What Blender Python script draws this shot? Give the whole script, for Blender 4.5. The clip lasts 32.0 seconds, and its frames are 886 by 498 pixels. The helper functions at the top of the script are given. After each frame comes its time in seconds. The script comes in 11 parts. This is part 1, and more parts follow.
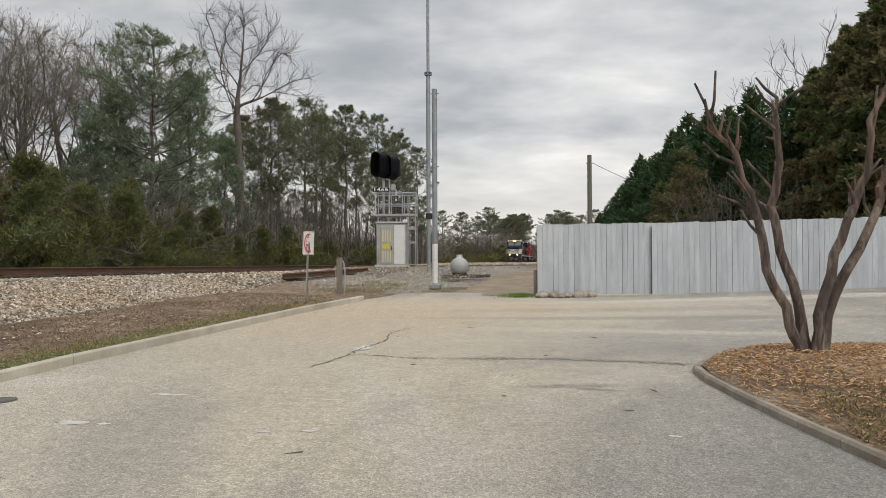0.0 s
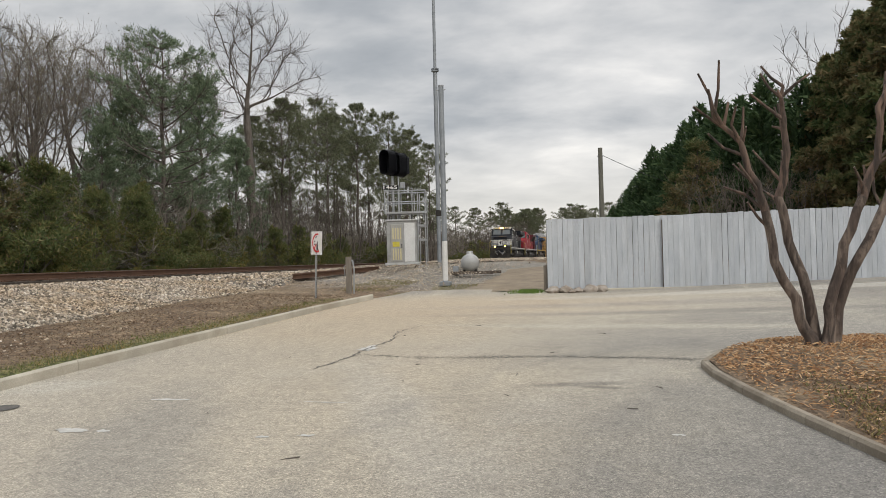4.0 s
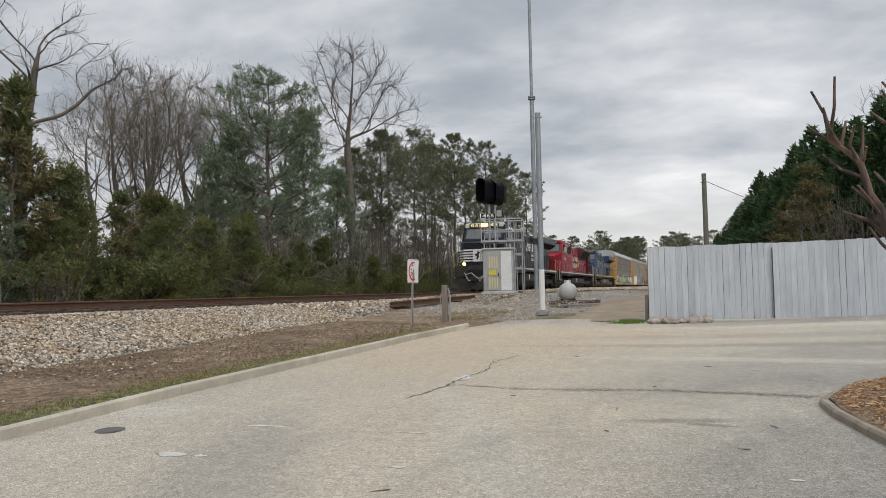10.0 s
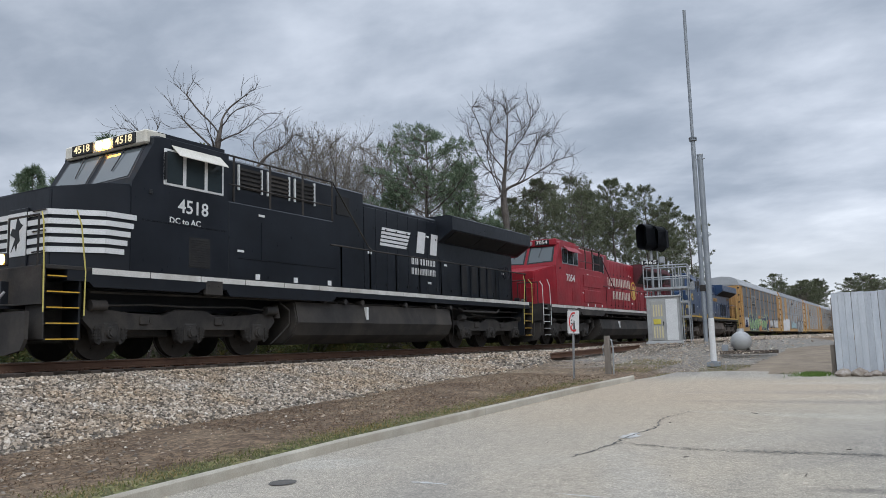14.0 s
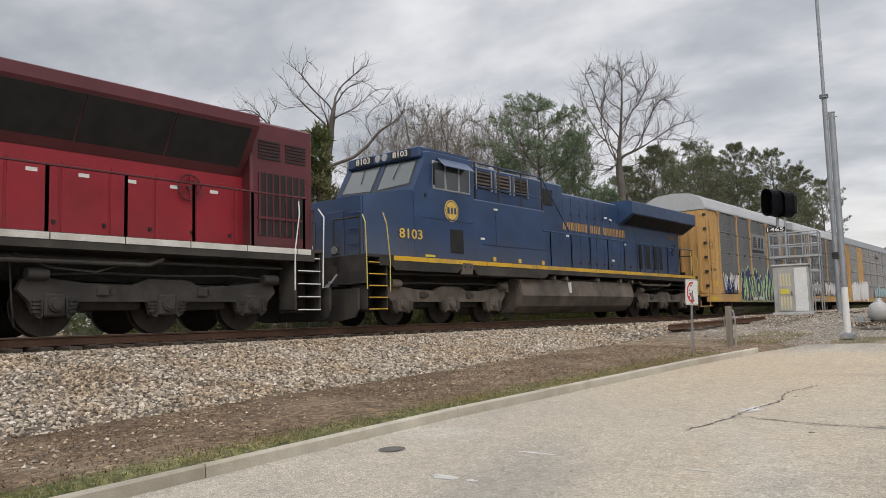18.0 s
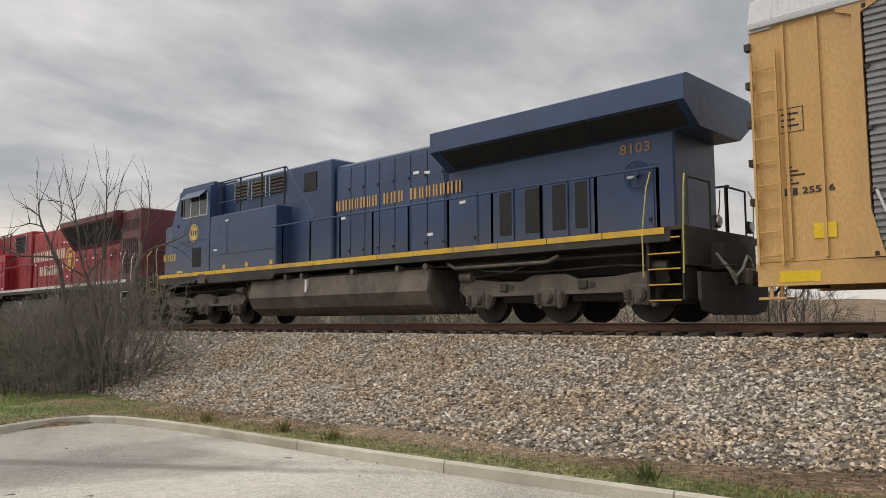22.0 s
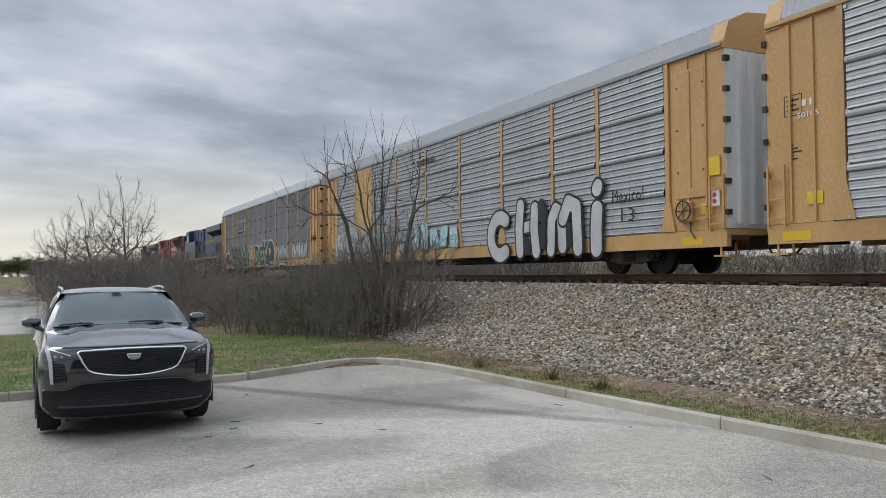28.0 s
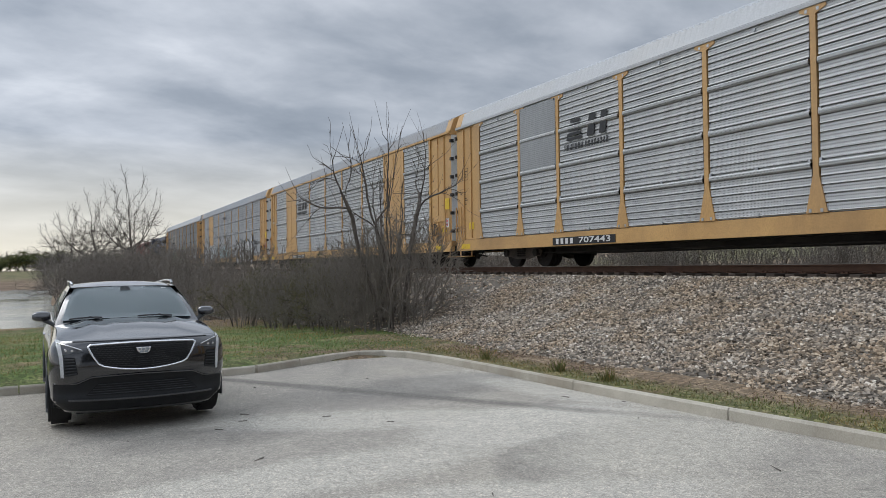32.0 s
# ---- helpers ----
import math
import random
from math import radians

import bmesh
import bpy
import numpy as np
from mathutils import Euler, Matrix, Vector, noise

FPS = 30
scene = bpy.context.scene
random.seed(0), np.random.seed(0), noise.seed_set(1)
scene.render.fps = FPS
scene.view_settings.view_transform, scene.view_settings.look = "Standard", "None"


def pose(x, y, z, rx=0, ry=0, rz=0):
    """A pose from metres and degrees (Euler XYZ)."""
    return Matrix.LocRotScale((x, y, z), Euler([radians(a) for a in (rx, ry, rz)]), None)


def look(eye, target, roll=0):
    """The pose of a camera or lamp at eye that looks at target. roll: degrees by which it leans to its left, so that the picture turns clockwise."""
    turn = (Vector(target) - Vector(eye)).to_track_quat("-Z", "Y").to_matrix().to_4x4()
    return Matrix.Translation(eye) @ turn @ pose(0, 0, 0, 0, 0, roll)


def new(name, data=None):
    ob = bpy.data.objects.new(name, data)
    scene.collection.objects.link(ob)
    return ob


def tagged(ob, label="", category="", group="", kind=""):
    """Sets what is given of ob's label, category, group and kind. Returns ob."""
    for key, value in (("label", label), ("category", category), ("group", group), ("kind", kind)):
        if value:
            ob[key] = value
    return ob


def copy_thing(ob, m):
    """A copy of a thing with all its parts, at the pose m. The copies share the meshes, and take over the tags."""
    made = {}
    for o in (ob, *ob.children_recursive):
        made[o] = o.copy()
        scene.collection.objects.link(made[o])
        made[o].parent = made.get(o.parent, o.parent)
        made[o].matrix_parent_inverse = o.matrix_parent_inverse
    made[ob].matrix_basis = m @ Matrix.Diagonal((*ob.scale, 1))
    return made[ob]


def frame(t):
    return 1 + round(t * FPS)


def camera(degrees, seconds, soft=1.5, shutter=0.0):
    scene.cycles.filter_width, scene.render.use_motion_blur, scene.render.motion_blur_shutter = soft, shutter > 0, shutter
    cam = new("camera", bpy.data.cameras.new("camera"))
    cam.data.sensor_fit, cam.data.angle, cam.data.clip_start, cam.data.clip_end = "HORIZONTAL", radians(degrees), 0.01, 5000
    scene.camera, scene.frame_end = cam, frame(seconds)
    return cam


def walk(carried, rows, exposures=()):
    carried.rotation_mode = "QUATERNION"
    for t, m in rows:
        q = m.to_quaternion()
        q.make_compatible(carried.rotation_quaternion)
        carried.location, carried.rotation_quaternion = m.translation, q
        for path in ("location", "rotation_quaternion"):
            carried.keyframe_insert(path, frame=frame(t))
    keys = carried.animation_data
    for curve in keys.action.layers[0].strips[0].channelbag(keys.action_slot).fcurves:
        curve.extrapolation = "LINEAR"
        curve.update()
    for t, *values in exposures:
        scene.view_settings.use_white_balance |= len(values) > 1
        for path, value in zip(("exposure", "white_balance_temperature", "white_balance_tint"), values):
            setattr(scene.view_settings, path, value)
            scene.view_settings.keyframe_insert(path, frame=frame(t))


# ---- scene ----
cam = camera(59.52, 32.0, soft=0.55)
PATH = [
    (0.0, -0.011, -0.026, 1.529, 91.106, 0.258, 10.624),
    (0.5, -0.010, -0.026, 1.530, 91.094, 0.290, 10.375),
    (1.0, 0.020, -0.017, 1.537, 91.057, 0.309, 10.105),
    (1.5, 0.032, -0.024, 1.534, 91.000, 0.486, 9.906),
    (2.0, 0.069, -0.019, 1.542, 90.867, 0.838, 9.974),
    (2.5, 0.099, 0.010, 1.548, 90.714, 1.182, 10.200),
    (3.0, 0.093, 0.052, 1.544, 90.639, 1.448, 10.594),
    (3.5, 0.082, 0.083, 1.554, 90.758, 1.436, 11.114),
    (4.0, 0.115, 0.101, 1.556, 90.834, 1.404, 11.693),
    (4.5, 0.142, 0.111, 1.545, 90.860, 1.169, 12.130),
    (6.5, 0.104, 0.219, 1.543, 91.214, 0.849, 12.463),
    (7.0, 0.119, 0.213, 1.544, 91.356, 0.886, 12.981),
    (7.5, 0.124, 0.227, 1.545, 91.481, 0.908, 13.833),
    (8.0, 0.111, 0.247, 1.551, 91.674, 0.895, 14.822),
    (8.5, 0.082, 0.249, 1.545, 91.969, 0.939, 15.848),
    (9.0, 0.068, 0.253, 1.554, 92.289, 0.887, 16.774),
    (9.5, 0.095, 0.260, 1.558, 92.669, 0.951, 17.762),
    (10.0, 0.103, 0.268, 1.549, 93.127, 1.142, 18.873),
    (10.5, 0.115, 0.270, 1.562, 93.615, 1.223, 20.120),
    (11.0, 0.126, 0.273, 1.568, 94.179, 1.401, 21.395),
    (11.5, 0.097, 0.291, 1.569, 94.588, 1.560, 22.575),
    (12.0, 0.087, 0.276, 1.575, 94.950, 1.693, 23.594),
    (12.5, 0.065, 0.269, 1.584, 95.346, 1.682, 24.614),
    (13.0, 0.072, 0.290, 1.587, 95.879, 1.682, 26.003),
    (13.5, 0.064, 0.315, 1.589, 96.504, 1.573, 28.042),
    (14.0, 0.062, 0.345, 1.613, 97.003, 1.535, 30.590),
    (14.5, 0.042, 0.363, 1.623, 97.203, 1.702, 33.124),
    (16.5, 0.159, 0.517, 1.572, 95.621, 0.870, 35.832),
    (17.0, 0.161, 0.570, 1.568, 95.295, 0.803, 35.732),
    (17.5, 0.134, 0.551, 1.573, 95.139, 1.022, 36.470),
    (18.0, 0.109, 0.497, 1.577, 95.228, 1.612, 39.136),
    (18.5, 0.079, 0.459, 1.578, 95.589, 2.125, 44.637),
    (19.0, 0.022, 0.439, 1.606, 96.139, 2.323, 53.184),
    (19.5, -0.070, 0.416, 1.626, 96.707, 2.290, 64.864),
    (20.0, -0.101, 0.249, 1.612, 97.189, 1.807, 78.621),
    (20.5, -0.154, 0.236, 1.577, 97.542, 1.488, 94.072),
    (21.0, -0.201, 0.040, 1.575, 97.116, 0.867, 109.530),
    (21.5, -0.163, 0.035, 1.538, 96.234, 0.559, 123.224),
    (22.0, -0.124, 0.018, 1.536, 95.306, 0.337, 134.157),
    (22.5, -0.080, -0.029, 1.547, 94.674, 0.196, 141.933),
    (23.0, -0.073, -0.058, 1.552, 94.212, 0.152, 147.095),
    (23.5, -0.063, -0.038, 1.557, 93.718, 0.140, 150.388),
    (24.0, -0.063, -0.027, 1.562, 93.128, 0.169, 152.347),
    (24.5, -0.064, -0.025, 1.562, 92.666, 0.146, 153.231),
    (25.0, -0.061, -0.016, 1.554, 92.415, 0.146, 153.499),
    (25.5, -0.052, -0.007, 1.556, 92.300, 0.243, 153.539),
    (27.5, -0.056, -0.014, 1.547, 91.991, 0.441, 153.363),
    (28.0, -0.060, -0.014, 1.542, 91.794, 0.465, 153.212),
    (28.5, -0.050, -0.005, 1.535, 91.659, 0.503, 153.061),
    (29.0, -0.045, -0.007, 1.543, 91.543, 0.450, 153.041),
    (29.5, -0.048, -0.003, 1.544, 91.455, 0.334, 153.065),
    (30.0, -0.045, -0.008, 1.547, 91.372, 0.260, 153.021),
    (30.5, -0.046, -0.008, 1.544, 91.326, 0.343, 152.970),
    (31.0, -0.045, -0.014, 1.542, 91.274, 0.516, 153.071),
    (31.5, -0.045, -0.022, 1.538, 91.259, 0.680, 153.448),
    (32.0, -0.027, -0.013, 1.546, 91.236, 0.719, 153.575),
]
# the clip's camera warms and cools its picture and opens up towards the train's dark flank
EXPOSURES = [(0.0, 0.34, 6950, 10), (8.0, 0.34, 6900, 10), (11.0, 0.28, 6500, 10), (13.0, 0.24, 6200, 10), (14.0, 0.25, 5950, 10), (15.5, 0.34, 6450, 10), (17.0, 0.44, 6750, 12), (19.0, 0.54, 6900, 12), (20.6, 0.66, 7150, 12), (22.0, 0.46, 7150, 12),
             (23.2, 0.29, 6300, 10), (24.0, 0.22, 5950, 10), (28.0, 0.22, 6100, 10), (32.0, 0.22, 6150, 10)]
walk(cam, [(t, pose(x, y, z, rx, ry, rz)) for t, x, y, z, rx, ry, rz in PATH], EXPOSURES)

# ---- world and sun: a bright overcast sky with streaky stratus ----
world = bpy.data.worlds.new("overcast_sky")
scene.world = world
world.use_nodes = True
wn, wl = world.node_tree.nodes, world.node_tree.links
wn.clear()


def wnode(kind, **kw):
    n = wn.new(kind)
    for k, v in kw.items():
        n.inputs[k].default_value = v
    return n


def wmath(op, a, b):
    n = wn.new("ShaderNodeMath")
    n.operation = op
    for i, v in enumerate((a, b)):
        if isinstance(v, (int, float)):
            n.inputs[i].default_value = v
        else:
            wl.new(v, n.inputs[i])
    return n.outputs[0]


def wramp(fac, stops):
    n = wn.new("ShaderNodeValToRGB")
    while len(n.color_ramp.elements) < len(stops):
        n.color_ramp.elements.new(0.5)
    for e, (p, c) in zip(n.color_ramp.elements, stops):
        e.position, e.color = p, (*c, 1)
    wl.new(fac, n.inputs[0])
    return n.outputs[0]


SUN_EL, SUN_AZ = radians(42), radians(142)
sky = wn.new("ShaderNodeTexSky")
sky.sky_type, sky.sun_disc, sky.sun_elevation, sky.sun_rotation = "NISHITA", False, SUN_EL, SUN_AZ
geo = wn.new("ShaderNodeTexCoord")
sep = wn.new("ShaderNodeSeparateXYZ")
wl.new(geo.outputs["Generated"], sep.inputs[0])
up = wmath("MAXIMUM", sep.outputs[2], 0.0)
den = wmath("ADD", up, 0.24)
flat = wn.new("ShaderNodeCombineXYZ")
wl.new(wmath("DIVIDE", sep.outputs[0], den), flat.inputs[0])
wl.new(wmath("DIVIDE", sep.outputs[1], den), flat.inputs[1])
stretch = wn.new("ShaderNodeMapping")
stretch.inputs["Rotation"].default_value = (0, 0, radians(-25))
stretch.inputs["Scale"].default_value = (1.0, 1.35, 1)
wl.new(flat.outputs[0], stretch.inputs[0])
big = wnode("ShaderNodeTexNoise", Scale=0.95, Detail=6.0, Roughness=0.5, Distortion=0.1)
fine = wnode("ShaderNodeTexNoise", Scale=2.9, Detail=8.0, Roughness=0.55, Distortion=0.15)
for n in (big, fine):
    wl.new(stretch.outputs[0], n.inputs["Vector"])
cloud = wmath("ADD", wmath("MULTIPLY", big.outputs[0], 0.64), wmath("MULTIPLY", fine.outputs[0], 0.36))
tone = wramp(cloud, [(0.34, (0.31, 0.345, 0.395)), (0.43, (0.40, 0.435, 0.485)), (0.50, (0.52, 0.55, 0.595)), (0.57, (0.65, 0.675, 0.715)), (0.66, (0.86, 0.875, 0.90))])
low = wramp(sep.outputs[2], [(0.0, (1, 1, 1)), (0.05, (0.62, 0.62, 0.62)), (0.16, (0, 0, 0))])
mix = wn.new("ShaderNodeMix")
mix.data_type = "RGBA"
wl.new(low, mix.inputs[0])
wl.new(tone, mix.inputs[6])
# a paler, warmer break in the cloud low in the south
wl.new(wramp(wmath("ADD", sep.outputs[1], 1.0), [(0.0, (1.02, 0.93, 0.74)), (0.25, (0.92, 0.88, 0.79)), (0.75, (0.79, 0.785, 0.765))]), mix.inputs[7])
# an overcast sky is about three times as bright overhead as at the horizon
lift = wramp(sep.outputs[2], [(0.0, (0.39,) * 3), (0.42, (0.41,) * 3), (0.60, (0.84,) * 3), (1.0, (0.78,) * 3)])
mul = wn.new("ShaderNodeMix")
mul.data_type, mul.blend_type = "RGBA", "MULTIPLY"
mul.inputs[0].default_value = 1.0
wl.new(mix.outputs[2], mul.inputs[6])
wl.new(lift, mul.inputs[7])
veil = wn.new("ShaderNodeBackground")
veil.inputs[1].default_value = 2.3
# the cloud is heavier in the west and south-west
lee = wmath("ADD", wmath("MULTIPLY", sep.outputs[0], -0.4), wmath("MULTIPLY", sep.outputs[1], -0.2))
west = wramp(wmath("ADD", lee, 0.5), [(0.30, (1.0,) * 3), (0.62, (0.97,) * 3), (0.80, (0.86,) * 3), (0.95, (0.78,) * 3)])
heavy = wn.new("ShaderNodeMix")
heavy.data_type, heavy.blend_type = "RGBA", "MULTIPLY"
heavy.inputs[0].default_value = 1.0
wl.new(mul.outputs[2], heavy.inputs[6])
wl.new(west, heavy.inputs[7])
wl.new(heavy.outputs[2], veil.inputs[0])
clear = wn.new("ShaderNodeBackground")
clear.inputs[1].default_value = 0.05
wl.new(sky.outputs[0], clear.inputs[0])
both = wn.new("ShaderNodeMixShader")
both.inputs[0].default_value = 0.93
wl.new(clear.outputs[0], both.inputs[1])
wl.new(veil.outputs[0], both.inputs[2])
wout = wn.new("ShaderNodeOutputWorld")
wl.new(both.outputs[0], wout.inputs[0])

sun = new("sun", bpy.data.lights.new("sun", "SUN"))
sun.data.energy, sun.data.angle, sun.data.color = 1.0, radians(35), (1.0, 0.965, 0.91)
sun.matrix_world = look((math.sin(SUN_AZ) * 50, math.cos(SUN_AZ) * 50, math.tan(SUN_EL) * 50), (0, 0, 0))

# ---- materials ----
def nodes_of(name):
    m = bpy.data.materials.new(name)
    m.use_nodes = True
    nt = m.node_tree
    return m, nt, nt.nodes["Principled BSDF"]


def ramp(nt, fac, stops):
    n = nt.nodes.new("ShaderNodeValToRGB")
    while len(n.color_ramp.elements) < len(stops):
        n.color_ramp.elements.new(0.5)
    for e, (p, c) in zip(n.color_ramp.elements, stops):
        e.position, e.color = p, (*c, 1)
    nt.links.new(fac, n.inputs[0])
    return n.outputs[0]


def tex(nt, scale, detail=4.0, rough=0.55, coords="Object", stretch=(1, 1, 1), distortion=0.0, kind="ShaderNodeTexNoise"):
    c = nt.nodes.new("ShaderNodeTexCoord")
    mp = nt.nodes.new("ShaderNodeMapping")
    mp.inputs["Scale"].default_value = stretch
    nt.links.new(c.outputs[coords], mp.inputs[0])
    n = nt.nodes.new(kind)
    n.inputs["Scale"].default_value = scale
    if kind == "ShaderNodeTexNoise":
        n.inputs["Detail"].default_value, n.inputs["Roughness"].default_value, n.inputs["Distortion"].default_value = detail, rough, distortion
    nt.links.new(mp.outputs[0], n.inputs["Vector"])
    return n


def blend(nt, fac, a, b, mode="MIX"):
    n = nt.nodes.new("ShaderNodeMix")
    n.data_type, n.blend_type = "RGBA", mode
    for sock, v in ((n.inputs[0], fac), (n.inputs[6], a), (n.inputs[7], b)):
        if isinstance(v, (int, float)):
            sock.default_value = v
        elif isinstance(v, tuple):
            sock.default_value = (*v, 1)
        else:
            nt.links.new(v, sock)
    return n.outputs[2]


def bump(nt, bsdf, height, strength, distance=0.01):
    b = nt.nodes.new("ShaderNodeBump")
    b.inputs["Strength"].default_value, b.inputs["Distance"].default_value = strength, distance
    nt.links.new(height, b.inputs["Height"])
    nt.links.new(b.outputs[0], bsdf.inputs["Normal"])


def surf(name, a, b, scale=2.0, fine=40.0, rough=0.7, metal=0.0, relief=0.2, dirt=None, dirt_amount=0.4, spec=0.4, stretch=(1, 1, 1), vary=0.0, coords="Object", grit=0.25):
    """A surface that goes from colour a to b at one scale, with a finer grain over it, dirt in patches and a little relief."""
    m, nt, p = nodes_of(name)
    n1 = tex(nt, scale, 5, 0.6, coords, stretch)
    n2 = tex(nt, fine, 3, 0.6, coords, stretch)
    col = ramp(nt, n1.outputs[0], [(0.3, a), (0.7, b)])
    g = ramp(nt, n2.outputs[0], [(0.3, (1 - grit,) * 3), (0.7, (1.0 + 0 * grit,) * 3)])
    col = blend(nt, 1.0, col, g, "MULTIPLY")
    if dirt:
        n3 = tex(nt, scale * 0.45, 7, 0.65, coords, stretch, 0.4)
        f = ramp(nt, n3.outputs[0], [(0.46, (0, 0, 0)), (0.66, (dirt_amount,) * 3)])
        col = blend(nt, f, col, dirt)
    if vary:
        o = nt.nodes.new("ShaderNodeObjectInfo")
        r = ramp(nt, o.outputs["Random"], [(0.0, (1 - vary,) * 3), (1.0, (1.0,) * 3)])
        col = blend(nt, 1.0, col, r, "MULTIPLY")
    nt.links.new(col, p.inputs["Base Color"])
    rr = ramp(nt, n1.outputs[0], [(0.2, (max(rough - 0.12, 0.03),) * 3), (0.8, (min(rough + 0.1, 1),) * 3)])
    nt.links.new(rr, p.inputs["Roughness"])
    p.inputs["Metallic"].default_value = metal
    p.inputs["Specular IOR Level"].default_value = spec
    if relief:
        bump(nt, p, n2.outputs[0], relief)
    return m


def islands(name, stops, rough=0.9, spec=0.2, trans=0.0, patch=None):
    """For stuff made of many loose pieces: each island takes its own colour."""
    m, nt, p = nodes_of(name)
    g = nt.nodes.new("ShaderNodeNewGeometry")
    col = ramp(nt, g.outputs["Random Per Island"], stops)
    if patch:
        n = tex(nt, patch[0], 4)
        f = ramp(nt, n.outputs[0], [(0.42, (0, 0, 0)), (0.62, (1, 1, 1))])
        col = blend(nt, f, col, blend(nt, 1.0, col, patch[1], "MULTIPLY"))
    nt.links.new(col, p.inputs["Base Color"])
    p.inputs["Roughness"].default_value = rough
    p.inputs["Specular IOR Level"].default_value = spec
    if trans:
        t = nt.nodes.new("ShaderNodeBsdfTranslucent")
        nt.links.new(col, t.inputs[0])
        mx = nt.nodes.new("ShaderNodeMixShader")
        mx.inputs[0].default_value = trans
        nt.links.new(p.outputs[0], mx.inputs[1])
        nt.links.new(t.outputs[0], mx.inputs[2])
        nt.links.new(mx.outputs[0], nt.nodes["Material Output"].inputs[0])
    return m


def glow(name, colour, strength):
    m, nt, p = nodes_of(name)
    p.inputs["Base Color"].default_value = (*colour, 1)
    p.inputs["Emission Color"].default_value = (*colour, 1)
    p.inputs["Emission Strength"].default_value = strength
    return m


def blot(nt, x, y, rx, ry, wobble=1.2, soft=0.5, turn=0.0, spread=False):
    """A patch of wear on the ground round x, y with a ragged edge, 1 inside."""
    c = nt.nodes.new("ShaderNodeTexCoord")
    mp = nt.nodes.new("ShaderNodeMapping")
    mp.vector_type = "TEXTURE"
    if spread:
        x, y, k = push(x, y)
        rx, ry = rx * k, ry * k
    mp.inputs["Location"].default_value = (x, y, 0)
    mp.inputs["Rotation"].default_value = (0, 0, radians(turn))
    mp.inputs["Scale"].default_value = (rx, ry, 1000)
    nt.links.new(c.outputs["Object"], mp.inputs[0])
    ln = nt.nodes.new("ShaderNodeVectorMath")
    ln.operation = "LENGTH"
    nt.links.new(mp.outputs[0], ln.inputs[0])
    n = tex(nt, wobble, 6, 0.65)
    sm = nt.nodes.new("ShaderNodeMath")
    sm.operation = "ADD"
    nt.links.new(ln.outputs["Value"], sm.inputs[0])
    nt.links.new(n.outputs[0], sm.inputs[1])
    hi = nt.nodes.new("ShaderNodeMapRange")
    hi.inputs["From Min"].default_value, hi.inputs["From Max"].default_value = 1.5 + soft * 0.5, 1.5 - soft * 0.5
    nt.links.new(sm.outputs[0], hi.inputs[0])
    return hi.outputs[0]


def sweep(nt, x, y, r, w):
    """A curved band of tyre wear of radius r round x, y, broken up along its way."""
    c = nt.nodes.new("ShaderNodeTexCoord")
    far = nt.nodes.new("ShaderNodeVectorMath")
    far.operation = "DISTANCE"
    flat_ = nt.nodes.new("ShaderNodeVectorMath")
    flat_.operation = "MULTIPLY"
    flat_.inputs[1].default_value = (1, 1, 0)
    nt.links.new(c.outputs["Object"], flat_.inputs[0])
    nt.links.new(flat_.outputs[0], far.inputs[0])
    far.inputs[1].default_value = (x, y, 0)
    n = tex(nt, 0.9, 5, 0.65)

    def mth(op, a, b):
        k = nt.nodes.new("ShaderNodeMath")
        k.operation = op
        k.use_clamp = op == "SUBTRACT" and a == 1.0
        for i, v in enumerate((a, b)):
            if isinstance(v, (int, float)):
                k.inputs[i].default_value = v
            else:
                nt.links.new(v, k.inputs[i])
        return k.outputs[0]
    off = mth("ABSOLUTE", mth("SUBTRACT", mth("ADD", far.outputs["Value"], mth("MULTIPLY", n.outputs[0], 0.5)), r), 0.0)
    return mth("MULTIPLY", mth("SUBTRACT", 1.0, mth("DIVIDE", off, w * 2.0)), ramp(nt, n.outputs[0], [(0.4, (0, 0, 0)), (0.58, (1, 1, 1))]))


def scaled(nt, fac, k):
    n = nt.nodes.new("ShaderNodeMath")
    n.operation = "MULTIPLY"
    nt.links.new(fac, n.inputs[0])
    n.inputs[1].default_value = k
    return n.outputs[0]


def push(x, y):
    """Spread ground marks out from the car park's middle to where they lie on the sloping asphalt."""
    k = 1.08 + 0.007 * max(0.0, -y)
    return x * k, (y - 0.15) * k + 0.15, k


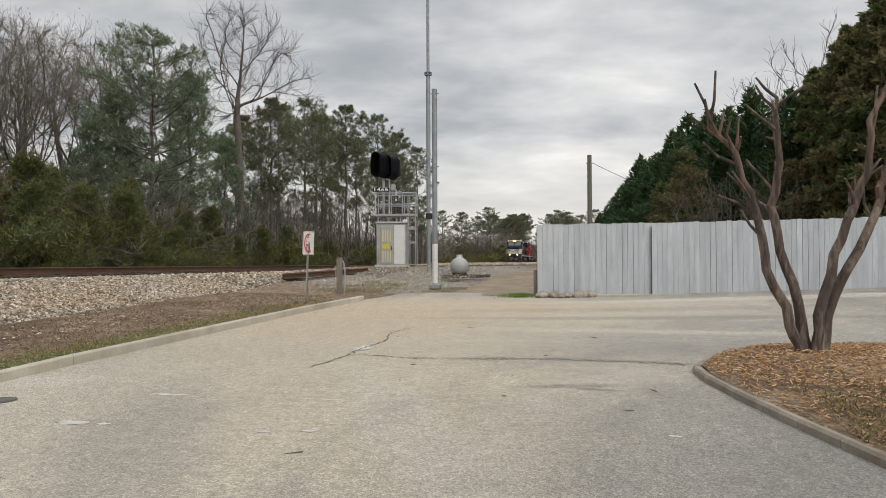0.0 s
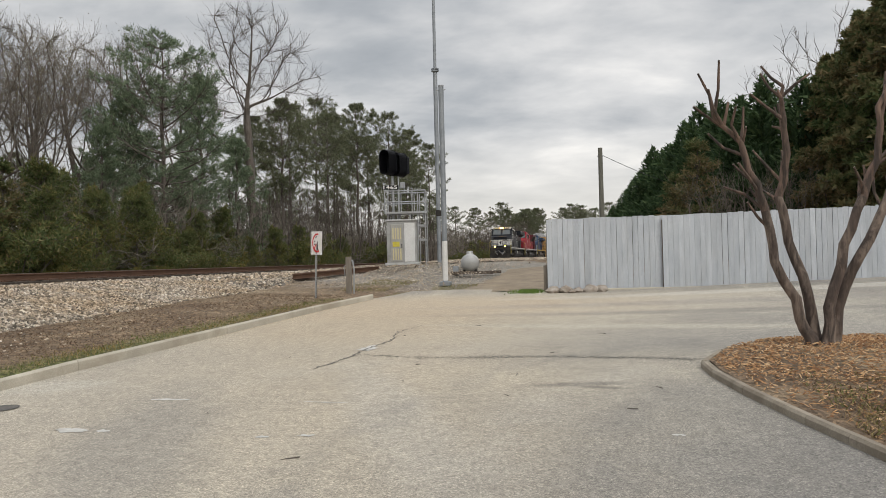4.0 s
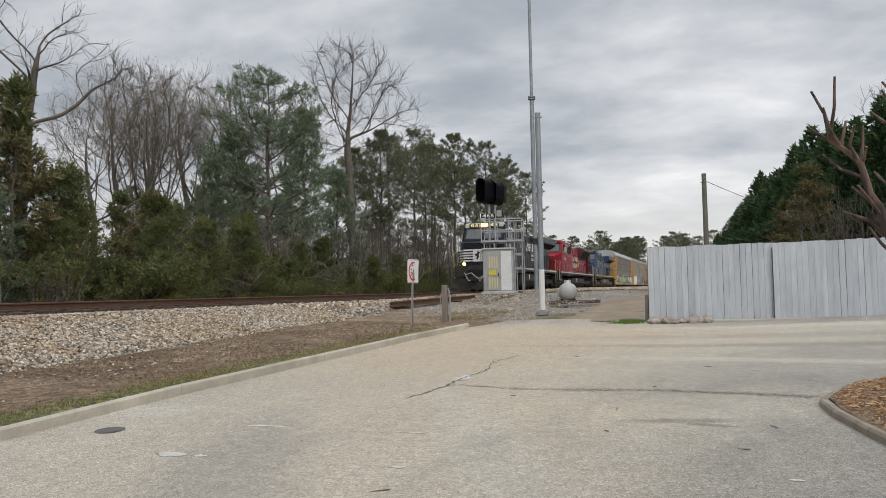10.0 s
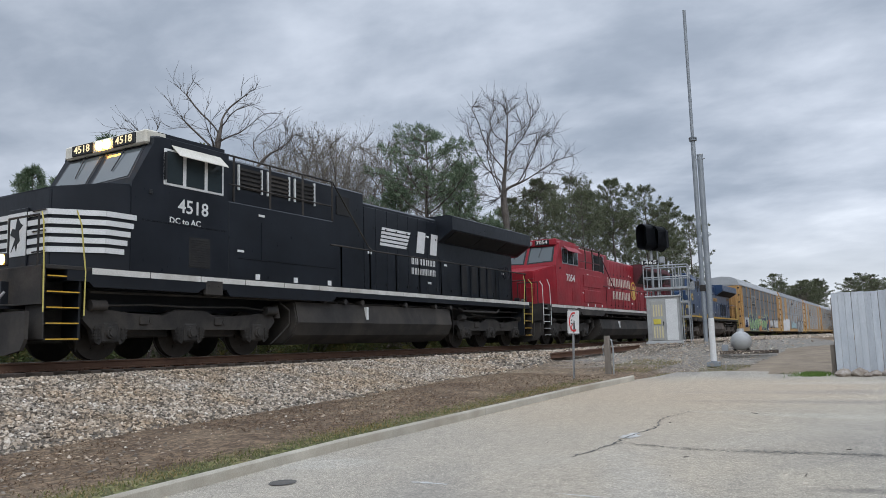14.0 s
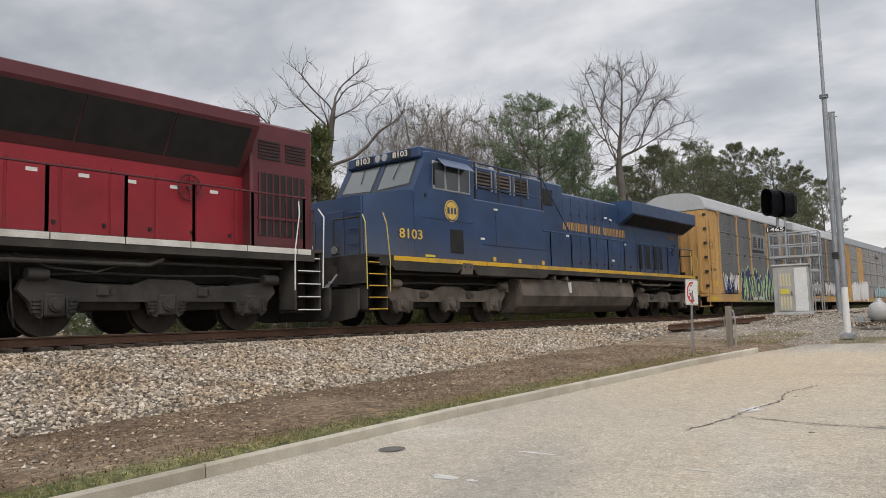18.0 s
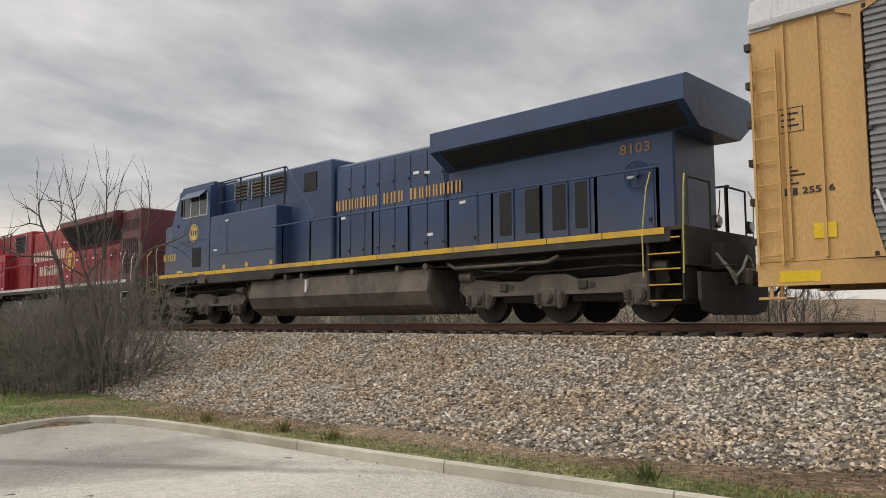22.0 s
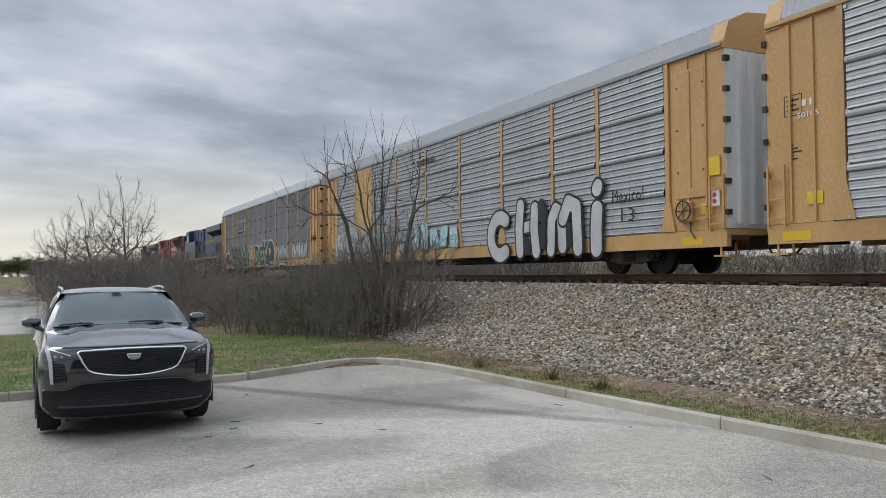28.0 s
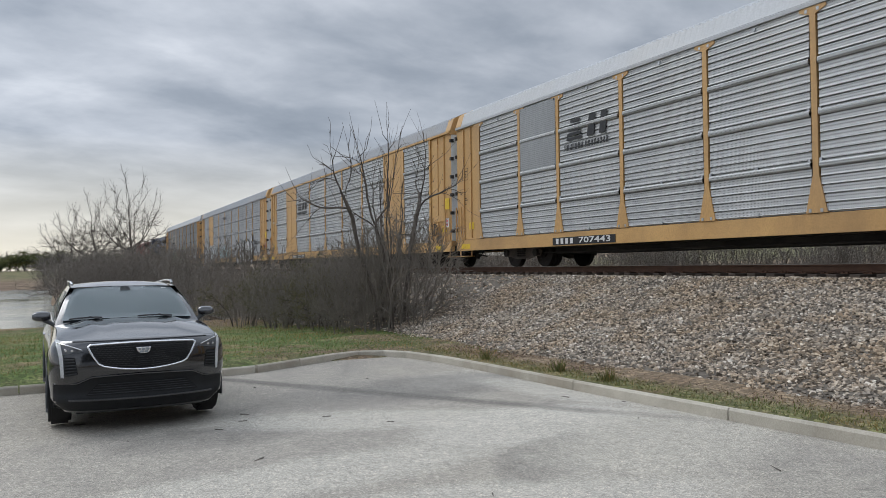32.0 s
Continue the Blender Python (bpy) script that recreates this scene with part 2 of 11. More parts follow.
def asphalt_material():
    m, nt, p = nodes_of("asphalt")
    chips = tex(nt, 125, kind="ShaderNodeTexVoronoi")
    mottle = tex(nt, 6.5, 7, 0.75, distortion=0.3)
    grain = tex(nt, 60, 4, 0.8)
    pebble = tex(nt, 16, 6, 0.8)
    mid = tex(nt, 1.1, 9, 0.72, distortion=0.4)
    wide = tex(nt, 0.13, 6, 0.6, stretch=(1.0, 0.55, 1), distortion=0.8)
    base = ramp(nt, wide.outputs[0], [(0.38, (0.235, 0.222, 0.204)), (0.50, (0.315, 0.296, 0.262)), (0.60, (0.39, 0.36, 0.305))])
    col = blend(nt, 1.0, base, ramp(nt, mid.outputs[0], [(0.3, (0.84, 0.84, 0.85)), (0.50, (1, 1, 1)), (0.70, (1.12, 1.11, 1.09))]), "MULTIPLY")
    # pale dusty sweeps, drawn out the way the cars drive
    spots = tex(nt, 38, kind="ShaderNodeTexVoronoi")
    streak = tex(nt, 0.55, 8, 0.66, stretch=(1.0, 0.16, 1), distortion=0.9)
    col = blend(nt, ramp(nt, streak.outputs[0], [(0.50, (0, 0, 0)), (0.66, (0.6,) * 3)]), col, (0.44, 0.405, 0.345))
    for args, colour, k in (((-3.0, -8.5, 8.0, 8.0, 0.35, 1.0), (0.355, 0.33, 0.29), 0.5), ((-4.2, -6.4, 1.3, 0.8, 1.3, 0.35, 15), (0.53, 0.505, 0.45), 0.6), ((-2.6, -4.2, 1.5, 0.6, 1.3, 0.35, -12), (0.53, 0.505, 0.45), 0.55), ((-5.2, -9.6, 1.2, 0.7, 1.3, 0.4, 30), (0.52, 0.49, 0.43), 0.5), ((-1.4, -7.4, 1.1, 0.5, 1.2, 0.4, 8), (0.20, 0.19, 0.175), 0.5), ((-3.6, -5.2, 0.9, 0.4, 1.6, 0.4, 40), (0.20, 0.19, 0.175), 0.5), ((-3.0, 12.5, 3.6, 6.5, 0.35, 1.0, 12), (0.45, 0.395, 0.305), 0.55), ((1.2, 4.4, 2.6, 3.6, 0.6, 0.6), (0.18, 0.175, 0.168), 0.5), ((0.4, 1.6, 3.4, 1.2, 0.8, 0.6), (0.44, 0.415, 0.37), 0.35), ((-0.9, 9.8, 3.2, 1.1, 0.8, 0.8, 4), (0.215, 0.205, 0.19), 0.35),
                            ((-3.4, 10.5, 2.2, 7.5, 0.5, 0.9, 16), (0.43, 0.375, 0.295), 0.65), ((-4.6, 6.0, 1.6, 4.0, 0.6, 0.9, 10), (0.40, 0.36, 0.30), 0.55), ((-1.0, 17.0, 5.0, 2.4, 0.5, 0.9), (0.46, 0.41, 0.335), 0.7),
                            ((-3.6, 16.6, 4.2, 2.6, 0.6, 0.7), (0.43, 0.345, 0.25), 0.65), ((-4.2, 13.2, 2.6, 2.2, 0.7, 0.8, 20), (0.42, 0.345, 0.255), 0.5), ((5.0, 19.2, 6.5, 0.5, 0.8, 0.7, 10), (0.52, 0.49, 0.435), 0.6), ((3.0, 16.5, 5.5, 0.5, 0.9, 0.7, 6), (0.27, 0.255, 0.235), 0.5), ((2.6, 11.4, 3.4, 1.4, 0.8, 0.7, 3), (0.27, 0.258, 0.24), 0.5), ((-5.9, 7.3, 0.75, 0.35, 2.0, 0.6, 20), (0.45, 0.425, 0.375), 0.6), ((-0.2, 3.9, 0.9, 0.5, 1.3, 0.7), (0.46, 0.43, 0.37), 0.6), ((-0.15, 7.75, 0.5, 0.10, 5.0, 0.8, 12), (0.125, 0.118, 0.108), 0.6), ((0.05, 7.6, 0.22, 0.06, 7.0, 0.8, -8), (0.125, 0.118, 0.108), 0.6),
                            ((-5.0, -5.4, 1.8, 0.9, 1.0, 0.6, 30), (0.45, 0.425, 0.37), 0.75), ((-3.2, -7.3, 2.4, 0.5, 1.0, 0.6, -24), (0.50, 0.475, 0.42), 0.7), ((-4.4, -9.2, 1.9, 0.9, 0.9, 0.6, 12), (0.16, 0.155, 0.148), 0.6), ((-5.8, -13.6, 0.9, 0.8, 1.2, 0.6), (0.45, 0.425, 0.37), 0.6),
                            ((-3.2, -9.6, 0.16, 4.0, 1.4, 0.9, 30), (0.14, 0.132, 0.122), 0.75), ((-1.6, -5.6, 1.7, 0.5, 1.2, 0.5, 8), (0.50, 0.475, 0.42), 0.65), ((-5.6, -8.0, 0.5, 1.6, 1.2, 0.5, 10), (0.50, 0.475, 0.42), 0.65), ((-6.3, -3.6, 0.5, 1.6, 1.2, 0.5, -10), (0.50, 0.475, 0.42), 0.65), ((-3.3, 5.2, 0.5, 2.2, 1.4, 0.8, 22), (0.22, 0.212, 0.20), 0.45), ((-1.7, 6.5, 0.35, 2.6, 1.4, 0.8, 24), (0.42, 0.395, 0.35), 0.45), ((0.6, 12.5, 2.6, 0.25, 1.2, 0.8, -6), (0.46, 0.425, 0.36), 0.6), ((2.2, 14.6, 4.5, 0.3, 1.0, 0.8, 3), (0.21, 0.20, 0.185), 0.5)):
        col = blend(nt, scaled(nt, blot(nt, *args, spread=True), k), col, colour)
    col = blend(nt, 1.0, col, ramp(nt, pebble.outputs[0], [(0.30, (0.88, 0.88, 0.88)), (0.5, (1, 1, 1)), (0.70, (1.10, 1.095, 1.085))]), "MULTIPLY")
    col = blend(nt, 1.0, col, ramp(nt, mottle.outputs[0], [(0.32, (0.86, 0.86, 0.86)), (0.5, (1, 1, 1)), (0.68, (1.10, 1.095, 1.09))]), "MULTIPLY")
    for x_, y_, r_, w_, c_, k_ in ((5.4, 5.6, 5.6, 0.22, (0.20, 0.193, 0.183), 0.45), (5.4, 5.6, 6.4, 0.28, (0.42, 0.39, 0.34), 0.45), (5.4, 5.6, 7.6, 0.2, (0.21, 0.203, 0.192), 0.4), (-9.0, 16.0, 9.2, 0.3, (0.42, 0.385, 0.325), 0.45), (3.0, -16.5, 8.6, 0.2, (0.19, 0.183, 0.172), 0.45), (2.0, 24.0, 5.0, 0.3, (0.44, 0.40, 0.33), 0.4)):
        col = blend(nt, scaled(nt, sweep(nt, x_, y_, r_, w_), k_), col, c_)
    sp = nt.nodes.new("ShaderNodeSeparateColor")
    nt.links.new(spots.outputs["Color"], sp.inputs[0])
    col = blend(nt, 1.0, col, ramp(nt, sp.outputs[1], [(0.0, (0.84,) * 3), (0.25, (0.97,) * 3), (0.75, (1.02,) * 3), (1.0, (1.17, 1.16, 1.14))]), "MULTIPLY")
    bw = nt.nodes.new("ShaderNodeSeparateColor")
    nt.links.new(chips.outputs["Color"], bw.inputs[0])
    col = blend(nt, 1.0, col, ramp(nt, bw.outputs[0], [(0.0, (0.60, 0.60, 0.60)), (0.45, (0.95, 0.95, 0.95)), (0.85, (1.12, 1.11, 1.09)), (1.0, (1.6, 1.58, 1.54))]), "MULTIPLY")
    col = blend(nt, 1.0, col, ramp(nt, grain.outputs[0], [(0.34, (0.82,) * 3), (0.5, (1, 1, 1)), (0.66, (1.14, 1.135, 1.12))]), "MULTIPLY")
    nt.links.new(col, p.inputs["Base Color"])
    p.inputs["Roughness"].default_value = 0.92
    p.inputs["Specular IOR Level"].default_value = 0.25
    bump(nt, p, grain.outputs[0], 0.6, 0.008)
    return m


def ground_material():
    m, nt, p = nodes_of("verge_ground")
    wide = tex(nt, 0.35, 6, 0.6, distortion=0.5)
    mid = tex(nt, 2.6, 6, 0.7)
    fine = tex(nt, 45, 4, 0.8)
    litter = tex(nt, 26, kind="ShaderNodeTexVoronoi", stretch=(1, 0.5, 1))
    base = ramp(nt, wide.outputs[0], [(0.38, (0.15, 0.108, 0.076)), (0.52, (0.22, 0.162, 0.112)), (0.64, (0.285, 0.222, 0.155))])
    # turf round the lake and in a ragged strip along the kerb
    turf = ramp(nt, tex(nt, 0.8, 6, 0.65).outputs[0], [(0.40, (0.085, 0.14, 0.036)), (0.54, (0.13, 0.175, 0.055)), (0.64, (0.235, 0.20, 0.105))])
    for args, k in (((6.0, -23.5, 16.5, 11.0, 0.8, 0.35), 0.9), ((-6.95, 0.0, 0.45, 14.0, 2.6, 0.7), 0.6), ((40.0, -215.0, 120, 60, 0.1, 0.4), 0.45), ((-200.0, -150.0, 90, 60, 0.1, 0.4), 0.5)):
        base = blend(nt, scaled(nt, blot(nt, *args), k), base, turf)
    # grey gravel pad round the signal and on beside the far track
    for args, k in (((-7.2, 31.5, 6.0, 8.0, 0.7, 0.5), 0.9), ((-6.5, 50.0, 6.5, 17.0, 0.5, 0.5), 0.85), ((-2.0, 46.0, 6.0, 17.0, 0.9, 0.6), 0.85)):
        base = blend(nt, scaled(nt, blot(nt, *args), k), base, (0.30, 0.283, 0.255))
    col = blend(nt, 1.0, base, ramp(nt, mid.outputs[0], [(0.3, (0.66,) * 3), (0.7, (1.2,) * 3)]), "MULTIPLY")
    bw = nt.nodes.new("ShaderNodeSeparateColor")
    nt.links.new(litter.outputs["Color"], bw.inputs[0])
    col = blend(nt, 1.0, col, ramp(nt, bw.outputs[0], [(0.0, (0.6,) * 3), (0.6, (1.0,) * 3), (1.0, (1.55, 1.5, 1.4))]), "MULTIPLY")
    col = blend(nt, 1.0, col, ramp(nt, fine.outputs[0], [(0.3, (0.6,) * 3), (0.7, (1.3,) * 3)]), "MULTIPLY")
    nt.links.new(col, p.inputs["Base Color"])
    p.inputs["Roughness"].default_value = 0.95
    p.inputs["Specular IOR Level"].default_value = 0.15
    bump(nt, p, fine.outputs[0], 0.7, 0.03)
    return m


M = {}
M["asphalt"] = asphalt_material()
M["ground"] = ground_material()
M["concrete"] = surf("kerb_concrete", (0.43, 0.395, 0.32), (0.57, 0.53, 0.44), 3.0, 60, 0.9, relief=0.4, dirt=(0.22, 0.19, 0.135), dirt_amount=0.6, vary=0.12)
# bed colour darkened to paint in the shade gaps between the loose stones
M["ballast_bed"] = surf("ballast_bed", (0.085, 0.072, 0.058), (0.19, 0.165, 0.135), 9, 30, 0.95, relief=0.7)
M["rail"] = surf("rusty_rail", (0.095, 0.05, 0.032), (0.15, 0.085, 0.055), 4.0, 60, 0.75, 0.3, relief=0.2)
M["rail_top"] = surf("polished_rail_head", (0.42, 0.40, 0.38), (0.52, 0.50, 0.47), 4.0, 60, 0.32, 1.0, relief=0.05)
M["tie"] = surf("creosoted_tie", (0.055, 0.042, 0.034), (0.12, 0.095, 0.075), 3.0, 45, 0.9, relief=0.5, vary=0.35, stretch=(1, 6, 6))
M["water"] = surf("lake_water", (0.10, 0.12, 0.12), (0.13, 0.15, 0.15), 0.2, 3.0, 0.12, relief=0.12, spec=0.8)
M["fence_paint"] = surf("pale_blue_grey_paint", (0.46, 0.50, 0.55), (0.60, 0.635, 0.675), 2.2, 50, 0.65, relief=0.15, dirt=(0.30, 0.31, 0.32), dirt_amount=0.35, vary=0.16, stretch=(3, 3, 0.5))
M["old_wood"] = surf("weathered_wood", (0.17, 0.145, 0.12), (0.30, 0.265, 0.225), 3.0, 50, 0.9, relief=0.5, stretch=(4, 4, 0.5))
M["galv"] = surf("galvanised_steel", (0.42, 0.44, 0.46), (0.55, 0.57, 0.59), 3.0, 40, 0.45, 0.75, relief=0.1, dirt=(0.33, 0.30, 0.27), dirt_amount=0.3)
M["pole_steel"] = surf("weathered_pole_steel", (0.25, 0.275, 0.30), (0.36, 0.385, 0.41), 3.0, 40, 0.55, 0.35, relief=0.1)
M["kerb"] = surf("weathered_kerb", (0.43, 0.395, 0.325), (0.62, 0.575, 0.485), 1.6, 70, 0.92, relief=0.5, dirt=(0.26, 0.215, 0.155), dirt_amount=0.5, vary=0.14)
M["old_kerb"] = surf("brown_stained_kerb", (0.25, 0.21, 0.16), (0.38, 0.335, 0.27), 3.0, 60, 0.9, relief=0.4, dirt=(0.14, 0.11, 0.08), dirt_amount=0.6, vary=0.12)
M["alu"] = surf("aluminium_sheet", (0.54, 0.55, 0.555), (0.68, 0.69, 0.69), 2.0, 40, 0.42, 0.6, relief=0.05, dirt=(0.44, 0.41, 0.36), dirt_amount=0.4)
M["white"] = surf("white_paint", (0.72, 0.72, 0.70), (0.80, 0.80, 0.79), 4, 60, 0.5, relief=0.05)
M["black"] = surf("black_paint", (0.012, 0.013, 0.015), (0.022, 0.023, 0.026), 3, 50, 0.5, relief=0.05)
M["sign_red"] = surf("sign_red", (0.60, 0.03, 0.035), (0.68, 0.04, 0.045), 5, 60, 0.4, relief=0.0)
M["yellow"] = surf("safety_yellow", (0.62, 0.52, 0.06), (0.70, 0.60, 0.10), 5, 60, 0.5, relief=0.05)
M["rubber"] = surf("tyre_rubber", (0.018, 0.018, 0.018), (0.03, 0.03, 0.03), 8, 60, 0.85, relief=0.2)
M["stone"] = surf("field_stone", (0.20, 0.15, 0.11), (0.48, 0.44, 0.39), 5, 40, 0.9, relief=0.6)
M["bark"] = surf("grey_brown_bark", (0.085, 0.072, 0.06), (0.175, 0.15, 0.13), 5, 40, 0.95, relief=0.6, stretch=(3, 3, 0.6))
M["myrtle"] = surf("peeling_myrtle_bark", (0.040, 0.031, 0.027), (0.13, 0.097, 0.08), 6, 30, 0.85, relief=0.6, stretch=(2.2, 2.2, 0.5), dirt=(0.33, 0.26, 0.21), dirt_amount=0.8)


# ---- mesh helpers ----
def mesh_ob(name, verts, faces, material, parent=None, smooth=False):
    me = bpy.data.meshes.new(name)
    me.from_pydata([tuple(v) for v in verts] if not isinstance(verts, np.ndarray) else verts.tolist(), [], faces if isinstance(faces, list) else faces.tolist())
    me.materials.append(material)
    if smooth:
        me.shade_smooth()
    ob = new(name, me)
    if parent:
        ob.parent = parent
    return ob


def part(name, bm, material, parent=None, label="", smooth=False):
    me = bpy.data.meshes.new(name)
    bm.to_mesh(me)
    bm.free()
    me.materials.append(material)
    if smooth:
        me.shade_smooth()
        me.set_sharp_from_angle(angle=radians(38))
    ob = new(name, me)
    if parent:
        ob.parent = parent
    if label:
        tagged(ob, label)
    return ob


def empty(name, m=None):
    ob = new(name)
    ob.empty_display_size = 0.2
    if m:
        ob.matrix_basis = m
    return ob


def box(bm, x0, x1, y0, y1, z0, z1, bevel=0.0, m=None):
    r = bmesh.ops.create_cube(bm, size=1.0)
    vs = r["verts"]
    for v in vs:
        v.co = Vector((x0 + (v.co.x + 0.5) * (x1 - x0), y0 + (v.co.y + 0.5) * (y1 - y0), z0 + (v.co.z + 0.5) * (z1 - z0)))
        if m:
            v.co = m @ v.co
    if bevel:
        es = list({e for v in vs for e in v.link_edges})
        bmesh.ops.bevel(bm, geom=es, offset=bevel, segments=1, affect="EDGES")
    return vs


def bx(x0, x1, y0, y1, z0, z1, bevel=0.0, m=None):
    bm = bmesh.new()
    box(bm, x0, x1, y0, y1, z0, z1, bevel, m)
    return bm


def rod(bm, p, q, r, r2=None, n=10, caps=True):
    p, q = Vector(p), Vector(q)
    d = q - p
    m = Matrix.Translation((p + q) / 2) @ d.to_track_quat("Z", "Y").to_matrix().to_4x4()
    bmesh.ops.create_cone(bm, cap_ends=caps, segments=n, radius1=r, radius2=r if r2 is None else r2, depth=d.length, matrix=m)


def rods(points, r, n=8):
    """A bent bar through points."""
    bm = bmesh.new()
    for a, b in zip(points, points[1:]):
        rod(bm, a, b, r, n=n)
    for a in points[1:-1]:
        bmesh.ops.create_icosphere(bm, subdivisions=1, radius=r * 1.02, matrix=Matrix.Translation(a))
    return bm


def prism(bm, outline, axis, a, b):
    """Extrude a closed outline (pairs) along an axis from a to b."""
    def at(u, v, w):
        return {"x": (w, u, v), "y": (u, w, v), "z": (u, v, w)}[axis]
    lo = [bm.verts.new(at(u, v, a)) for u, v in outline]
    hi = [bm.verts.new(at(u, v, b)) for u, v in outline]
    k = len(outline)
    fs = [bm.faces.new(lo), bm.faces.new(hi)]
    for i in range(k):
        fs.append(bm.faces.new((lo[i], lo[(i + 1) % k], hi[(i + 1) % k], hi[i])))
    bmesh.ops.recalc_face_normals(bm, faces=fs)
    return fs


def loft(bm, rings, close=True):
    """Skin a row of equal closed rings of points."""
    vs = [[bm.verts.new(p) for p in r] for r in rings]
    k = len(rings[0])
    fs = []
    for a, b in zip(vs, vs[1:]):
        for i in range(k):
            fs.append(bm.faces.new((a[i], a[(i + 1) % k], b[(i + 1) % k], b[i])))
    if close:
        fs += [bm.faces.new(vs[0]), bm.faces.new(vs[-1])]
    bmesh.ops.recalc_face_normals(bm, faces=fs)


def text_mesh(body, size, depth=0.004, width=None, spacing=1.0):
    """Letters as a mesh: x along the line, y up, flat in z, centred on the line's middle."""
    cu = bpy.data.curves.new("text", "FONT")
    cu.body, cu.size, cu.extrude, cu.align_x, cu.align_y, cu.resolution_u = body, size, depth, "CENTER", "CENTER", 2
    cu.space_character = spacing
    cu.offset = size * 0.012
    ob = bpy.data.objects.new("text", cu)
    scene.collection.objects.link(ob)
    bpy.context.view_layer.update()
    me = bpy.data.meshes.new_from_object(ob.evaluated_get(bpy.context.evaluated_depsgraph_get()))
    bpy.data.objects.remove(ob)
    if width:
        xs = [v.co.x for v in me.vertices]
        s, c = width / (max(xs) - min(xs)), (max(xs) + min(xs)) / 2
        for v in me.vertices:
            v.co.x = (v.co.x - c) * s
    return me


def lettering(name, body, size, m, material, parent, width=None, depth=0.004, spacing=1.0):
    me = text_mesh(body, size, depth, width, spacing)
    me.materials.clear()
    me.materials.append(material)
    ob = new(name, me)
    ob.parent = parent
    ob.matrix_basis = m
    return ob


def tubes(segs, sides=4):
    """Verts and faces of many tapered sticks: rows of (p, q, r0, r1)."""
    if not segs:
        return np.zeros((0, 3)), []
    P = np.array([s[0] for s in segs], float)
    Q = np.array([s[1] for s in segs], float)
    r0 = np.array([s[2] for s in segs])
    r1 = np.array([s[3] for s in segs])
    d = Q - P
    d /= np.linalg.norm(d, axis=1)[:, None] + 1e-9
    ref = np.where(np.abs(d[:, 2:3]) > 0.9, np.array([[1.0, 0, 0]]), np.array([[0, 0, 1.0]]))
    u = np.cross(d, ref)
    u /= np.linalg.norm(u, axis=1)[:, None] + 1e-9
    w = np.cross(d, u)
    V = []
    for k in range(sides):
        a = 2 * math.pi * k / sides
        o = u * math.cos(a) + w * math.sin(a)
        V.append(P + o * r0[:, None])
        V.append(Q + o * r1[:, None])
    n = len(segs)
    verts = np.stack(V, 1).reshape(-1, 3)
    base = np.arange(n)[:, None] * sides * 2
    F = []
    for k in range(sides):
        j = (k + 1) % sides
        F.append(np.concatenate([base + 2 * k, base + 2 * j, base + 2 * j + 1, base + 2 * k + 1], 1))
    return verts, np.concatenate(F)


def cards(centres, size, rng, normals=None, aspect=0.5, droop=0.0, tri=True):
    """Many small leaf or tuft blades at random turns: triangles round each centre."""
    n = len(centres)
    d = rng.normal(size=(n, 3)) if normals is None else normals + rng.normal(size=(n, 3)) * 0.45
    d[:, 2] -= droop
    d /= np.linalg.norm(d, axis=1)[:, None] + 1e-9
    e = np.cross(d, rng.normal(size=(n, 3)))
    e /= np.linalg.norm(e, axis=1)[:, None] + 1e-9
    s = size * rng.uniform(0.6, 1.4, (n, 1))
    a = centres - d * s * 0.5 + e * s * aspect * 0.5
    b = centres - d * s * 0.5 - e * s * aspect * 0.5
    c = centres + d * s * 0.6
    V = np.stack([a, b, c], 1).reshape(-1, 3)
    return V, np.arange(3 * n).reshape(-1, 3)


def join(*vf):
    V, F, k = [], [], 0
    for v, f in vf:
        if len(v):
            V.append(v)
            F += [tuple(i + k for i in face) for face in (f if isinstance(f, list) else f.tolist())]
            k += len(v)
    return np.concatenate(V), F

# ---- the lie of the land ----
TRACK_X, RAIL_Z = -14.8, 1.48


def kerb_x(y):
    """The kerb's line along the car park's west side."""
    return np.interp(y, [-9.0, 5.0, 9.0, 12.8, 16.5, 19.1, 24.0], [-6.68, -6.76, -6.76, -6.62, -6.4, -6.2, -5.8])


def lot_z(x, y):
    z = np.interp(y, [-60, -14, -8, -2, 3, 8, 12, 17, 21, 26, 31, 45], [-0.34, -0.30, -0.21, -0.075, 0.035, 0.215, 0.32, 0.48, 0.58, 0.82, 1.15, 1.2])
    return z + np.clip(x, 0, 12) * 0.018 * np.clip((np.asarray(y) - 8) / 12, 0, 1)


def smooth(a, b, v):
    t = np.clip((v - a) / (b - a), 0, 1)
    return t * t * (3 - 2 * t)


def toe_x(y):
    """How far the stone reaches from the track's middle on the near side."""
    return np.interp(y, [-30, -4, 0, 4, 30], [6.7, 6.7, 5.2, 4.6, 4.75])


def verge_z(x, y):
    """Soil between the kerb and the foot of the stone."""
    kx = kerb_x(y)
    z = lot_z(x, y) + 0.09 + 0.10 * np.clip((kx - 0.2 - np.asarray(x, float)) / 2.5, 0, 1)
    z = np.where(np.asarray(x) > kx - 0.1, lot_z(x, y) - 0.06, z)
    z = z - 0.55 * smooth(-17, -34, np.asarray(y, float))
    return np.where((np.asarray(y) < -15.0) & (np.asarray(x) > kx - 0.1), z + 0.14, z)


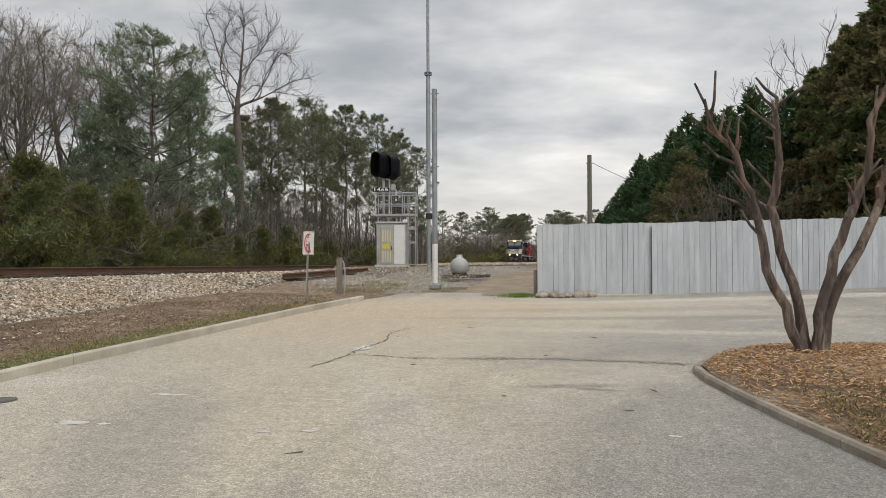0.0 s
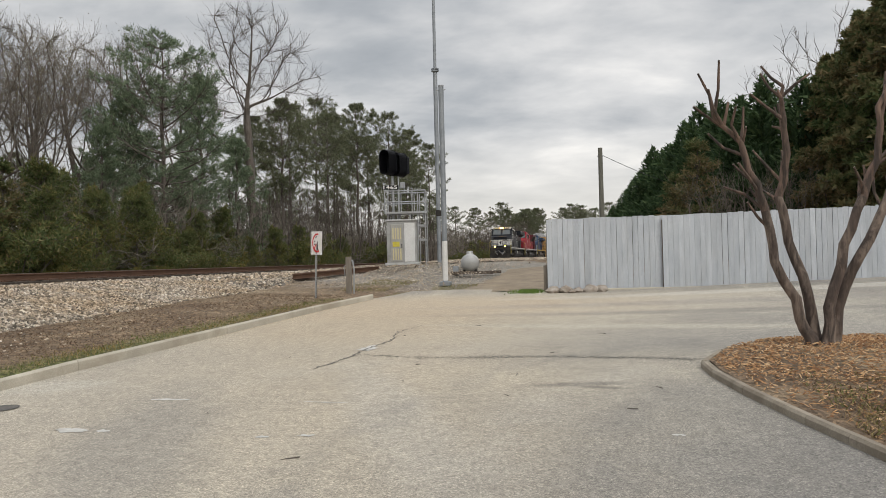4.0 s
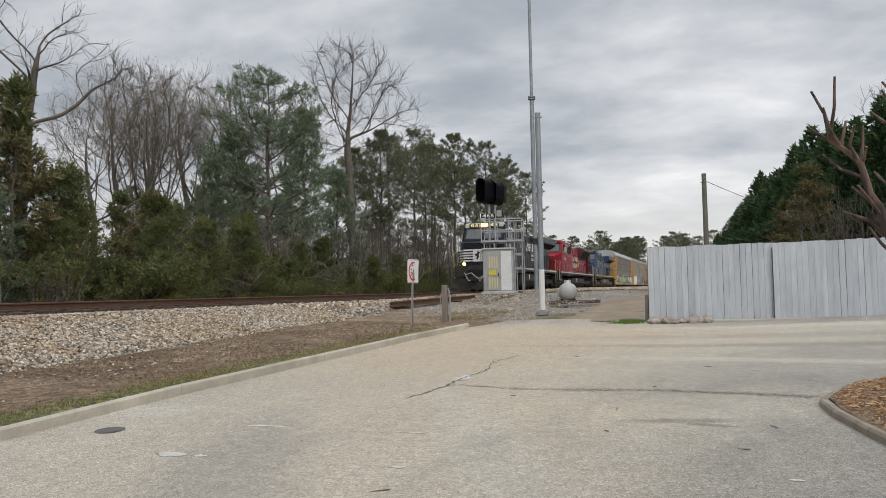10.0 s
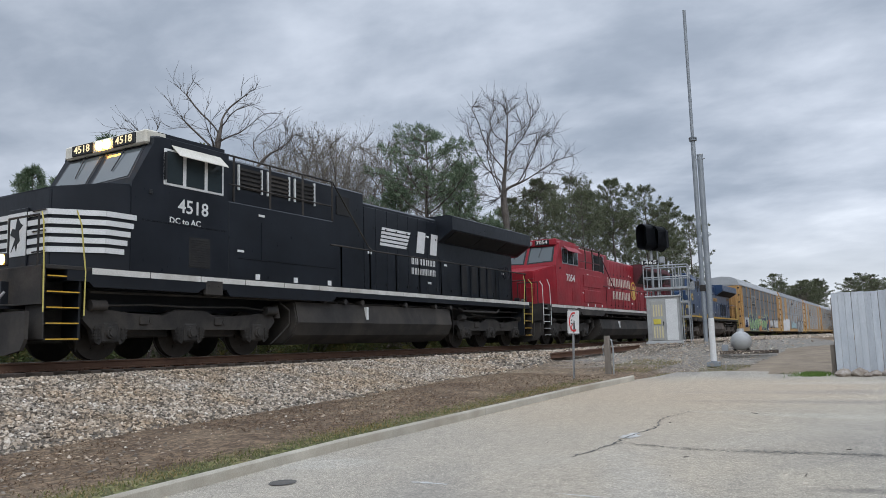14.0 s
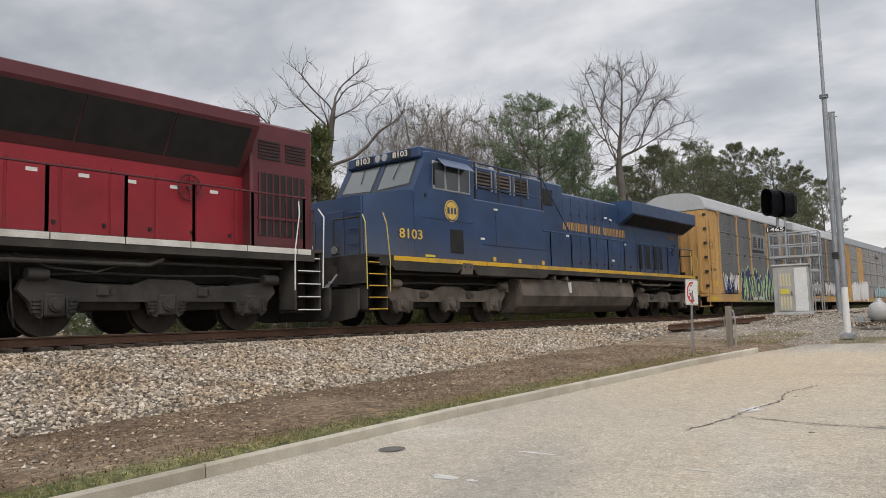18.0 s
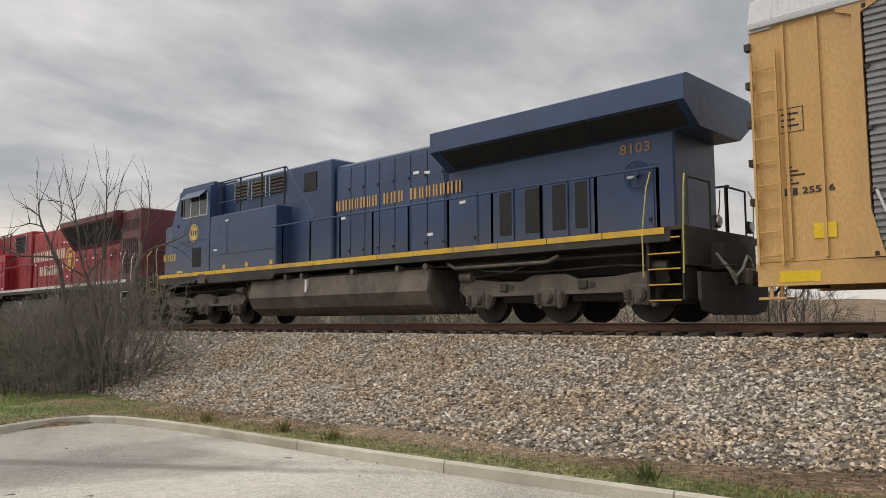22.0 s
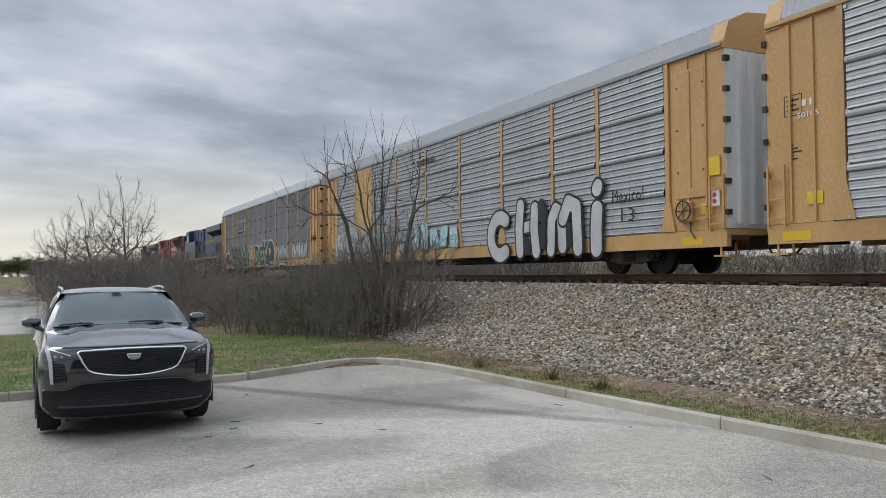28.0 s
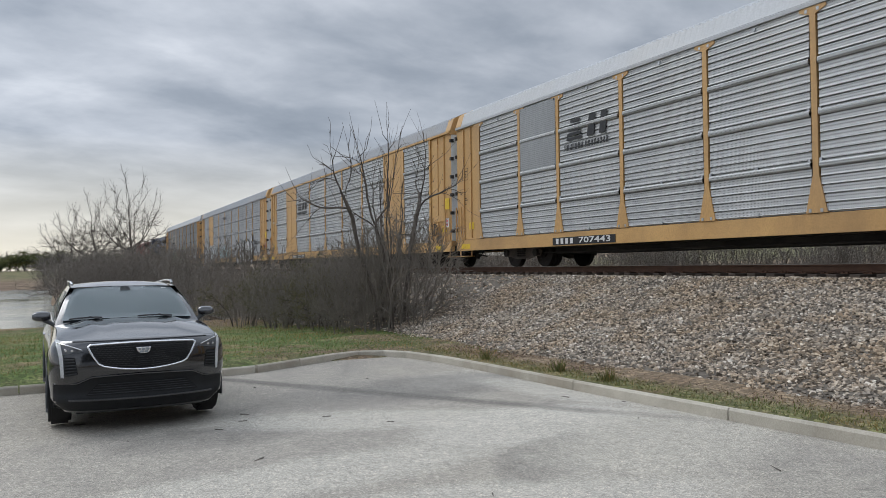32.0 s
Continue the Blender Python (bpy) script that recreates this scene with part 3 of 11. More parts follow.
def bed_z(u, y):
    """Height of the stone's surface at u metres from the track's middle, y along it."""
    u, y = np.asarray(u, float), np.asarray(y, float)
    top = RAIL_Z - 0.285
    toe = toe_x(y)
    foot = verge_z(TRACK_X + toe, y) + 0.02
    f = np.clip((u - 1.9) / (toe - 1.9), 0, 1.7)
    near = top + (foot - top) * f
    far = np.interp(u, [-7.2, -3.9, -1.8], [0.55, RAIL_Z - 0.55, top])
    return np.where(u > 1.9, near, np.where(u < -1.8, far, top))


def land_z(x, y):
    """Height of the soil at x, y, under the lot, the ballast and the lake too."""
    x, y = np.asarray(x, float), np.asarray(y, float)
    u = x - TRACK_X
    toe = toe_x(y)
    near = verge_z(x, y)
    k = smooth(toe + 0.15, toe - 0.4, u)
    near = near * (1 - k) + (bed_z(u, y) - 0.25) * k
    wood = 0.75 + 0.35 * smooth(-35, -80, x) - 0.75 * smooth(16, 0, y) * smooth(-19, -24, x)
    k = smooth(-7.0, -4.5, u)
    far = wood * (1 - k) + (RAIL_Z - 0.95) * k
    z = np.where(u > 0, near, far)
    shore = 8.0 * smooth(-43, -64, y)
    lake = smooth(-36, -41, y) * smooth(-8.5, -6.0, x - shore) * smooth(-128, -116, y)
    rise = 2.2 * smooth(-125, -200, y) * smooth(-20, 0, x)
    rise = rise + 7.0 * smooth(-70, -260, x) * smooth(-20, -70, y)
    return z - 0.9 * lake + rise


def axis(knots):
    out = []
    for a, b, s in knots:
        out += list(np.arange(a, b, s))
    return np.array(out + [knots[-1][1]])


gx = axis([(-2500, -300, 200), (-300, -60, 15), (-60, -22, 2.0), (-22, -6, 0.4), (-6, 14, 1.0), (14, 40, 3), (40, 300, 20), (300, 2500, 200)])
gy = axis([(-2500, -300, 200), (-300, -60, 10), (-60, -20, 1.6), (-20, 34, 0.7), (34, 80, 2.0), (80, 300, 12), (300, 2500, 200)])
GX, GY = np.meshgrid(gx, gy)
GZ = land_z(GX, GY)
GZ = GZ + (np.vectorize(lambda a, b: noise.noise((a * 0.55, b * 0.55, 0.0)))(GX, GY) * 0.045) * ((GX < kerb_x(GY) - 0.6) | (GX > 20) | (GY > 23) | (GY < -17))
nx, ny = len(gx), len(gy)
idx = np.arange(nx * ny).reshape(ny, nx)
faces = np.stack([idx[:-1, :-1], idx[:-1, 1:], idx[1:, 1:], idx[1:, :-1]], -1).reshape(-1, 4)
ground = mesh_ob("ground", np.stack([GX, GY, GZ], -1).reshape(-1, 3), faces, M["ground"], smooth=True)
tagged(ground, "brown dry soil and thin winter grass verge", "ground", kind="structure")

# ---- the car park: one asphalt sheet with a rounded south end ----
KERB_LINE = [(-6.12, 20.1), (-6.2, 19.1), (-6.4, 16.5), (-6.62, 12.8), (-6.76, 9.0), (-6.76, 5.0), (-6.68, -9.0), (-6.70, -11.5), (-6.66, -13.2), (-6.46, -14.4), (-6.1, -14.95),
             (-5.5, -15.15), (-4.84, -14.92), (-4.0, -14.4), (-3.09, -13.87), (-1.5, -13.45), (0.5, -13.3), (3.0, -13.2), (9.0, -13.1), (26.0, -12.9)]


def along(line, step):
    """Points at even steps on a line of corners."""
    pts = [np.array(line[0], float)]
    for a, b in zip(line, line[1:]):
        a, b = np.array(a, float), np.array(b, float)
        n = max(1, int(round(np.linalg.norm(b - a) / step)))
        pts += [a + (b - a) * k / n for k in range(1, n + 1)]
    return pts


def inside(px, py, poly):
    c = np.zeros(np.shape(px), bool)
    for (ax, ay), (bx_, by_) in zip(poly, poly[1:] + poly[:1]):
        hit = ((ay > py) != (by_ > py)) & (px < (bx_ - ax) * (py - ay) / (by_ - ay + 1e-12) + ax)
        c ^= hit
    return c


edge = along(KERB_LINE, 0.5)
LOT_NORTH = [(26.0, 27.6), (7.6, 23.6), (1.6, 22.0), (-1.4, 21.9), (-2.6, 22.6), (-4.2, 22.9), (-5.5, 22.6), (-5.75, 21.4)]
outline = [tuple(p) for p in edge] + LOT_NORTH
bm = bmesh.new()
vs = [bm.verts.new((x, y, 0)) for x, y in outline]
face = bm.faces.new(vs)
for k in np.arange(-14.5, 27.5, 1.0):
    bmesh.ops.bisect_plane(bm, geom=bm.verts[:] + bm.edges[:] + bm.faces[:], plane_co=(0, k, 0), plane_no=(0, 1, 0))
for k in np.arange(-6.5, 26.0, 2.0):
    bmesh.ops.bisect_plane(bm, geom=bm.verts[:] + bm.edges[:] + bm.faces[:], plane_co=(k, 0, 0), plane_no=(1, 0, 0))
for v in bm.verts:
    v.co.z = float(lot_z(v.co.x, v.co.y))
bmesh.ops.recalc_face_normals(bm, faces=bm.faces)
if sum(f.normal.z for f in bm.faces) < 0:
    bmesh.ops.reverse_faces(bm, faces=bm.faces)
lot = part("car_park", bm, M["asphalt"])
tagged(lot, "worn grey asphalt car park with tan dust and cracks", "car park", kind="structure")

# kerb, in cast lengths with open joints
kerb = tagged(empty("kerb"), "weathered pale concrete kerb with open joints", "kerb", kind="structure")


def kerb_piece(a, b, shrink=0.008, w=0.17, h=0.13, holder=kerb, side=-1, zf=lot_z, mat="kerb"):
    a, b = np.array(a), np.array(b)
    d = (b - a) / np.linalg.norm(b - a)
    n = np.array([d[1], -d[0]]) * -side
    a, b = a + d * shrink, b - d * shrink
    bm = bmesh.new()
    rings = []
    for p in (a, b):
        z = float(zf(p[0], p[1]))
        prof = [(-0.0, -0.15), (0.015, h - 0.045), (0.045, h - 0.008), (0.09, h), (w - 0.02, h + 0.004), (w, h - 0.02), (w, -0.15)]
        rings.append([(p[0] - n[0] * u, p[1] - n[1] * u, z + v) for u, v in prof])
    loft(bm, rings)
    return part("kerb_stone", bm, M[mat], holder)


kp = along(KERB_LINE, 2.95)
for a, b in zip(kp[:-3], kp[1:]):
    kerb_piece(a, b)

# ---- ballast: a shouldered bed with loose stone over it ----
ys = axis([(-600, -60, 6), (-60, 60, 0.6), (60, 600, 6)])
us = np.array([-7.2, -3.9, -1.8, -0.9, 0.0, 0.9, 1.9] + list(np.linspace(2.2, 7.4, 14)))
UU, YY = np.meshgrid(us, ys)
ZZ = bed_z(UU, YY)
k = np.arange(len(us) * len(ys)).reshape(len(ys), len(us))
bedmesh = mesh_ob("ballast_bed", np.stack([UU + TRACK_X, YY, ZZ], -1).reshape(-1, 3), np.stack([k[:-1, :-1], k[:-1, 1:], k[1:, 1:], k[1:, :-1]], -1).reshape(-1, 4), M["ballast_bed"], smooth=True)
tagged(bedmesh, "grey crushed-stone railway ballast bank", "ballast", kind="structure")

# ---- rails and ties ----
railway = tagged(empty("railway_track"), "single railway track with rusty rails on dark timber ties", "railway track", kind="structure")
rail_prof = [(-0.075, -0.17), (-0.075, -0.155), (-0.012, -0.14), (-0.01, -0.045), (-0.036, -0.035), (-0.036, -0.008), (-0.028, -0.004), (0.028, -0.004), (0.036, -0.008), (0.036, -0.035), (0.01, -0.045), (0.012, -0.14), (0.075, -0.155), (0.075, -0.17)]
for s in (-1, 1):
    bm = bmesh.new()
    prism(bm, [(TRACK_X + s * 0.755 + u, RAIL_Z + v) for u, v in rail_prof], "y", -600, 600)
    r = part("rail", bm, M["rail"], railway)
    bm = bmesh.new()
    box(bm, TRACK_X + s * 0.755 - 0.027, TRACK_X + s * 0.755 + 0.027, -600, 600, RAIL_Z - 0.004, RAIL_Z)
    part("running_surface", bm, M["rail_top"], r, "rail head worn bright by wheels")

# ties: their ends and tops stand out of the stone
bm = bmesh.new()
box(bm, -1.30, 1.30, -0.115, 0.115, -0.16, 0.02, 0.012)
tie_mesh = bpy.data.meshes.new("tie")
bm.to_mesh(tie_mesh)
bm.free()
tie_mesh.materials.append(M["tie"])
plate_mesh = bpy.data.meshes.new("tie_plate")
bm = bmesh.new()
for s in (-1, 1):
    box(bm, s * 0.755 - 0.17, s * 0.755 + 0.17, -0.09, 0.09, 0.02, 0.035)
    for a in (-0.12, 0.12):
        for b in (-0.05, 0.05):
            box(bm, s * 0.755 + a - 0.015, s * 0.755 + a + 0.015, b - 0.015, b + 0.015, 0.03, 0.06)
bm.to_mesh(plate_mesh)
bm.free()
plate_mesh.materials.append(M["rail"])
rng = random.Random(4)
y = -44.0
while y < 92:
    t = new("tie", tie_mesh)
    t.parent = railway
    t.matrix_basis = pose(TRACK_X + rng.uniform(-0.04, 0.04), y, RAIL_Z - 0.205 + rng.uniform(-0.012, 0.008), 0, 0, rng.uniform(-1, 1))
    p = new("tie_plate", plate_mesh)
    p.parent = t
    y += 0.5 + rng.uniform(-0.03, 0.03)
far_ties = []
for y in list(np.arange(-300, -44.2, 0.52)) + list(np.arange(92.4, 400, 0.52)):
    far_ties.append((TRACK_X, y))
bm = bmesh.new()
V, F = [], []
for x, y in far_ties:
    k = len(V)
    V += [(x + a, y + b, RAIL_Z - 0.21 + c) for c in (0, 0.03) for a, b in ((-1.3, -0.11), (1.3, -0.11), (1.3, 0.11), (-1.3, 0.11))]
    F += [(k + 4, k + 5, k + 6, k + 7), (k, k + 1, k + 5, k + 4), (k + 1, k + 2, k + 6, k + 5), (k + 2, k + 3, k + 7, k + 6), (k + 3, k, k + 4, k + 7)]
bm.free()
far_ob = mesh_ob("far_ties", V, F, M["tie"])
tagged(far_ob, "distant dark timber railway ties", "ties", kind="stuff")


def stones(name, n, u0, u1, y0, y1, size, material, seed, label):
    """Loose crushed stone: each a rough eight-sided lump, laid on the bank."""
    rng = np.random.default_rng(seed)
    y = rng.uniform(y0, y1, n)
    toe = toe_x(y)
    u = rng.uniform(0, 1, n) ** 0.95 * (np.minimum(toe + 0.35, u1) - u0) + u0
    z = bed_z(u, y) + rng.uniform(-0.012, 0.02, n)
    keep = (u < toe - 0.15) | (rng.uniform(size=n) < 0.55)
    u, y, z = u[keep], y[keep], z[keep]
    n = len(u)
    base = np.array([(a, b, c) for c in (-1, 1) for a, b in ((-1, -1), (1, -1), (1, 1), (-1, 1))], float) * 0.62
    s = size * rng.uniform(0.55, 1.35, (n, 1, 1)) * rng.uniform(0.6, 1.2, (n, 1, 3))
    P = base[None] * s + rng.normal(0, 0.17, (n, 8, 3)) * s
    q = rng.normal(size=(n, 4))
    q /= np.linalg.norm(q, axis=1)[:, None]
    w, a, b, c = q.T
    R = np.stack([np.stack([1 - 2 * (b * b + c * c), 2 * (a * b - c * w), 2 * (a * c + b * w)], -1), np.stack([2 * (a * b + c * w), 1 - 2 * (a * a + c * c), 2 * (b * c - a * w)], -1), np.stack([2 * (a * c - b * w), 2 * (b * c + a * w), 1 - 2 * (a * a + b * b)], -1)], 1)
    P = np.einsum("nij,nkj->nki", R, P)
    P[:, :, 2] *= 0.8
    P += np.stack([TRACK_X + u, y, z], -1)[:, None]
    tri = np.array([(0, 2, 1), (0, 3, 2), (4, 5, 6), (4, 6, 7), (0, 1, 5), (0, 5, 4), (1, 2, 6), (1, 6, 5), (2, 3, 7), (2, 7, 6), (3, 0, 4), (3, 4, 7)])
    F = (np.arange(n)[:, None, None] * 8 + tri[None]).reshape(-1, 3)
    ob = mesh_ob(name, P.reshape(-1, 3), F, material)
    tagged(ob, label, "ballast", kind="stuff")
    return ob


M["stones"] = islands("crushed_stone", [(0.0, (0.085, 0.073, 0.060)), (0.2, (0.195, 0.168, 0.138)), (0.45, (0.325, 0.28, 0.228)), (0.7, (0.435, 0.362, 0.28)), (0.9, (0.545, 0.48, 0.40)), (1.0, (0.71, 0.66, 0.585))], 0.85, 0.3, patch=(0.9, (0.92, 0.84, 0.74)))
stones("ballast_stones", 128000, 1.25, 7.0, -20, 22, 0.0325, M["stones"], 11, "loose grey and tan crushed stone on the bank")
stones("ballast_stones", 15000, 1.2, 7.0, 22, 75, 0.055, M["stones"], 12, "loose grey and tan crushed stone on the bank")
stones("ballast_stones", 11000, 1.2, 7.0, -70, -20, 0.05, M["stones"], 13, "loose grey and tan crushed stone on the bank")
stones("ballast_stones", 9000, -1.2, 1.3, -26, 60, 0.045, M["stones"], 14, "loose crushed stone between the ties")


def gravel(n, x0, x1, y0, y1, size, seed, label):
    """Loose stone strewn flat on the soil, thinning to the edges."""
    rng = np.random.default_rng(seed)
    x, y = rng.uniform(x0, x1, n), rng.uniform(y0, y1, n)
    keep = rng.uniform(size=n) < np.clip(1.6 * (1 - np.hypot((x - (x0 + x1) / 2) / ((x1 - x0) / 2), (y - (y0 + y1) / 2) / ((y1 - y0) / 2))), 0, 1)
    x, y = x[keep], y[keep]
    n = len(x)
    z = np.maximum(land_z(x, y), bed_z(x - TRACK_X, y)) + 0.012
    base = np.array([(1, 0, 0), (0, 1, 0), (-1, 0, 0), (0, -1, 0), (0, 0, 0.7)], float)
    s = size * rng.uniform(0.5, 1.4, (n, 1, 1)) * rng.uniform(0.6, 1.2, (n, 1, 3))
    a = rng.uniform(0, 6.28, n)
    P = base[None] * s + rng.normal(0, 0.18, (n, 5, 3)) * s
    c, d = np.cos(a)[:, None], np.sin(a)[:, None]
    P = np.stack([P[:, :, 0] * c - P[:, :, 1] * d, P[:, :, 0] * d + P[:, :, 1] * c, P[:, :, 2]], -1) + np.stack([x, y, z], -1)[:, None]
    F = (np.arange(n)[:, None, None] * 5 + np.array([(0, 1, 4), (1, 2, 4), (2, 3, 4), (3, 0, 4)])[None]).reshape(-1, 3)
    return tagged(mesh_ob("gravel", P.reshape(-1, 3), F, M["stones"]), label, "gravel", kind="stuff")


gravel(42000, -11.5, -2.6, 21.0, 46.0, 0.028, 21, "grey gravel spread round the signal cabinet")
gravel(30000, -10.5, 5.5, 28.0, 74.0, 0.045, 22, "grey gravel beside the sandy track")
gravel(2600, -9.9, -7.5, -14.0, 18.0, 0.028, 23, "stray stones on the verge below the bank")

# lake
lake = mesh_ob("lake", [(-9, -127, -1.16), (160, -127, -1.16), (160, -37, -1.16), (-9, -37, -1.16)], [(0, 1, 2, 3)], M["water"])
tagged(lake, "still grey lake water reflecting the sky", "water", kind="structure")

# ---- locomotives ----
def dusty_paint(name, colour, dust=(0.17, 0.14, 0.11), top=3.0, amount=0.62, rough=0.42, spec=0.5):
    """Worn enamel with road dust that thins out upwards in an uneven edge."""
    m, nt, p = nodes_of(name)
    n1 = tex(nt, 0.9, 6, 0.6)
    n2 = tex(nt, 14, 5, 0.65, stretch=(1, 1, 0.3))
    lo = tuple(c * 0.78 for c in colour)
    hi = tuple(min(c * 1.25 + 0.004, 1) for c in colour)
    col = ramp(nt, n1.outputs[0], [(0.3, lo), (0.7, hi)])
    c = nt.nodes.new("ShaderNodeTexCoord")
    s = nt.nodes.new("ShaderNodeSeparateXYZ")
    nt.links.new(c.outputs["Object"], s.inputs[0])
    def mth(op, a, b):
        k = nt.nodes.new("ShaderNodeMath")
        k.operation = op
        for i, v in enumerate((a, b)):
            if isinstance(v, (int, float)):
                k.inputs[i].default_value = v
            else:
                nt.links.new(v, k.inputs[i])
        return k.outputs[0]
    h = mth("ADD", s.outputs[2], mth("MULTIPLY", mth("SUBTRACT", n1.outputs[0], 0.5), 1.2))
    f = mth("DIVIDE", mth("SUBTRACT", top, h), top - 1.1)
    f = ramp(nt, f, [(0.0, (0.06,) * 3), (0.30, (amount * 0.5,) * 3), (0.75, (amount,) * 3)])
    f2 = ramp(nt, n2.outputs[0], [(0.3, (0.55,) * 3), (0.7, (1.0,) * 3)])
    col = blend(nt, blend(nt, 1.0, f, f2, "MULTIPLY"), col, dust)
    nt.links.new(col, p.inputs["Base Color"])
    nt.links.new(ramp(nt, n2.outputs[0], [(0.2, (rough - 0.08,) * 3), (0.8, (rough + 0.22,) * 3)]), p.inputs["Roughness"])
    p.inputs["Specular IOR Level"].default_value = spec
    bump(nt, p, n1.outputs[0], 0.06, 0.02)
    return m


M["loco_black"] = dusty_paint("black_enamel", (0.008, 0.0105, 0.0155), (0.04, 0.038, 0.036), 1.9, 0.2, 0.3, 0.28)
M["loco_red"] = dusty_paint("red_enamel", (0.27, 0.011, 0.021), (0.16, 0.05, 0.045), 2.5, 0.35, 0.4, 0.4)
M["loco_maroon"] = dusty_paint("maroon_enamel", (0.085, 0.012, 0.018), (0.15, 0.07, 0.06), 2.5, 0.4, 0.45)
M["loco_blue"] = dusty_paint("dark_blue_enamel", (0.014, 0.042, 0.108), (0.15, 0.135, 0.12), 2.6, 0.5, 0.34, 0.45)
M["under"] = surf("grimy_running_gear", (0.06, 0.05, 0.042), (0.145, 0.12, 0.10), 1.6, 30, 0.85, 0.1, relief=0.35, dirt=(0.21, 0.17, 0.14), dirt_amount=0.6)
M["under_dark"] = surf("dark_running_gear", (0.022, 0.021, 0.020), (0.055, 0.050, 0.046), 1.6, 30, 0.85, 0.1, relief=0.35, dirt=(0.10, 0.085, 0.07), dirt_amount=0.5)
M["grille"] = surf("dark_grille", (0.012, 0.012, 0.013), (0.03, 0.029, 0.028), 3, 30, 0.8, relief=0.2)
M["wheel"] = surf("wheel_steel", (0.022, 0.018, 0.015), (0.055, 0.046, 0.039), 5, 40, 0.7, 0.3, relief=0.15)
M["gold"] = surf("gold_paint", (0.62, 0.40, 0.07), (0.72, 0.50, 0.13), 5, 50, 0.55, relief=0.0)
M["gold_warm"] = surf("worn_gold_lettering", (0.50, 0.27, 0.07), (0.62, 0.36, 0.11), 5, 50, 0.55, relief=0.0)
M["stripe_yellow"] = surf("yellow_sill_stripe", (0.62, 0.36, 0.03), (0.74, 0.46, 0.05), 2, 40, 0.5, relief=0.05, dirt=(0.22, 0.17, 0.11), dirt_amount=0.5)
M["grab_yellow"] = surf("faded_yellow_handrail", (0.50, 0.42, 0.10), (0.60, 0.52, 0.16), 5, 60, 0.5, relief=0.05)
M["stripe_white"] = surf("white_sill_stripe", (0.62, 0.60, 0.55), (0.74, 0.72, 0.68), 2, 40, 0.5, relief=0.05, dirt=(0.28, 0.25, 0.21), dirt_amount=0.5)
M["cream"] = surf("cream_paint", (0.66, 0.62, 0.52), (0.76, 0.73, 0.64), 3, 50, 0.5, relief=0.03)
M["hose"] = surf("grey_hose", (0.30, 0.30, 0.30), (0.42, 0.42, 0.42), 8, 60, 0.7, relief=0.1)
M["lamp_on"] = glow("headlight_on", (1.0, 0.44, 0.06), 22)
M["board_lit"] = glow("number_board_lit", (1.0, 0.80, 0.45), 0.45)


def glass_material(name, tint, transmission=1.0):
    m, nt, p = nodes_of(name)
    p.inputs["Base Color"].default_value = (*tint, 1)
    p.inputs["Roughness"].default_value = 0.04
    p.inputs["Transmission Weight"].default_value = transmission
    p.inputs["IOR"].default_value = 1.48
    return m


M["cab_glass"] = glass_material("tinted_cab_glass", (0.035, 0.045, 0.05), 0.0)
# greyer base than the side windows: the windshields' reflection put into the colour
M["screen_glass"] = glass_material("grey_windscreen_glass", (0.10, 0.115, 0.12), 0.0)


def wheelset(parent, y, z=0.53, r=0.53, name="wheelset"):
    bm = bmesh.new()
    rod(bm, (-0.95, 0, 0), (0.95, 0, 0), 0.085, n=10)
    for s in (-1, 1):
        rod(bm, (s * 0.69, 0, 0), (s * 0.82, 0, 0), r, n=28)
        rod(bm, (s * 0.665, 0, 0), (s * 0.69, 0, 0), r + 0.028, n=28)
        rod(bm, (s * 0.82, 0, 0), (s * 0.86, 0, 0), 0.16, n=14)
        for k in range(6):
            a = k * math.pi / 3
            rod(bm, (s * 0.82, 0.3 * math.cos(a), 0.3 * math.sin(a)), (s * 0.835, 0.3 * math.cos(a), 0.3 * math.sin(a)), 0.045, n=8)
    ob = part(name, bm, M["wheel"], parent, smooth=True)
    ob.matrix_basis = pose(0, y, z)
    return ob


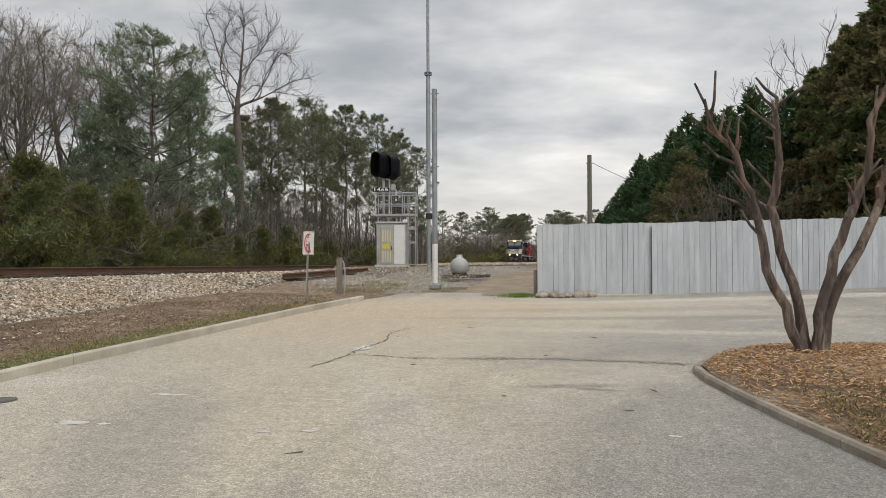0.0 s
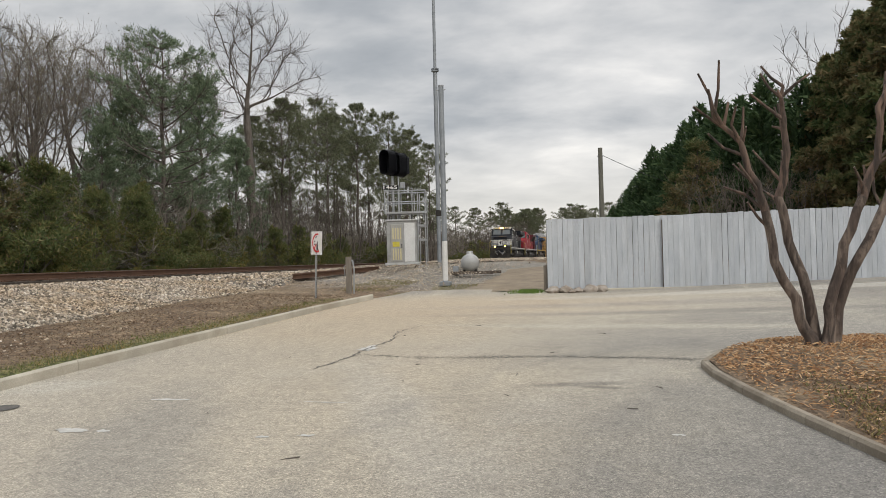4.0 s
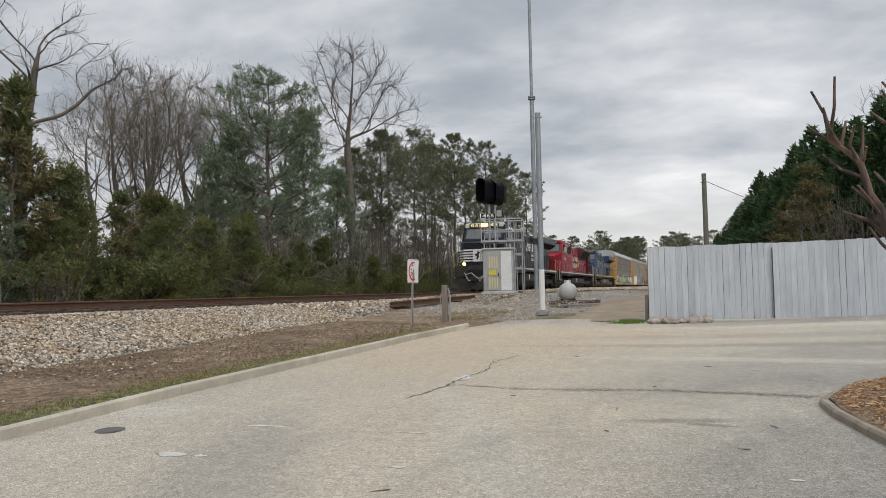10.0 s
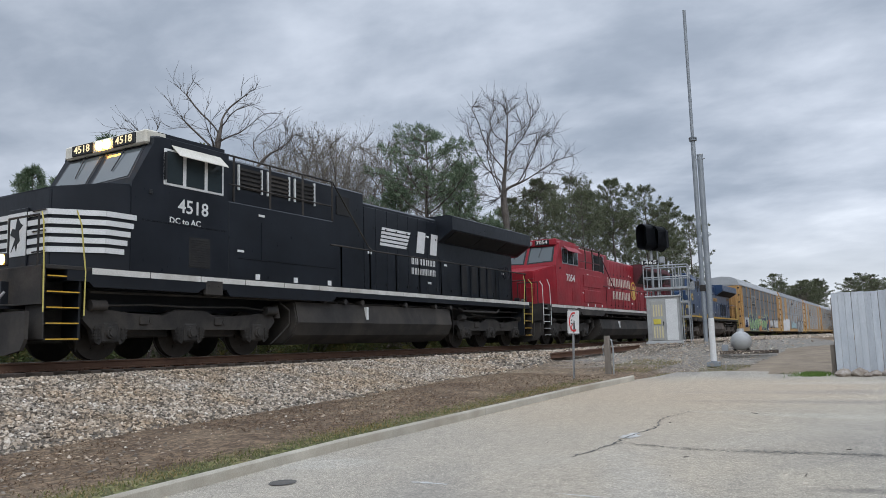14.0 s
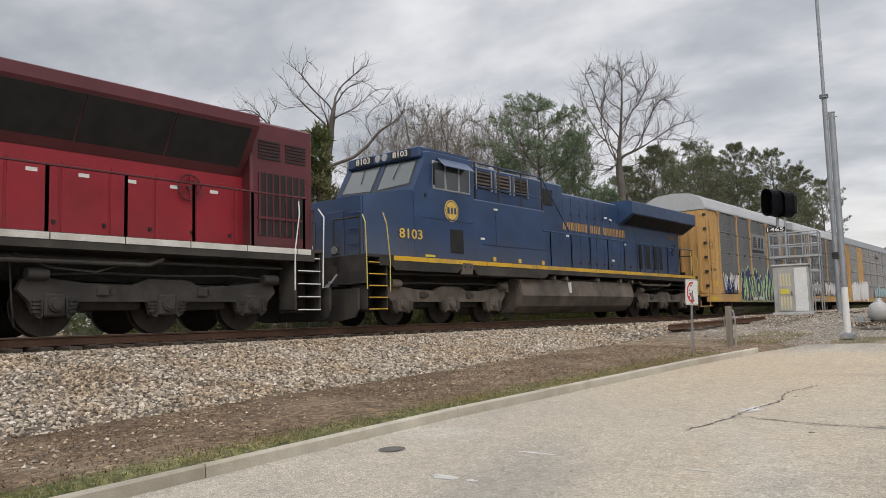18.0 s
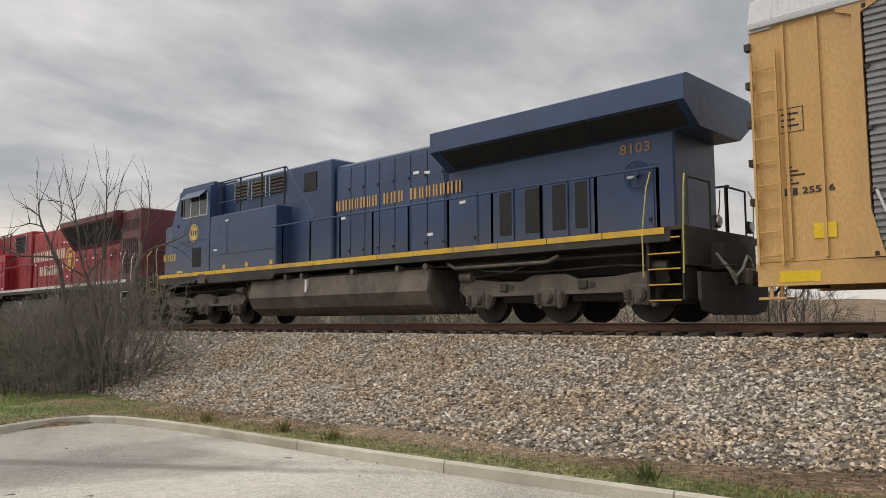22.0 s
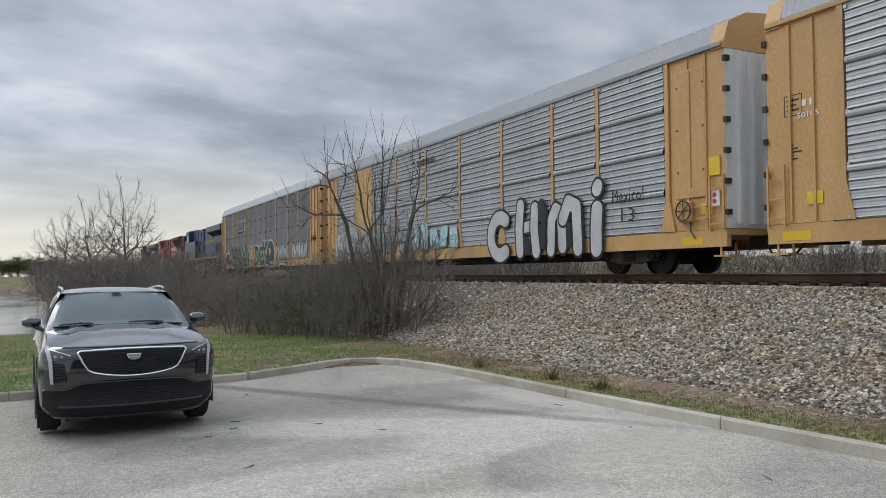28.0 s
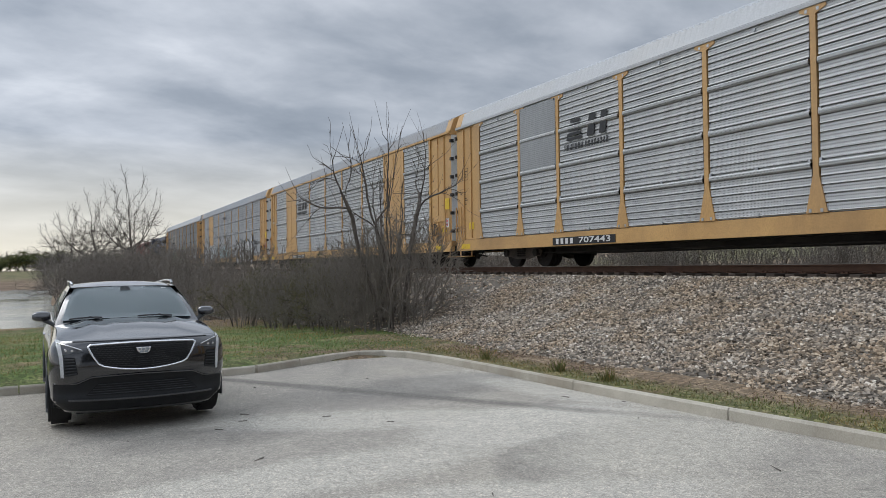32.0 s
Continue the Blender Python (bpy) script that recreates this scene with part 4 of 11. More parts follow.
def loco_truck(parent, ys, mat, flip=1):
    """A three-axle truck: side frames with pedestal legs, springs, journal boxes, brake gear and wheelsets."""
    a, b, c = ys
    frame_ob = None
    for s in (-1, 1):
        top = [(a - 0.62, 0.80), (a - 0.55, 0.98), (a - 0.1, 1.0), (a + 0.55, 0.93), (b - 0.75, 0.90), (b - 0.4, 1.03), (b + 0.4, 1.03), (b + 0.75, 0.90), (c - 0.55, 0.93), (c + 0.1, 1.0), (c + 0.55, 0.98), (c + 0.62, 0.80)]
        low = []
        for w in (c, b, a):
            low += [(w + 0.42, 0.60), (w + 0.34, 0.36), (w + 0.24, 0.30), (w + 0.19, 0.36), (w + 0.19, 0.66), (w - 0.19, 0.66), (w - 0.19, 0.36), (w - 0.24, 0.30), (w - 0.34, 0.36), (w - 0.42, 0.60)]
        bm = bmesh.new()
        x0, x1 = sorted((s * 1.10, s * 1.24))
        prism(bm, top + low, "x", x0, x1)
        fr = part("side_frame", bm, mat, parent)
        frame_ob = frame_ob or fr
        for w in ys:
            bm = bmesh.new()
            box(bm, min(s * 1.06, s * 1.27), max(s * 1.06, s * 1.27), w - 0.18, w + 0.18, 0.34, 0.74, 0.03)
            rod(bm, (s * 1.25, w, 0.54), (s * 1.33, w, 0.54), 0.14, 0.12, n=16)
            rod(bm, (s * 1.33, w, 0.54), (s * 1.36, w, 0.54), 0.085, n=12)
            part("journal_box", bm, mat, fr)
            for k in (-1, 1):
                bm = bmesh.new()
                for j in range(4):
                    rod(bm, (s * 1.22, w + k * 0.31, 0.41 + j * 0.065), (s * 1.22, w + k * 0.31, 0.445 + j * 0.065), 0.085, n=10)
                rod(bm, (s * 1.22, w + k * 0.31, 0.38), (s * 1.22, w + k * 0.31, 0.66), 0.055, n=8)
                part("coil_spring", bm, mat, fr)
        for w in ((a + b) / 2, (b + c) / 2):
            bm = bmesh.new()
            rod(bm, (s * 1.12, w - 0.02, 0.78), (s * 1.255, w - 0.02, 0.78), 0.065, n=10)
            box(bm, min(s * 1.2, s * 1.29), max(s * 1.2, s * 1.29), w - 0.34, w - 0.12, 0.70, 0.88, 0.02)
            part("bracket", bm, M["under_dark"], fr)
        for ya, yb in ((c + 0.25, c + 0.62), (a - 0.5, a - 0.15)):
            bm = bmesh.new()
            rod(bm, (s * 1.27, ya, 1.07), (s * 1.27, yb, 1.07), 0.11, n=14)
            part("brake_cylinder", bm, mat, fr, smooth=True)
        part("brake_rod", rods([(s * 1.22, a - 0.4, 1.06), (s * 1.22, a + 0.9, 1.12), (s * 1.22, b, 1.10), (s * 1.22, c - 0.5, 1.14), (s * 1.22, c + 0.4, 1.08)], 0.022, 6), M["under_dark"], fr)
        part("sand_pipe", rods([(s * 1.1, a - 0.7, 1.3), (s * 1.12, a - 0.66, 0.6), (s * 0.95, a - 0.55, 0.18)], 0.02, 6), M["under_dark"], fr)
    bm = bmesh.new()
    box(bm, -1.0, 1.0, a + 0.5, b - 0.4, 0.45, 0.95, 0.04)
    box(bm, -1.0, 1.0, b + 0.4, c - 0.5, 0.45, 0.95, 0.04)
    part("bolster", bm, M["under_dark"], parent)
    return [wheelset(parent, w) for w in ys]


def letter_bars(name, count_widths, x, y0, y1, z0, z1, mat, parent, slant=0.0):
    """A line of lettering as plain upright bars, one or two for each letter."""
    total = sum(abs(w) + 0.2 for w in count_widths) - 0.2
    k = (y1 - y0) / total
    y = y0
    for w in count_widths:
        if w > 0:
            pairs = ((0.10, 0.38), (0.62, 0.90)) if name == "name_bar" and w > 0.5 else ((0.17, 0.83),)
            bm = bmesh.new()
            for f0, f1 in pairs:
                a, b = y + w * k * f0, y + w * k * f1
                lo = [bm.verts.new((x, p, q)) for p, q in ((a, z0), (b, z0), (b + slant, z1), (a + slant, z1))]
                hi = [bm.verts.new((v.co.x + 0.006, v.co.y, v.co.z)) for v in lo]
                fs = [bm.faces.new(lo), bm.faces.new(hi)] + [bm.faces.new((lo[i], lo[(i + 1) % 4], hi[(i + 1) % 4], hi[i])) for i in range(4)]
                bmesh.ops.recalc_face_normals(bm, faces=fs)
            part(name, bm, mat, parent)
        y += (abs(w) + 0.2) * k


def side_text(name, body, y, z, size, x, mat, parent, width=None):
    """Letters on the side that faces +x; they read towards +y."""
    return lettering(name, body, size, Matrix.Translation((x, y, z)) @ pose(0, 0, 0, 90, 0, 90), mat, parent, width)


def louvres(bm, x0, x1, y0, y1, z0, z1, n):
    for k in range(n):
        z = z0 + (k + 0.5) * (z1 - z0) / n
        box(bm, x0, x1, y0, y1, z - 0.3 * (z1 - z0) / n, z + 0.2 * (z1 - z0) / n)


WHEELS = []


def locomotive(name, label, c):
    """c: dimensions (metres behind the pilot plate, above the rail) and paints."""
    e = tagged(empty(name), label, "locomotive", "locomotives of the train")
    body, L, H = c["body"], c["length"], c["hood_w"]
    cab0, cab1, box1, mid, rad0, rad1 = c["cab0"], c["cab1"], c["box1"], c["mid"], c["rad0"], c["rad1"]
    under, ud = c["under"], M["under_dark"]
    # underframe
    bm = bmesh.new()
    box(bm, -1.56, 1.56, 0.75, L - 0.55, 1.5, 1.70)
    box(bm, -0.55, 0.55, 0.1, L, 1.0, 1.51)
    fr = part("underframe", bm, c["sill"], e)
    bm = bmesh.new()
    box(bm, -1.54, 1.54, 0.30, L - 0.25, 1.70, 1.78, 0.01)
    part("deck", bm, ud, e)
    # sill stripe in short lengths
    y = c["stripe0"]
    while y < L - 0.9:
        step = min(c["stripe_len"], L - 0.65 - y)
        for s in (-1, 1):
            bm = bx(min(s * 1.555, s * 1.572), max(s * 1.555, s * 1.572), y + 0.012, y + step - 0.012, 1.645, 1.765)
            part("sill_stripe", bm, c["stripe"], fr)
        y += step
    # deep skirt plates below the cab and the equipment cabinet, with a jacking pad between
    for s in (-1, 1):
        for a, b, z in ((1.15, cab1 - 0.75, 1.40), (cab1 - 0.10, box1, 1.36)):
            bm = bmesh.new()
            prism(bm, [(a + 0.05, z + 0.1), (a + 0.16, z), (b - 0.16, z), (b, z + 0.1), (b, 1.66), (a + 0.05, 1.66)], "x", *sorted((s * 1.50, s * 1.562)))
            part("sill_skirt", bm, c["sill"], fr)
        part("jacking_pad", bx(*sorted((s * 1.46, s * 1.575)), cab1 - 0.68, cab1 - 0.18, 1.36, 1.70, 0.02), under, fr)
        for yy in (cab1 - 0.56, cab1 - 0.30):
            bm = bmesh.new()
            rod(bm, (s * 1.57, yy, 1.58), (s * 1.585, yy, 1.58), 0.035, n=8)
            part("bolt", bm, ud, fr)
        part("sand_hose", rods([(s * 1.3, 6.75, 1.3), (s * 1.36, 7.05, 1.1), (s * 1.3, 7.12, 0.75), (s * 1.15, 6.9, 0.45), (s * 1.0, 6.75, 0.25)], 0.022, 6), ud, fr)
        part("equalising_pipe", rods([(s * 1.42, rad0 + 0.5, 1.40), (s * 1.45, rad0 + 0.75, 1.28), (s * 1.45, rad0 + 3.4, 1.28), (s * 1.42, rad0 + 3.7, 1.40)], 0.04, 8), under, fr)
    # under-sill pipes, reservoirs and brackets
    for s in (-1, 1):
        part("air_pipe", rods([(s * 1.3, 1.4, 1.33), (s * 1.3, 5.5, 1.36), (s * 1.25, 8.5, 1.36), (s * 1.3, rad0, 1.36), (s * 1.3, L - 1.3, 1.33)], 0.03, 6), ud, fr)
        part("cable", rods([(s * 1.36, rad0 + 1.0, 1.40), (s * 1.38, rad0 + 1.6, 1.18), (s * 1.38, rad0 + 2.4, 1.12), (s * 1.36, rad0 + 3.2, 1.38)], 0.022, 6), ud, fr)
        for yy in (box1 - 0.4, box1 + 0.5, box1 + 1.3, mid + 1.5, rad0 - 1.2, rad0 - 0.2):
            bm = bmesh.new()
            rod(bm, (s * 1.2, yy, 1.38), (s * 1.52, yy, 1.38), 0.075, n=10)
            part("filler_cap", bm, under, fr)
    # nose
    n0, nz0, nz1 = c["nose_y"], c["nose_z0"], c["nose_z1"]
    plan = [(-1.52, n0 + 0.85), (-c["nose_w"], n0), (c["nose_w"], n0), (1.52, n0 + 0.85), (1.52, cab0 + 0.35), (-1.52, cab0 + 0.35)]
    bm = bmesh.new()
    lo = [bm.verts.new((x, y, 1.745)) for x, y in plan]
    hi = [bm.verts.new((x * 0.985, y + 0.015, nz0 + (nz1 - nz0) * min(1, max(0, (y - n0) / (cab0 - n0))))) for x, y in plan]
    k = len(plan)
    fs = [bm.faces.new(lo), bm.faces.new(hi)] + [bm.faces.new((lo[i], lo[(i + 1) % k], hi[(i + 1) % k], hi[i])) for i in range(k)]
    bmesh.ops.recalc_face_normals(bm, faces=fs)
    bmesh.ops.bevel(bm, geom=[ed for ed in bm.edges if ed.verts[0].co.z > 2.5 or ed.verts[1].co.z > 2.5], offset=0.04, segments=2, affect="EDGES")
    nose = part("nose", bm, body, e, smooth=True)
    bm = bx(-0.32, 0.32, n0 - 0.03, n0 + 0.01, 1.80, nz0 - 0.35, 0.012)
    part("nose_door", bm, c.get("door", body), nose)
    for zz in (2.1, 2.5, 2.9):
        part("grab_iron", rods([(0.55, n0 + 0.02, zz), (0.55, n0 - 0.06, zz), (c["nose_w"] - 0.05, n0 - 0.06, zz), (c["nose_w"] - 0.05, n0 + 0.03, zz)], 0.014, 6), c["rail_paint"], nose)
    # cab
    cw, cz = 1.53, c["cab_z"]
    prof_c = [(cab0 - 0.02, 1.745), (cab0 - 0.02, nz1), (cab0 + 0.50, cz - 0.30), (cab0 + 0.52, cz - 0.04), (cab0 + 0.72, cz), (cab1, cz), (cab1, 1.745)]
    bm = bmesh.new()
    prism(bm, prof_c, "x", -cw, cw)
    long_edges = [ed for ed in bm.edges if abs(ed.verts[0].co.x) > 1 and ed.verts[0].co.x == ed.verts[1].co.x and ed.verts[0].co.z > cz - 0.1 and ed.verts[1].co.z > cz - 0.1]
    bmesh.ops.bevel(bm, geom=long_edges, offset=0.14, segments=3, affect="EDGES")
    cab = part("cab", bm, body, e, smooth=True)
    d0, d1 = Vector((0, cab0 - 0.02, nz1)), Vector((0, cab0 + 0.50, cz - 0.30))
    slope = (d1 - d0).normalized()
    out = Vector((0, -slope.z, slope.y))
    for s in (-1, 1):
        def on(x, f, push):
            q = d0 + (d1 - d0) * f + out * push
            return (x, q.y, q.z)
        xa, xb = s * 0.10, s * 1.32
        quad = [on(xa, 0.10, 0), on(xb, 0.16, 0), on(xb * 0.96, 0.93, 0), on(xa, 0.97, 0)]
        for nm, mat, grow, push in (("windshield_frame", M["black"], 1.06, 0.006), ("windshield", M["screen_glass"], 0.93, 0.016)):
            cx = sum((Vector(q) for q in quad), Vector()) / 4
            bm = bmesh.new()
            v1 = [bm.verts.new(cx + (Vector(q) - cx) * grow + out * push) for q in quad]
            v2 = [bm.verts.new(cx + (Vector(q) - cx) * grow - out * 0.012) for q in quad]
            fs = [bm.faces.new(v1), bm.faces.new(v2)] + [bm.faces.new((v1[i], v1[(i + 1) % 4], v2[(i + 1) % 4], v2[i])) for i in range(4)]
            bmesh.ops.recalc_face_normals(bm, faces=fs)
            part(nm, bm, mat, cab)
        part("wiper", rods([on(s * 0.7, 0.97, 0.05), on(s * 0.62, 0.40, 0.035)], 0.012, 5), M["black"], cab)
        # side windows: three panes in a pale frame, with a sunshade
        w0, w1, wz0, wz1 = c["win0"], c["win1"], c["win_z0"], c["win_z1"]
        bm = bx(min(s * 1.5, s * 1.545), max(s * 1.5, s * 1.545), w0, w1, wz0, wz1, 0.01)
        wf = part("window_frame", bm, c["win_frame"], cab)
        for a, b in ((0.03, 0.30), (0.34, 0.66), (0.70, 0.97)):
            bm = bx(min(s * 1.53, s * 1.552), max(s * 1.53, s * 1.552), w0 + (w1 - w0) * a + 0.02, w0 + (w1 - w0) * b - 0.01, wz0 + 0.05, wz1 - 0.05)
            part("side_window", bm, M["cab_glass"], wf)
        bm = bmesh.new()
        ys_ = (w0 + 0.20, w1 - 0.10)
        za, zb = wz1 + 0.10, wz1 - 0.16
        pts = [(s * 1.53, ys_[0], za), (s * 1.53, ys_[1], za), (s * 1.80, ys_[1], zb), (s * 1.80, ys_[0], zb)]
        v1 = [bm.verts.new(q) for q in pts]
        v2 = [bm.verts.new((q[0], q[1], q[2] - 0.02)) for q in pts]
        fs = [bm.faces.new(v1), bm.faces.new(v2)] + [bm.faces.new((v1[i], v1[(i + 1) % 4], v2[(i + 1) % 4], v2[i])) for i in range(4)]
        bmesh.ops.recalc_face_normals(bm, faces=fs)
        part("sunshade", bm, c["shade"], cab)
        bm = bx(min(s * 1.56, s * 1.62), max(s * 1.56, s * 1.62), w0 - 0.02, w0 + 0.02, wz0 + 0.1, wz1 - 0.1)
        part("mirror", bm, M["black"], cab)
        # louvre and seam on the cab flank
        bm = bmesh.new()
        box(bm, min(s * 1.525, s * 1.536), max(s * 1.525, s * 1.536), cab1 - 1.15, cab1 - 0.55, 1.95, 2.62)
        louvres(bm, min(s * 1.53, s * 1.544), max(s * 1.53, s * 1.544), cab1 - 1.13, cab1 - 0.57, 1.97, 2.60, 12)
        part("louvre_panel", bm, M["grille"] if c["dark_louvre"] else body, cab)
        bm = bx(min(s * 1.525, s * 1.542), max(s * 1.525, s * 1.542), cab0 + 0.25, cab1 - 0.1, 2.86, 2.885)
        part("seam", bm, body, cab)
        bm = bx(min(s * 1.53, s * 1.56), max(s * 1.53, s * 1.56), cab0 + 0.4, cab0 + 0.48, 3.42, 3.52, 0.01)
        part("marker_lamp", bm, M["black"], cab)
    # number boards, headlights and roof gear
    fy = cab0 + 0.50
    head = part("headlight_box", bx(-1.40, 1.40, fy - 0.10, fy + 0.45, cz - 0.30, cz + 0.015, 0.04), c["brow"], cab)
    for s in (-1, 1):
        part("number_board", bx(s * 0.72 - 0.36, s * 0.72 + 0.36, fy - 0.135, fy - 0.09, cz - 0.26, cz - 0.02, 0.01), M["black"], head)
        lettering("board_number", c["number"], 0.24, Matrix.Translation((s * 0.72, fy - 0.14, cz - 0.14)) @ pose(0, 0, 0, 90, 0, 0), M["board_lit"] if c["lead"] else M["stripe_white"], head, 0.56)
    for s in (-1, 1):
        bm = bmesh.new()
        rod(bm, (s * 0.13, fy - 0.15, cz - 0.14), (s * 0.13, fy - 0.08, cz - 0.14), 0.105, n=16)
        part("headlight", bm, M["lamp_on"] if c["lead"] else M["galv"], head)
    for a, b in ((cab0 + 0.95, cab0 + 1.75), (cab0 + 2.0, cab1 + 0.2)):
        bm = bmesh.new()
        box(bm, -0.75, 0.75, a, b, cz - 0.02, cz + 0.09, 0.03)
        for xx in (-0.5, 0.0, 0.5):
            box(bm, xx - 0.08, xx + 0.08, a + 0.2, b - 0.2, cz + 0.08, cz + 0.14, 0.02)
        part("roof_unit", bm, M["under_dark"], cab)
    # equipment cabinet flush with the cab, and the upper hood behind the cab
    for s in (-1, 1):
        bm = bx(min(s * 0.9, s * 1.52), max(s * 0.9, s * 1.52), cab1 + 0.01, box1, c["box_z0"], c["box_z1"], 0.03)
        cabn = part("equipment_cabinet", bm, body, e)
        part("seam", bx(min(s * 1.51, s * 1.535), max(s * 1.51, s * 1.535), cab1 + 0.35, box1 - 0.05, 2.28, 2.30), body, cabn)
        part("seam", bx(min(s * 1.51, s * 1.532), max(s * 1.51, s * 1.532), cab1 + 1.1, cab1 + 1.12, 2.3, 3.2), body, cabn)
        if c["panels"]:
            for za in (2.0, 2.75):
                part("access_panel", bx(min(s * 1.51, s * 1.55), max(s * 1.51, s * 1.55), cab1 + 0.45, box1 - 0.35, za, za + 0.62, 0.02), body, cabn)
        for k in range(3):
            yy = cab1 + 0.9 + k * (box1 - cab1 - 1.2) / 2
            part("reflector", bx(min(s * 1.515, s * 1.538), max(s * 1.515, s * 1.538), yy, yy + 0.14, 1.80, 1.93), c["reflector"], cabn)
        for yy, zz in ((cab1 + 0.3, 2.42), (cab1 + 1.0, 3.35)):
            part("label_plate", bx(min(s * 1.515, s * 1.534), max(s * 1.515, s * 1.534), yy, yy + 0.2, zz, zz + 0.055), M["white"], cabn)
    up = part("upper_hood", bx(-H - 0.12, H + 0.12, cab1, mid, 1.745, c["up_z"], 0.05), body, e)
    g0, g1 = c["gr0"], c["gr1"]
    for s in (-1, 1):
        x0, x1 = H + 0.10, H + 0.16
        for k in range(c["gr_n"]):
            a = g0 + (g1 - g0) * k / c["gr_n"]
            b = a + (g1 - g0) / c["gr_n"] * 0.74
            part("intake_backing", bx(min(s * x0, s * (x0 + .03)), max(s * x0, s * (x0 + .03)), a, b, c["gr_z0"], c["gr_z1"]), M["grille"], up)
            bm = bmesh.new()
            louvres(bm, min(s * x0, s * x1), max(s * x0, s * x1), a, b, c["gr_z0"], c["gr_z1"], 5)
            part("intake_louvre", bm, c["louvre"], up)
            for q in (a - 0.04, b):
                part("intake_trim", bx(min(s * x0, s * (x1 + .01)), max(s * x0, s * (x1 + .01)), q, q + 0.04, c["gr_z0"] - 0.04, c["gr_z1"] + 0.04), c["win_frame"], up)
        part("screen", bx(min(s * x0, s * (x0 + .045)), max(s * x0, s * (x0 + .045)), mid - 1.35, mid - 0.75, 3.95, 4.5), M["grille"], up)
        part("handrail", rods([(s * 1.32, cab1 + 0.05, c["up_z"] - 0.02), (s * 1.32, box1 + 0.2, c["up_z"] - 0.02), (s * 1.40, mid - 0.3, 3.05), (s * 1.52, mid - 0.3, 2.95)], 0.025, 6), c["rail_paint"], e)
        part("handrail", rods([(s * 1.36, cab1 + 0.05, 4.05), (s * 1.36, box1 + 0.1, 4.05)], 0.022, 6), c["rail_paint"], e)
        for k in range(4):
            yy = cab1 + 0.35 + k * (box1 - cab1 - 0.2) / 3
            part("rail_post", rods([(s * 1.34, yy, c["box_z1"]), (s * 1.34, yy, c["up_z"] - 0.02)], 0.03, 6), c["post"], e)
    # engine hood with doors
    hood = part("engine_hood", bx(-H, H, mid, rad0, 1.745, c["hood_z"], 0.06), body, e)
    doors = [mid + 0.12 + k * (rad0 - mid - 0.2) / c["doors"] for k in range(c["doors"] + 1)]
    for s in (-1, 1):
        for a, b in zip(doors, doors[1:]):
            d = part("hood_door", bx(min(s * H, s * (H + .022)), max(s * H, s * (H + .022)), a + 0.015, b - 0.015, 1.80, c["hood_z"] - 0.14, 0.008), body, hood)
            part("latch", bx(min(s * (H + .02), s * (H + .05)), max(s * (H + .02), s * (H + .05)), b - 0.1, b - 0.05, 2.0, 2.07), M["black"], d)
            part("latch", bx(min(s * (H + .02), s * (H + .05)), max(s * (H + .02), s * (H + .05)), b - 0.1, b - 0.05, 3.75, 3.82), M["black"], d)
        for yy, zz in ((mid + 0.3, 2.95), (rad0 - 1.2, 3.85), (rad0 - 0.7, 2.2), (rad0 - 0.8, 3.8)):
            part("label_plate", bx(min(s * H, s * (H + .032)), max(s * H, s * (H + .032)), yy, yy + 0.2, zz, zz + 0.075), M["white"], hood)
    bm = bmesh.new()
    box(bm, -0.5, 0.5, mid + 2.0, mid + 2.9, c["hood_z"] - 0.02, c["hood_z"] + 0.12, 0.04)
    for k in range(3):
        box(bm, -0.16, 0.16, mid + 1.2 + k * 0.2, mid + 1.32 + k * 0.2, c["hood_z"] - 0.02, c["hood_z"] + 0.17, 0.03)
    part("exhaust_stack", bm, M["under_dark"], hood)
    # radiator end with its wings
    rear = part("radiator_hood", bx(-H, H, rad0, c["hood_end"], 1.745, c["rad_z"] - 0.1, 0.04), body, e)
    r0, rz0, rz1 = c["rad_low"], c["rad_side0"], c["rad_z"]
    wing = [(-H - 0.01, r0), (-1.54, rz0), (-1.54, rz1 - 0.06), (-1.40, rz1), (1.40, rz1), (1.54, rz1 - 0.06), (1.54, rz0), (H + 0.01, r0)]
    bm = bmesh.new()
    prism(bm, wing, "y", rad0 + 0.02, rad1)
    wg = part("radiator_wing", bm, c["wing"], e)
    for s in (-1, 1):
        slope_n = Vector((rz0 - r0, 0, -(1.54 - H))).normalized()
        for k in range(3):
            a = rad0 + 0.35 + k * (rad1 - rad0 - 0.5) / 3
            b = a + (rad1 - rad0 - 0.5) / 3 - 0.03
            bm = bmesh.new()
            q = [(H + 0.06, r0 + (rz0 - r0) * 0.12), (1.5, r0 + (rz0 - r0) * 0.93)]
            off = Vector((rz0 - r0, 0, -(1.53 - H))).normalized() * 0.02
            pts = [(s * (q[0][0] + off.x), a, q[0][1] + off.z), (s * (q[0][0] + off.x), b, q[0][1] + off.z), (s * (q[1][0] + off.x), b, q[1][1] + off.z), (s * (q[1][0] + off.x), a, q[1][1] + off.z)]
            v1 = [bm.verts.new(p) for p in pts]
            v2 = [bm.verts.new((p[0] - s * off.x * 1.5, p[1], p[2] - off.z * 1.5)) for p in pts]
            fs = [bm.faces.new(v1), bm.faces.new(v2)] + [bm.faces.new((v1[i], v1[(i + 1) % 4], v2[(i + 1) % 4], v2[i])) for i in range(4)]
            bmesh.ops.recalc_face_normals(bm, faces=fs)
            part("radiator_screen", bm, M["grille"], wg)
        a = rad0 + 0.12
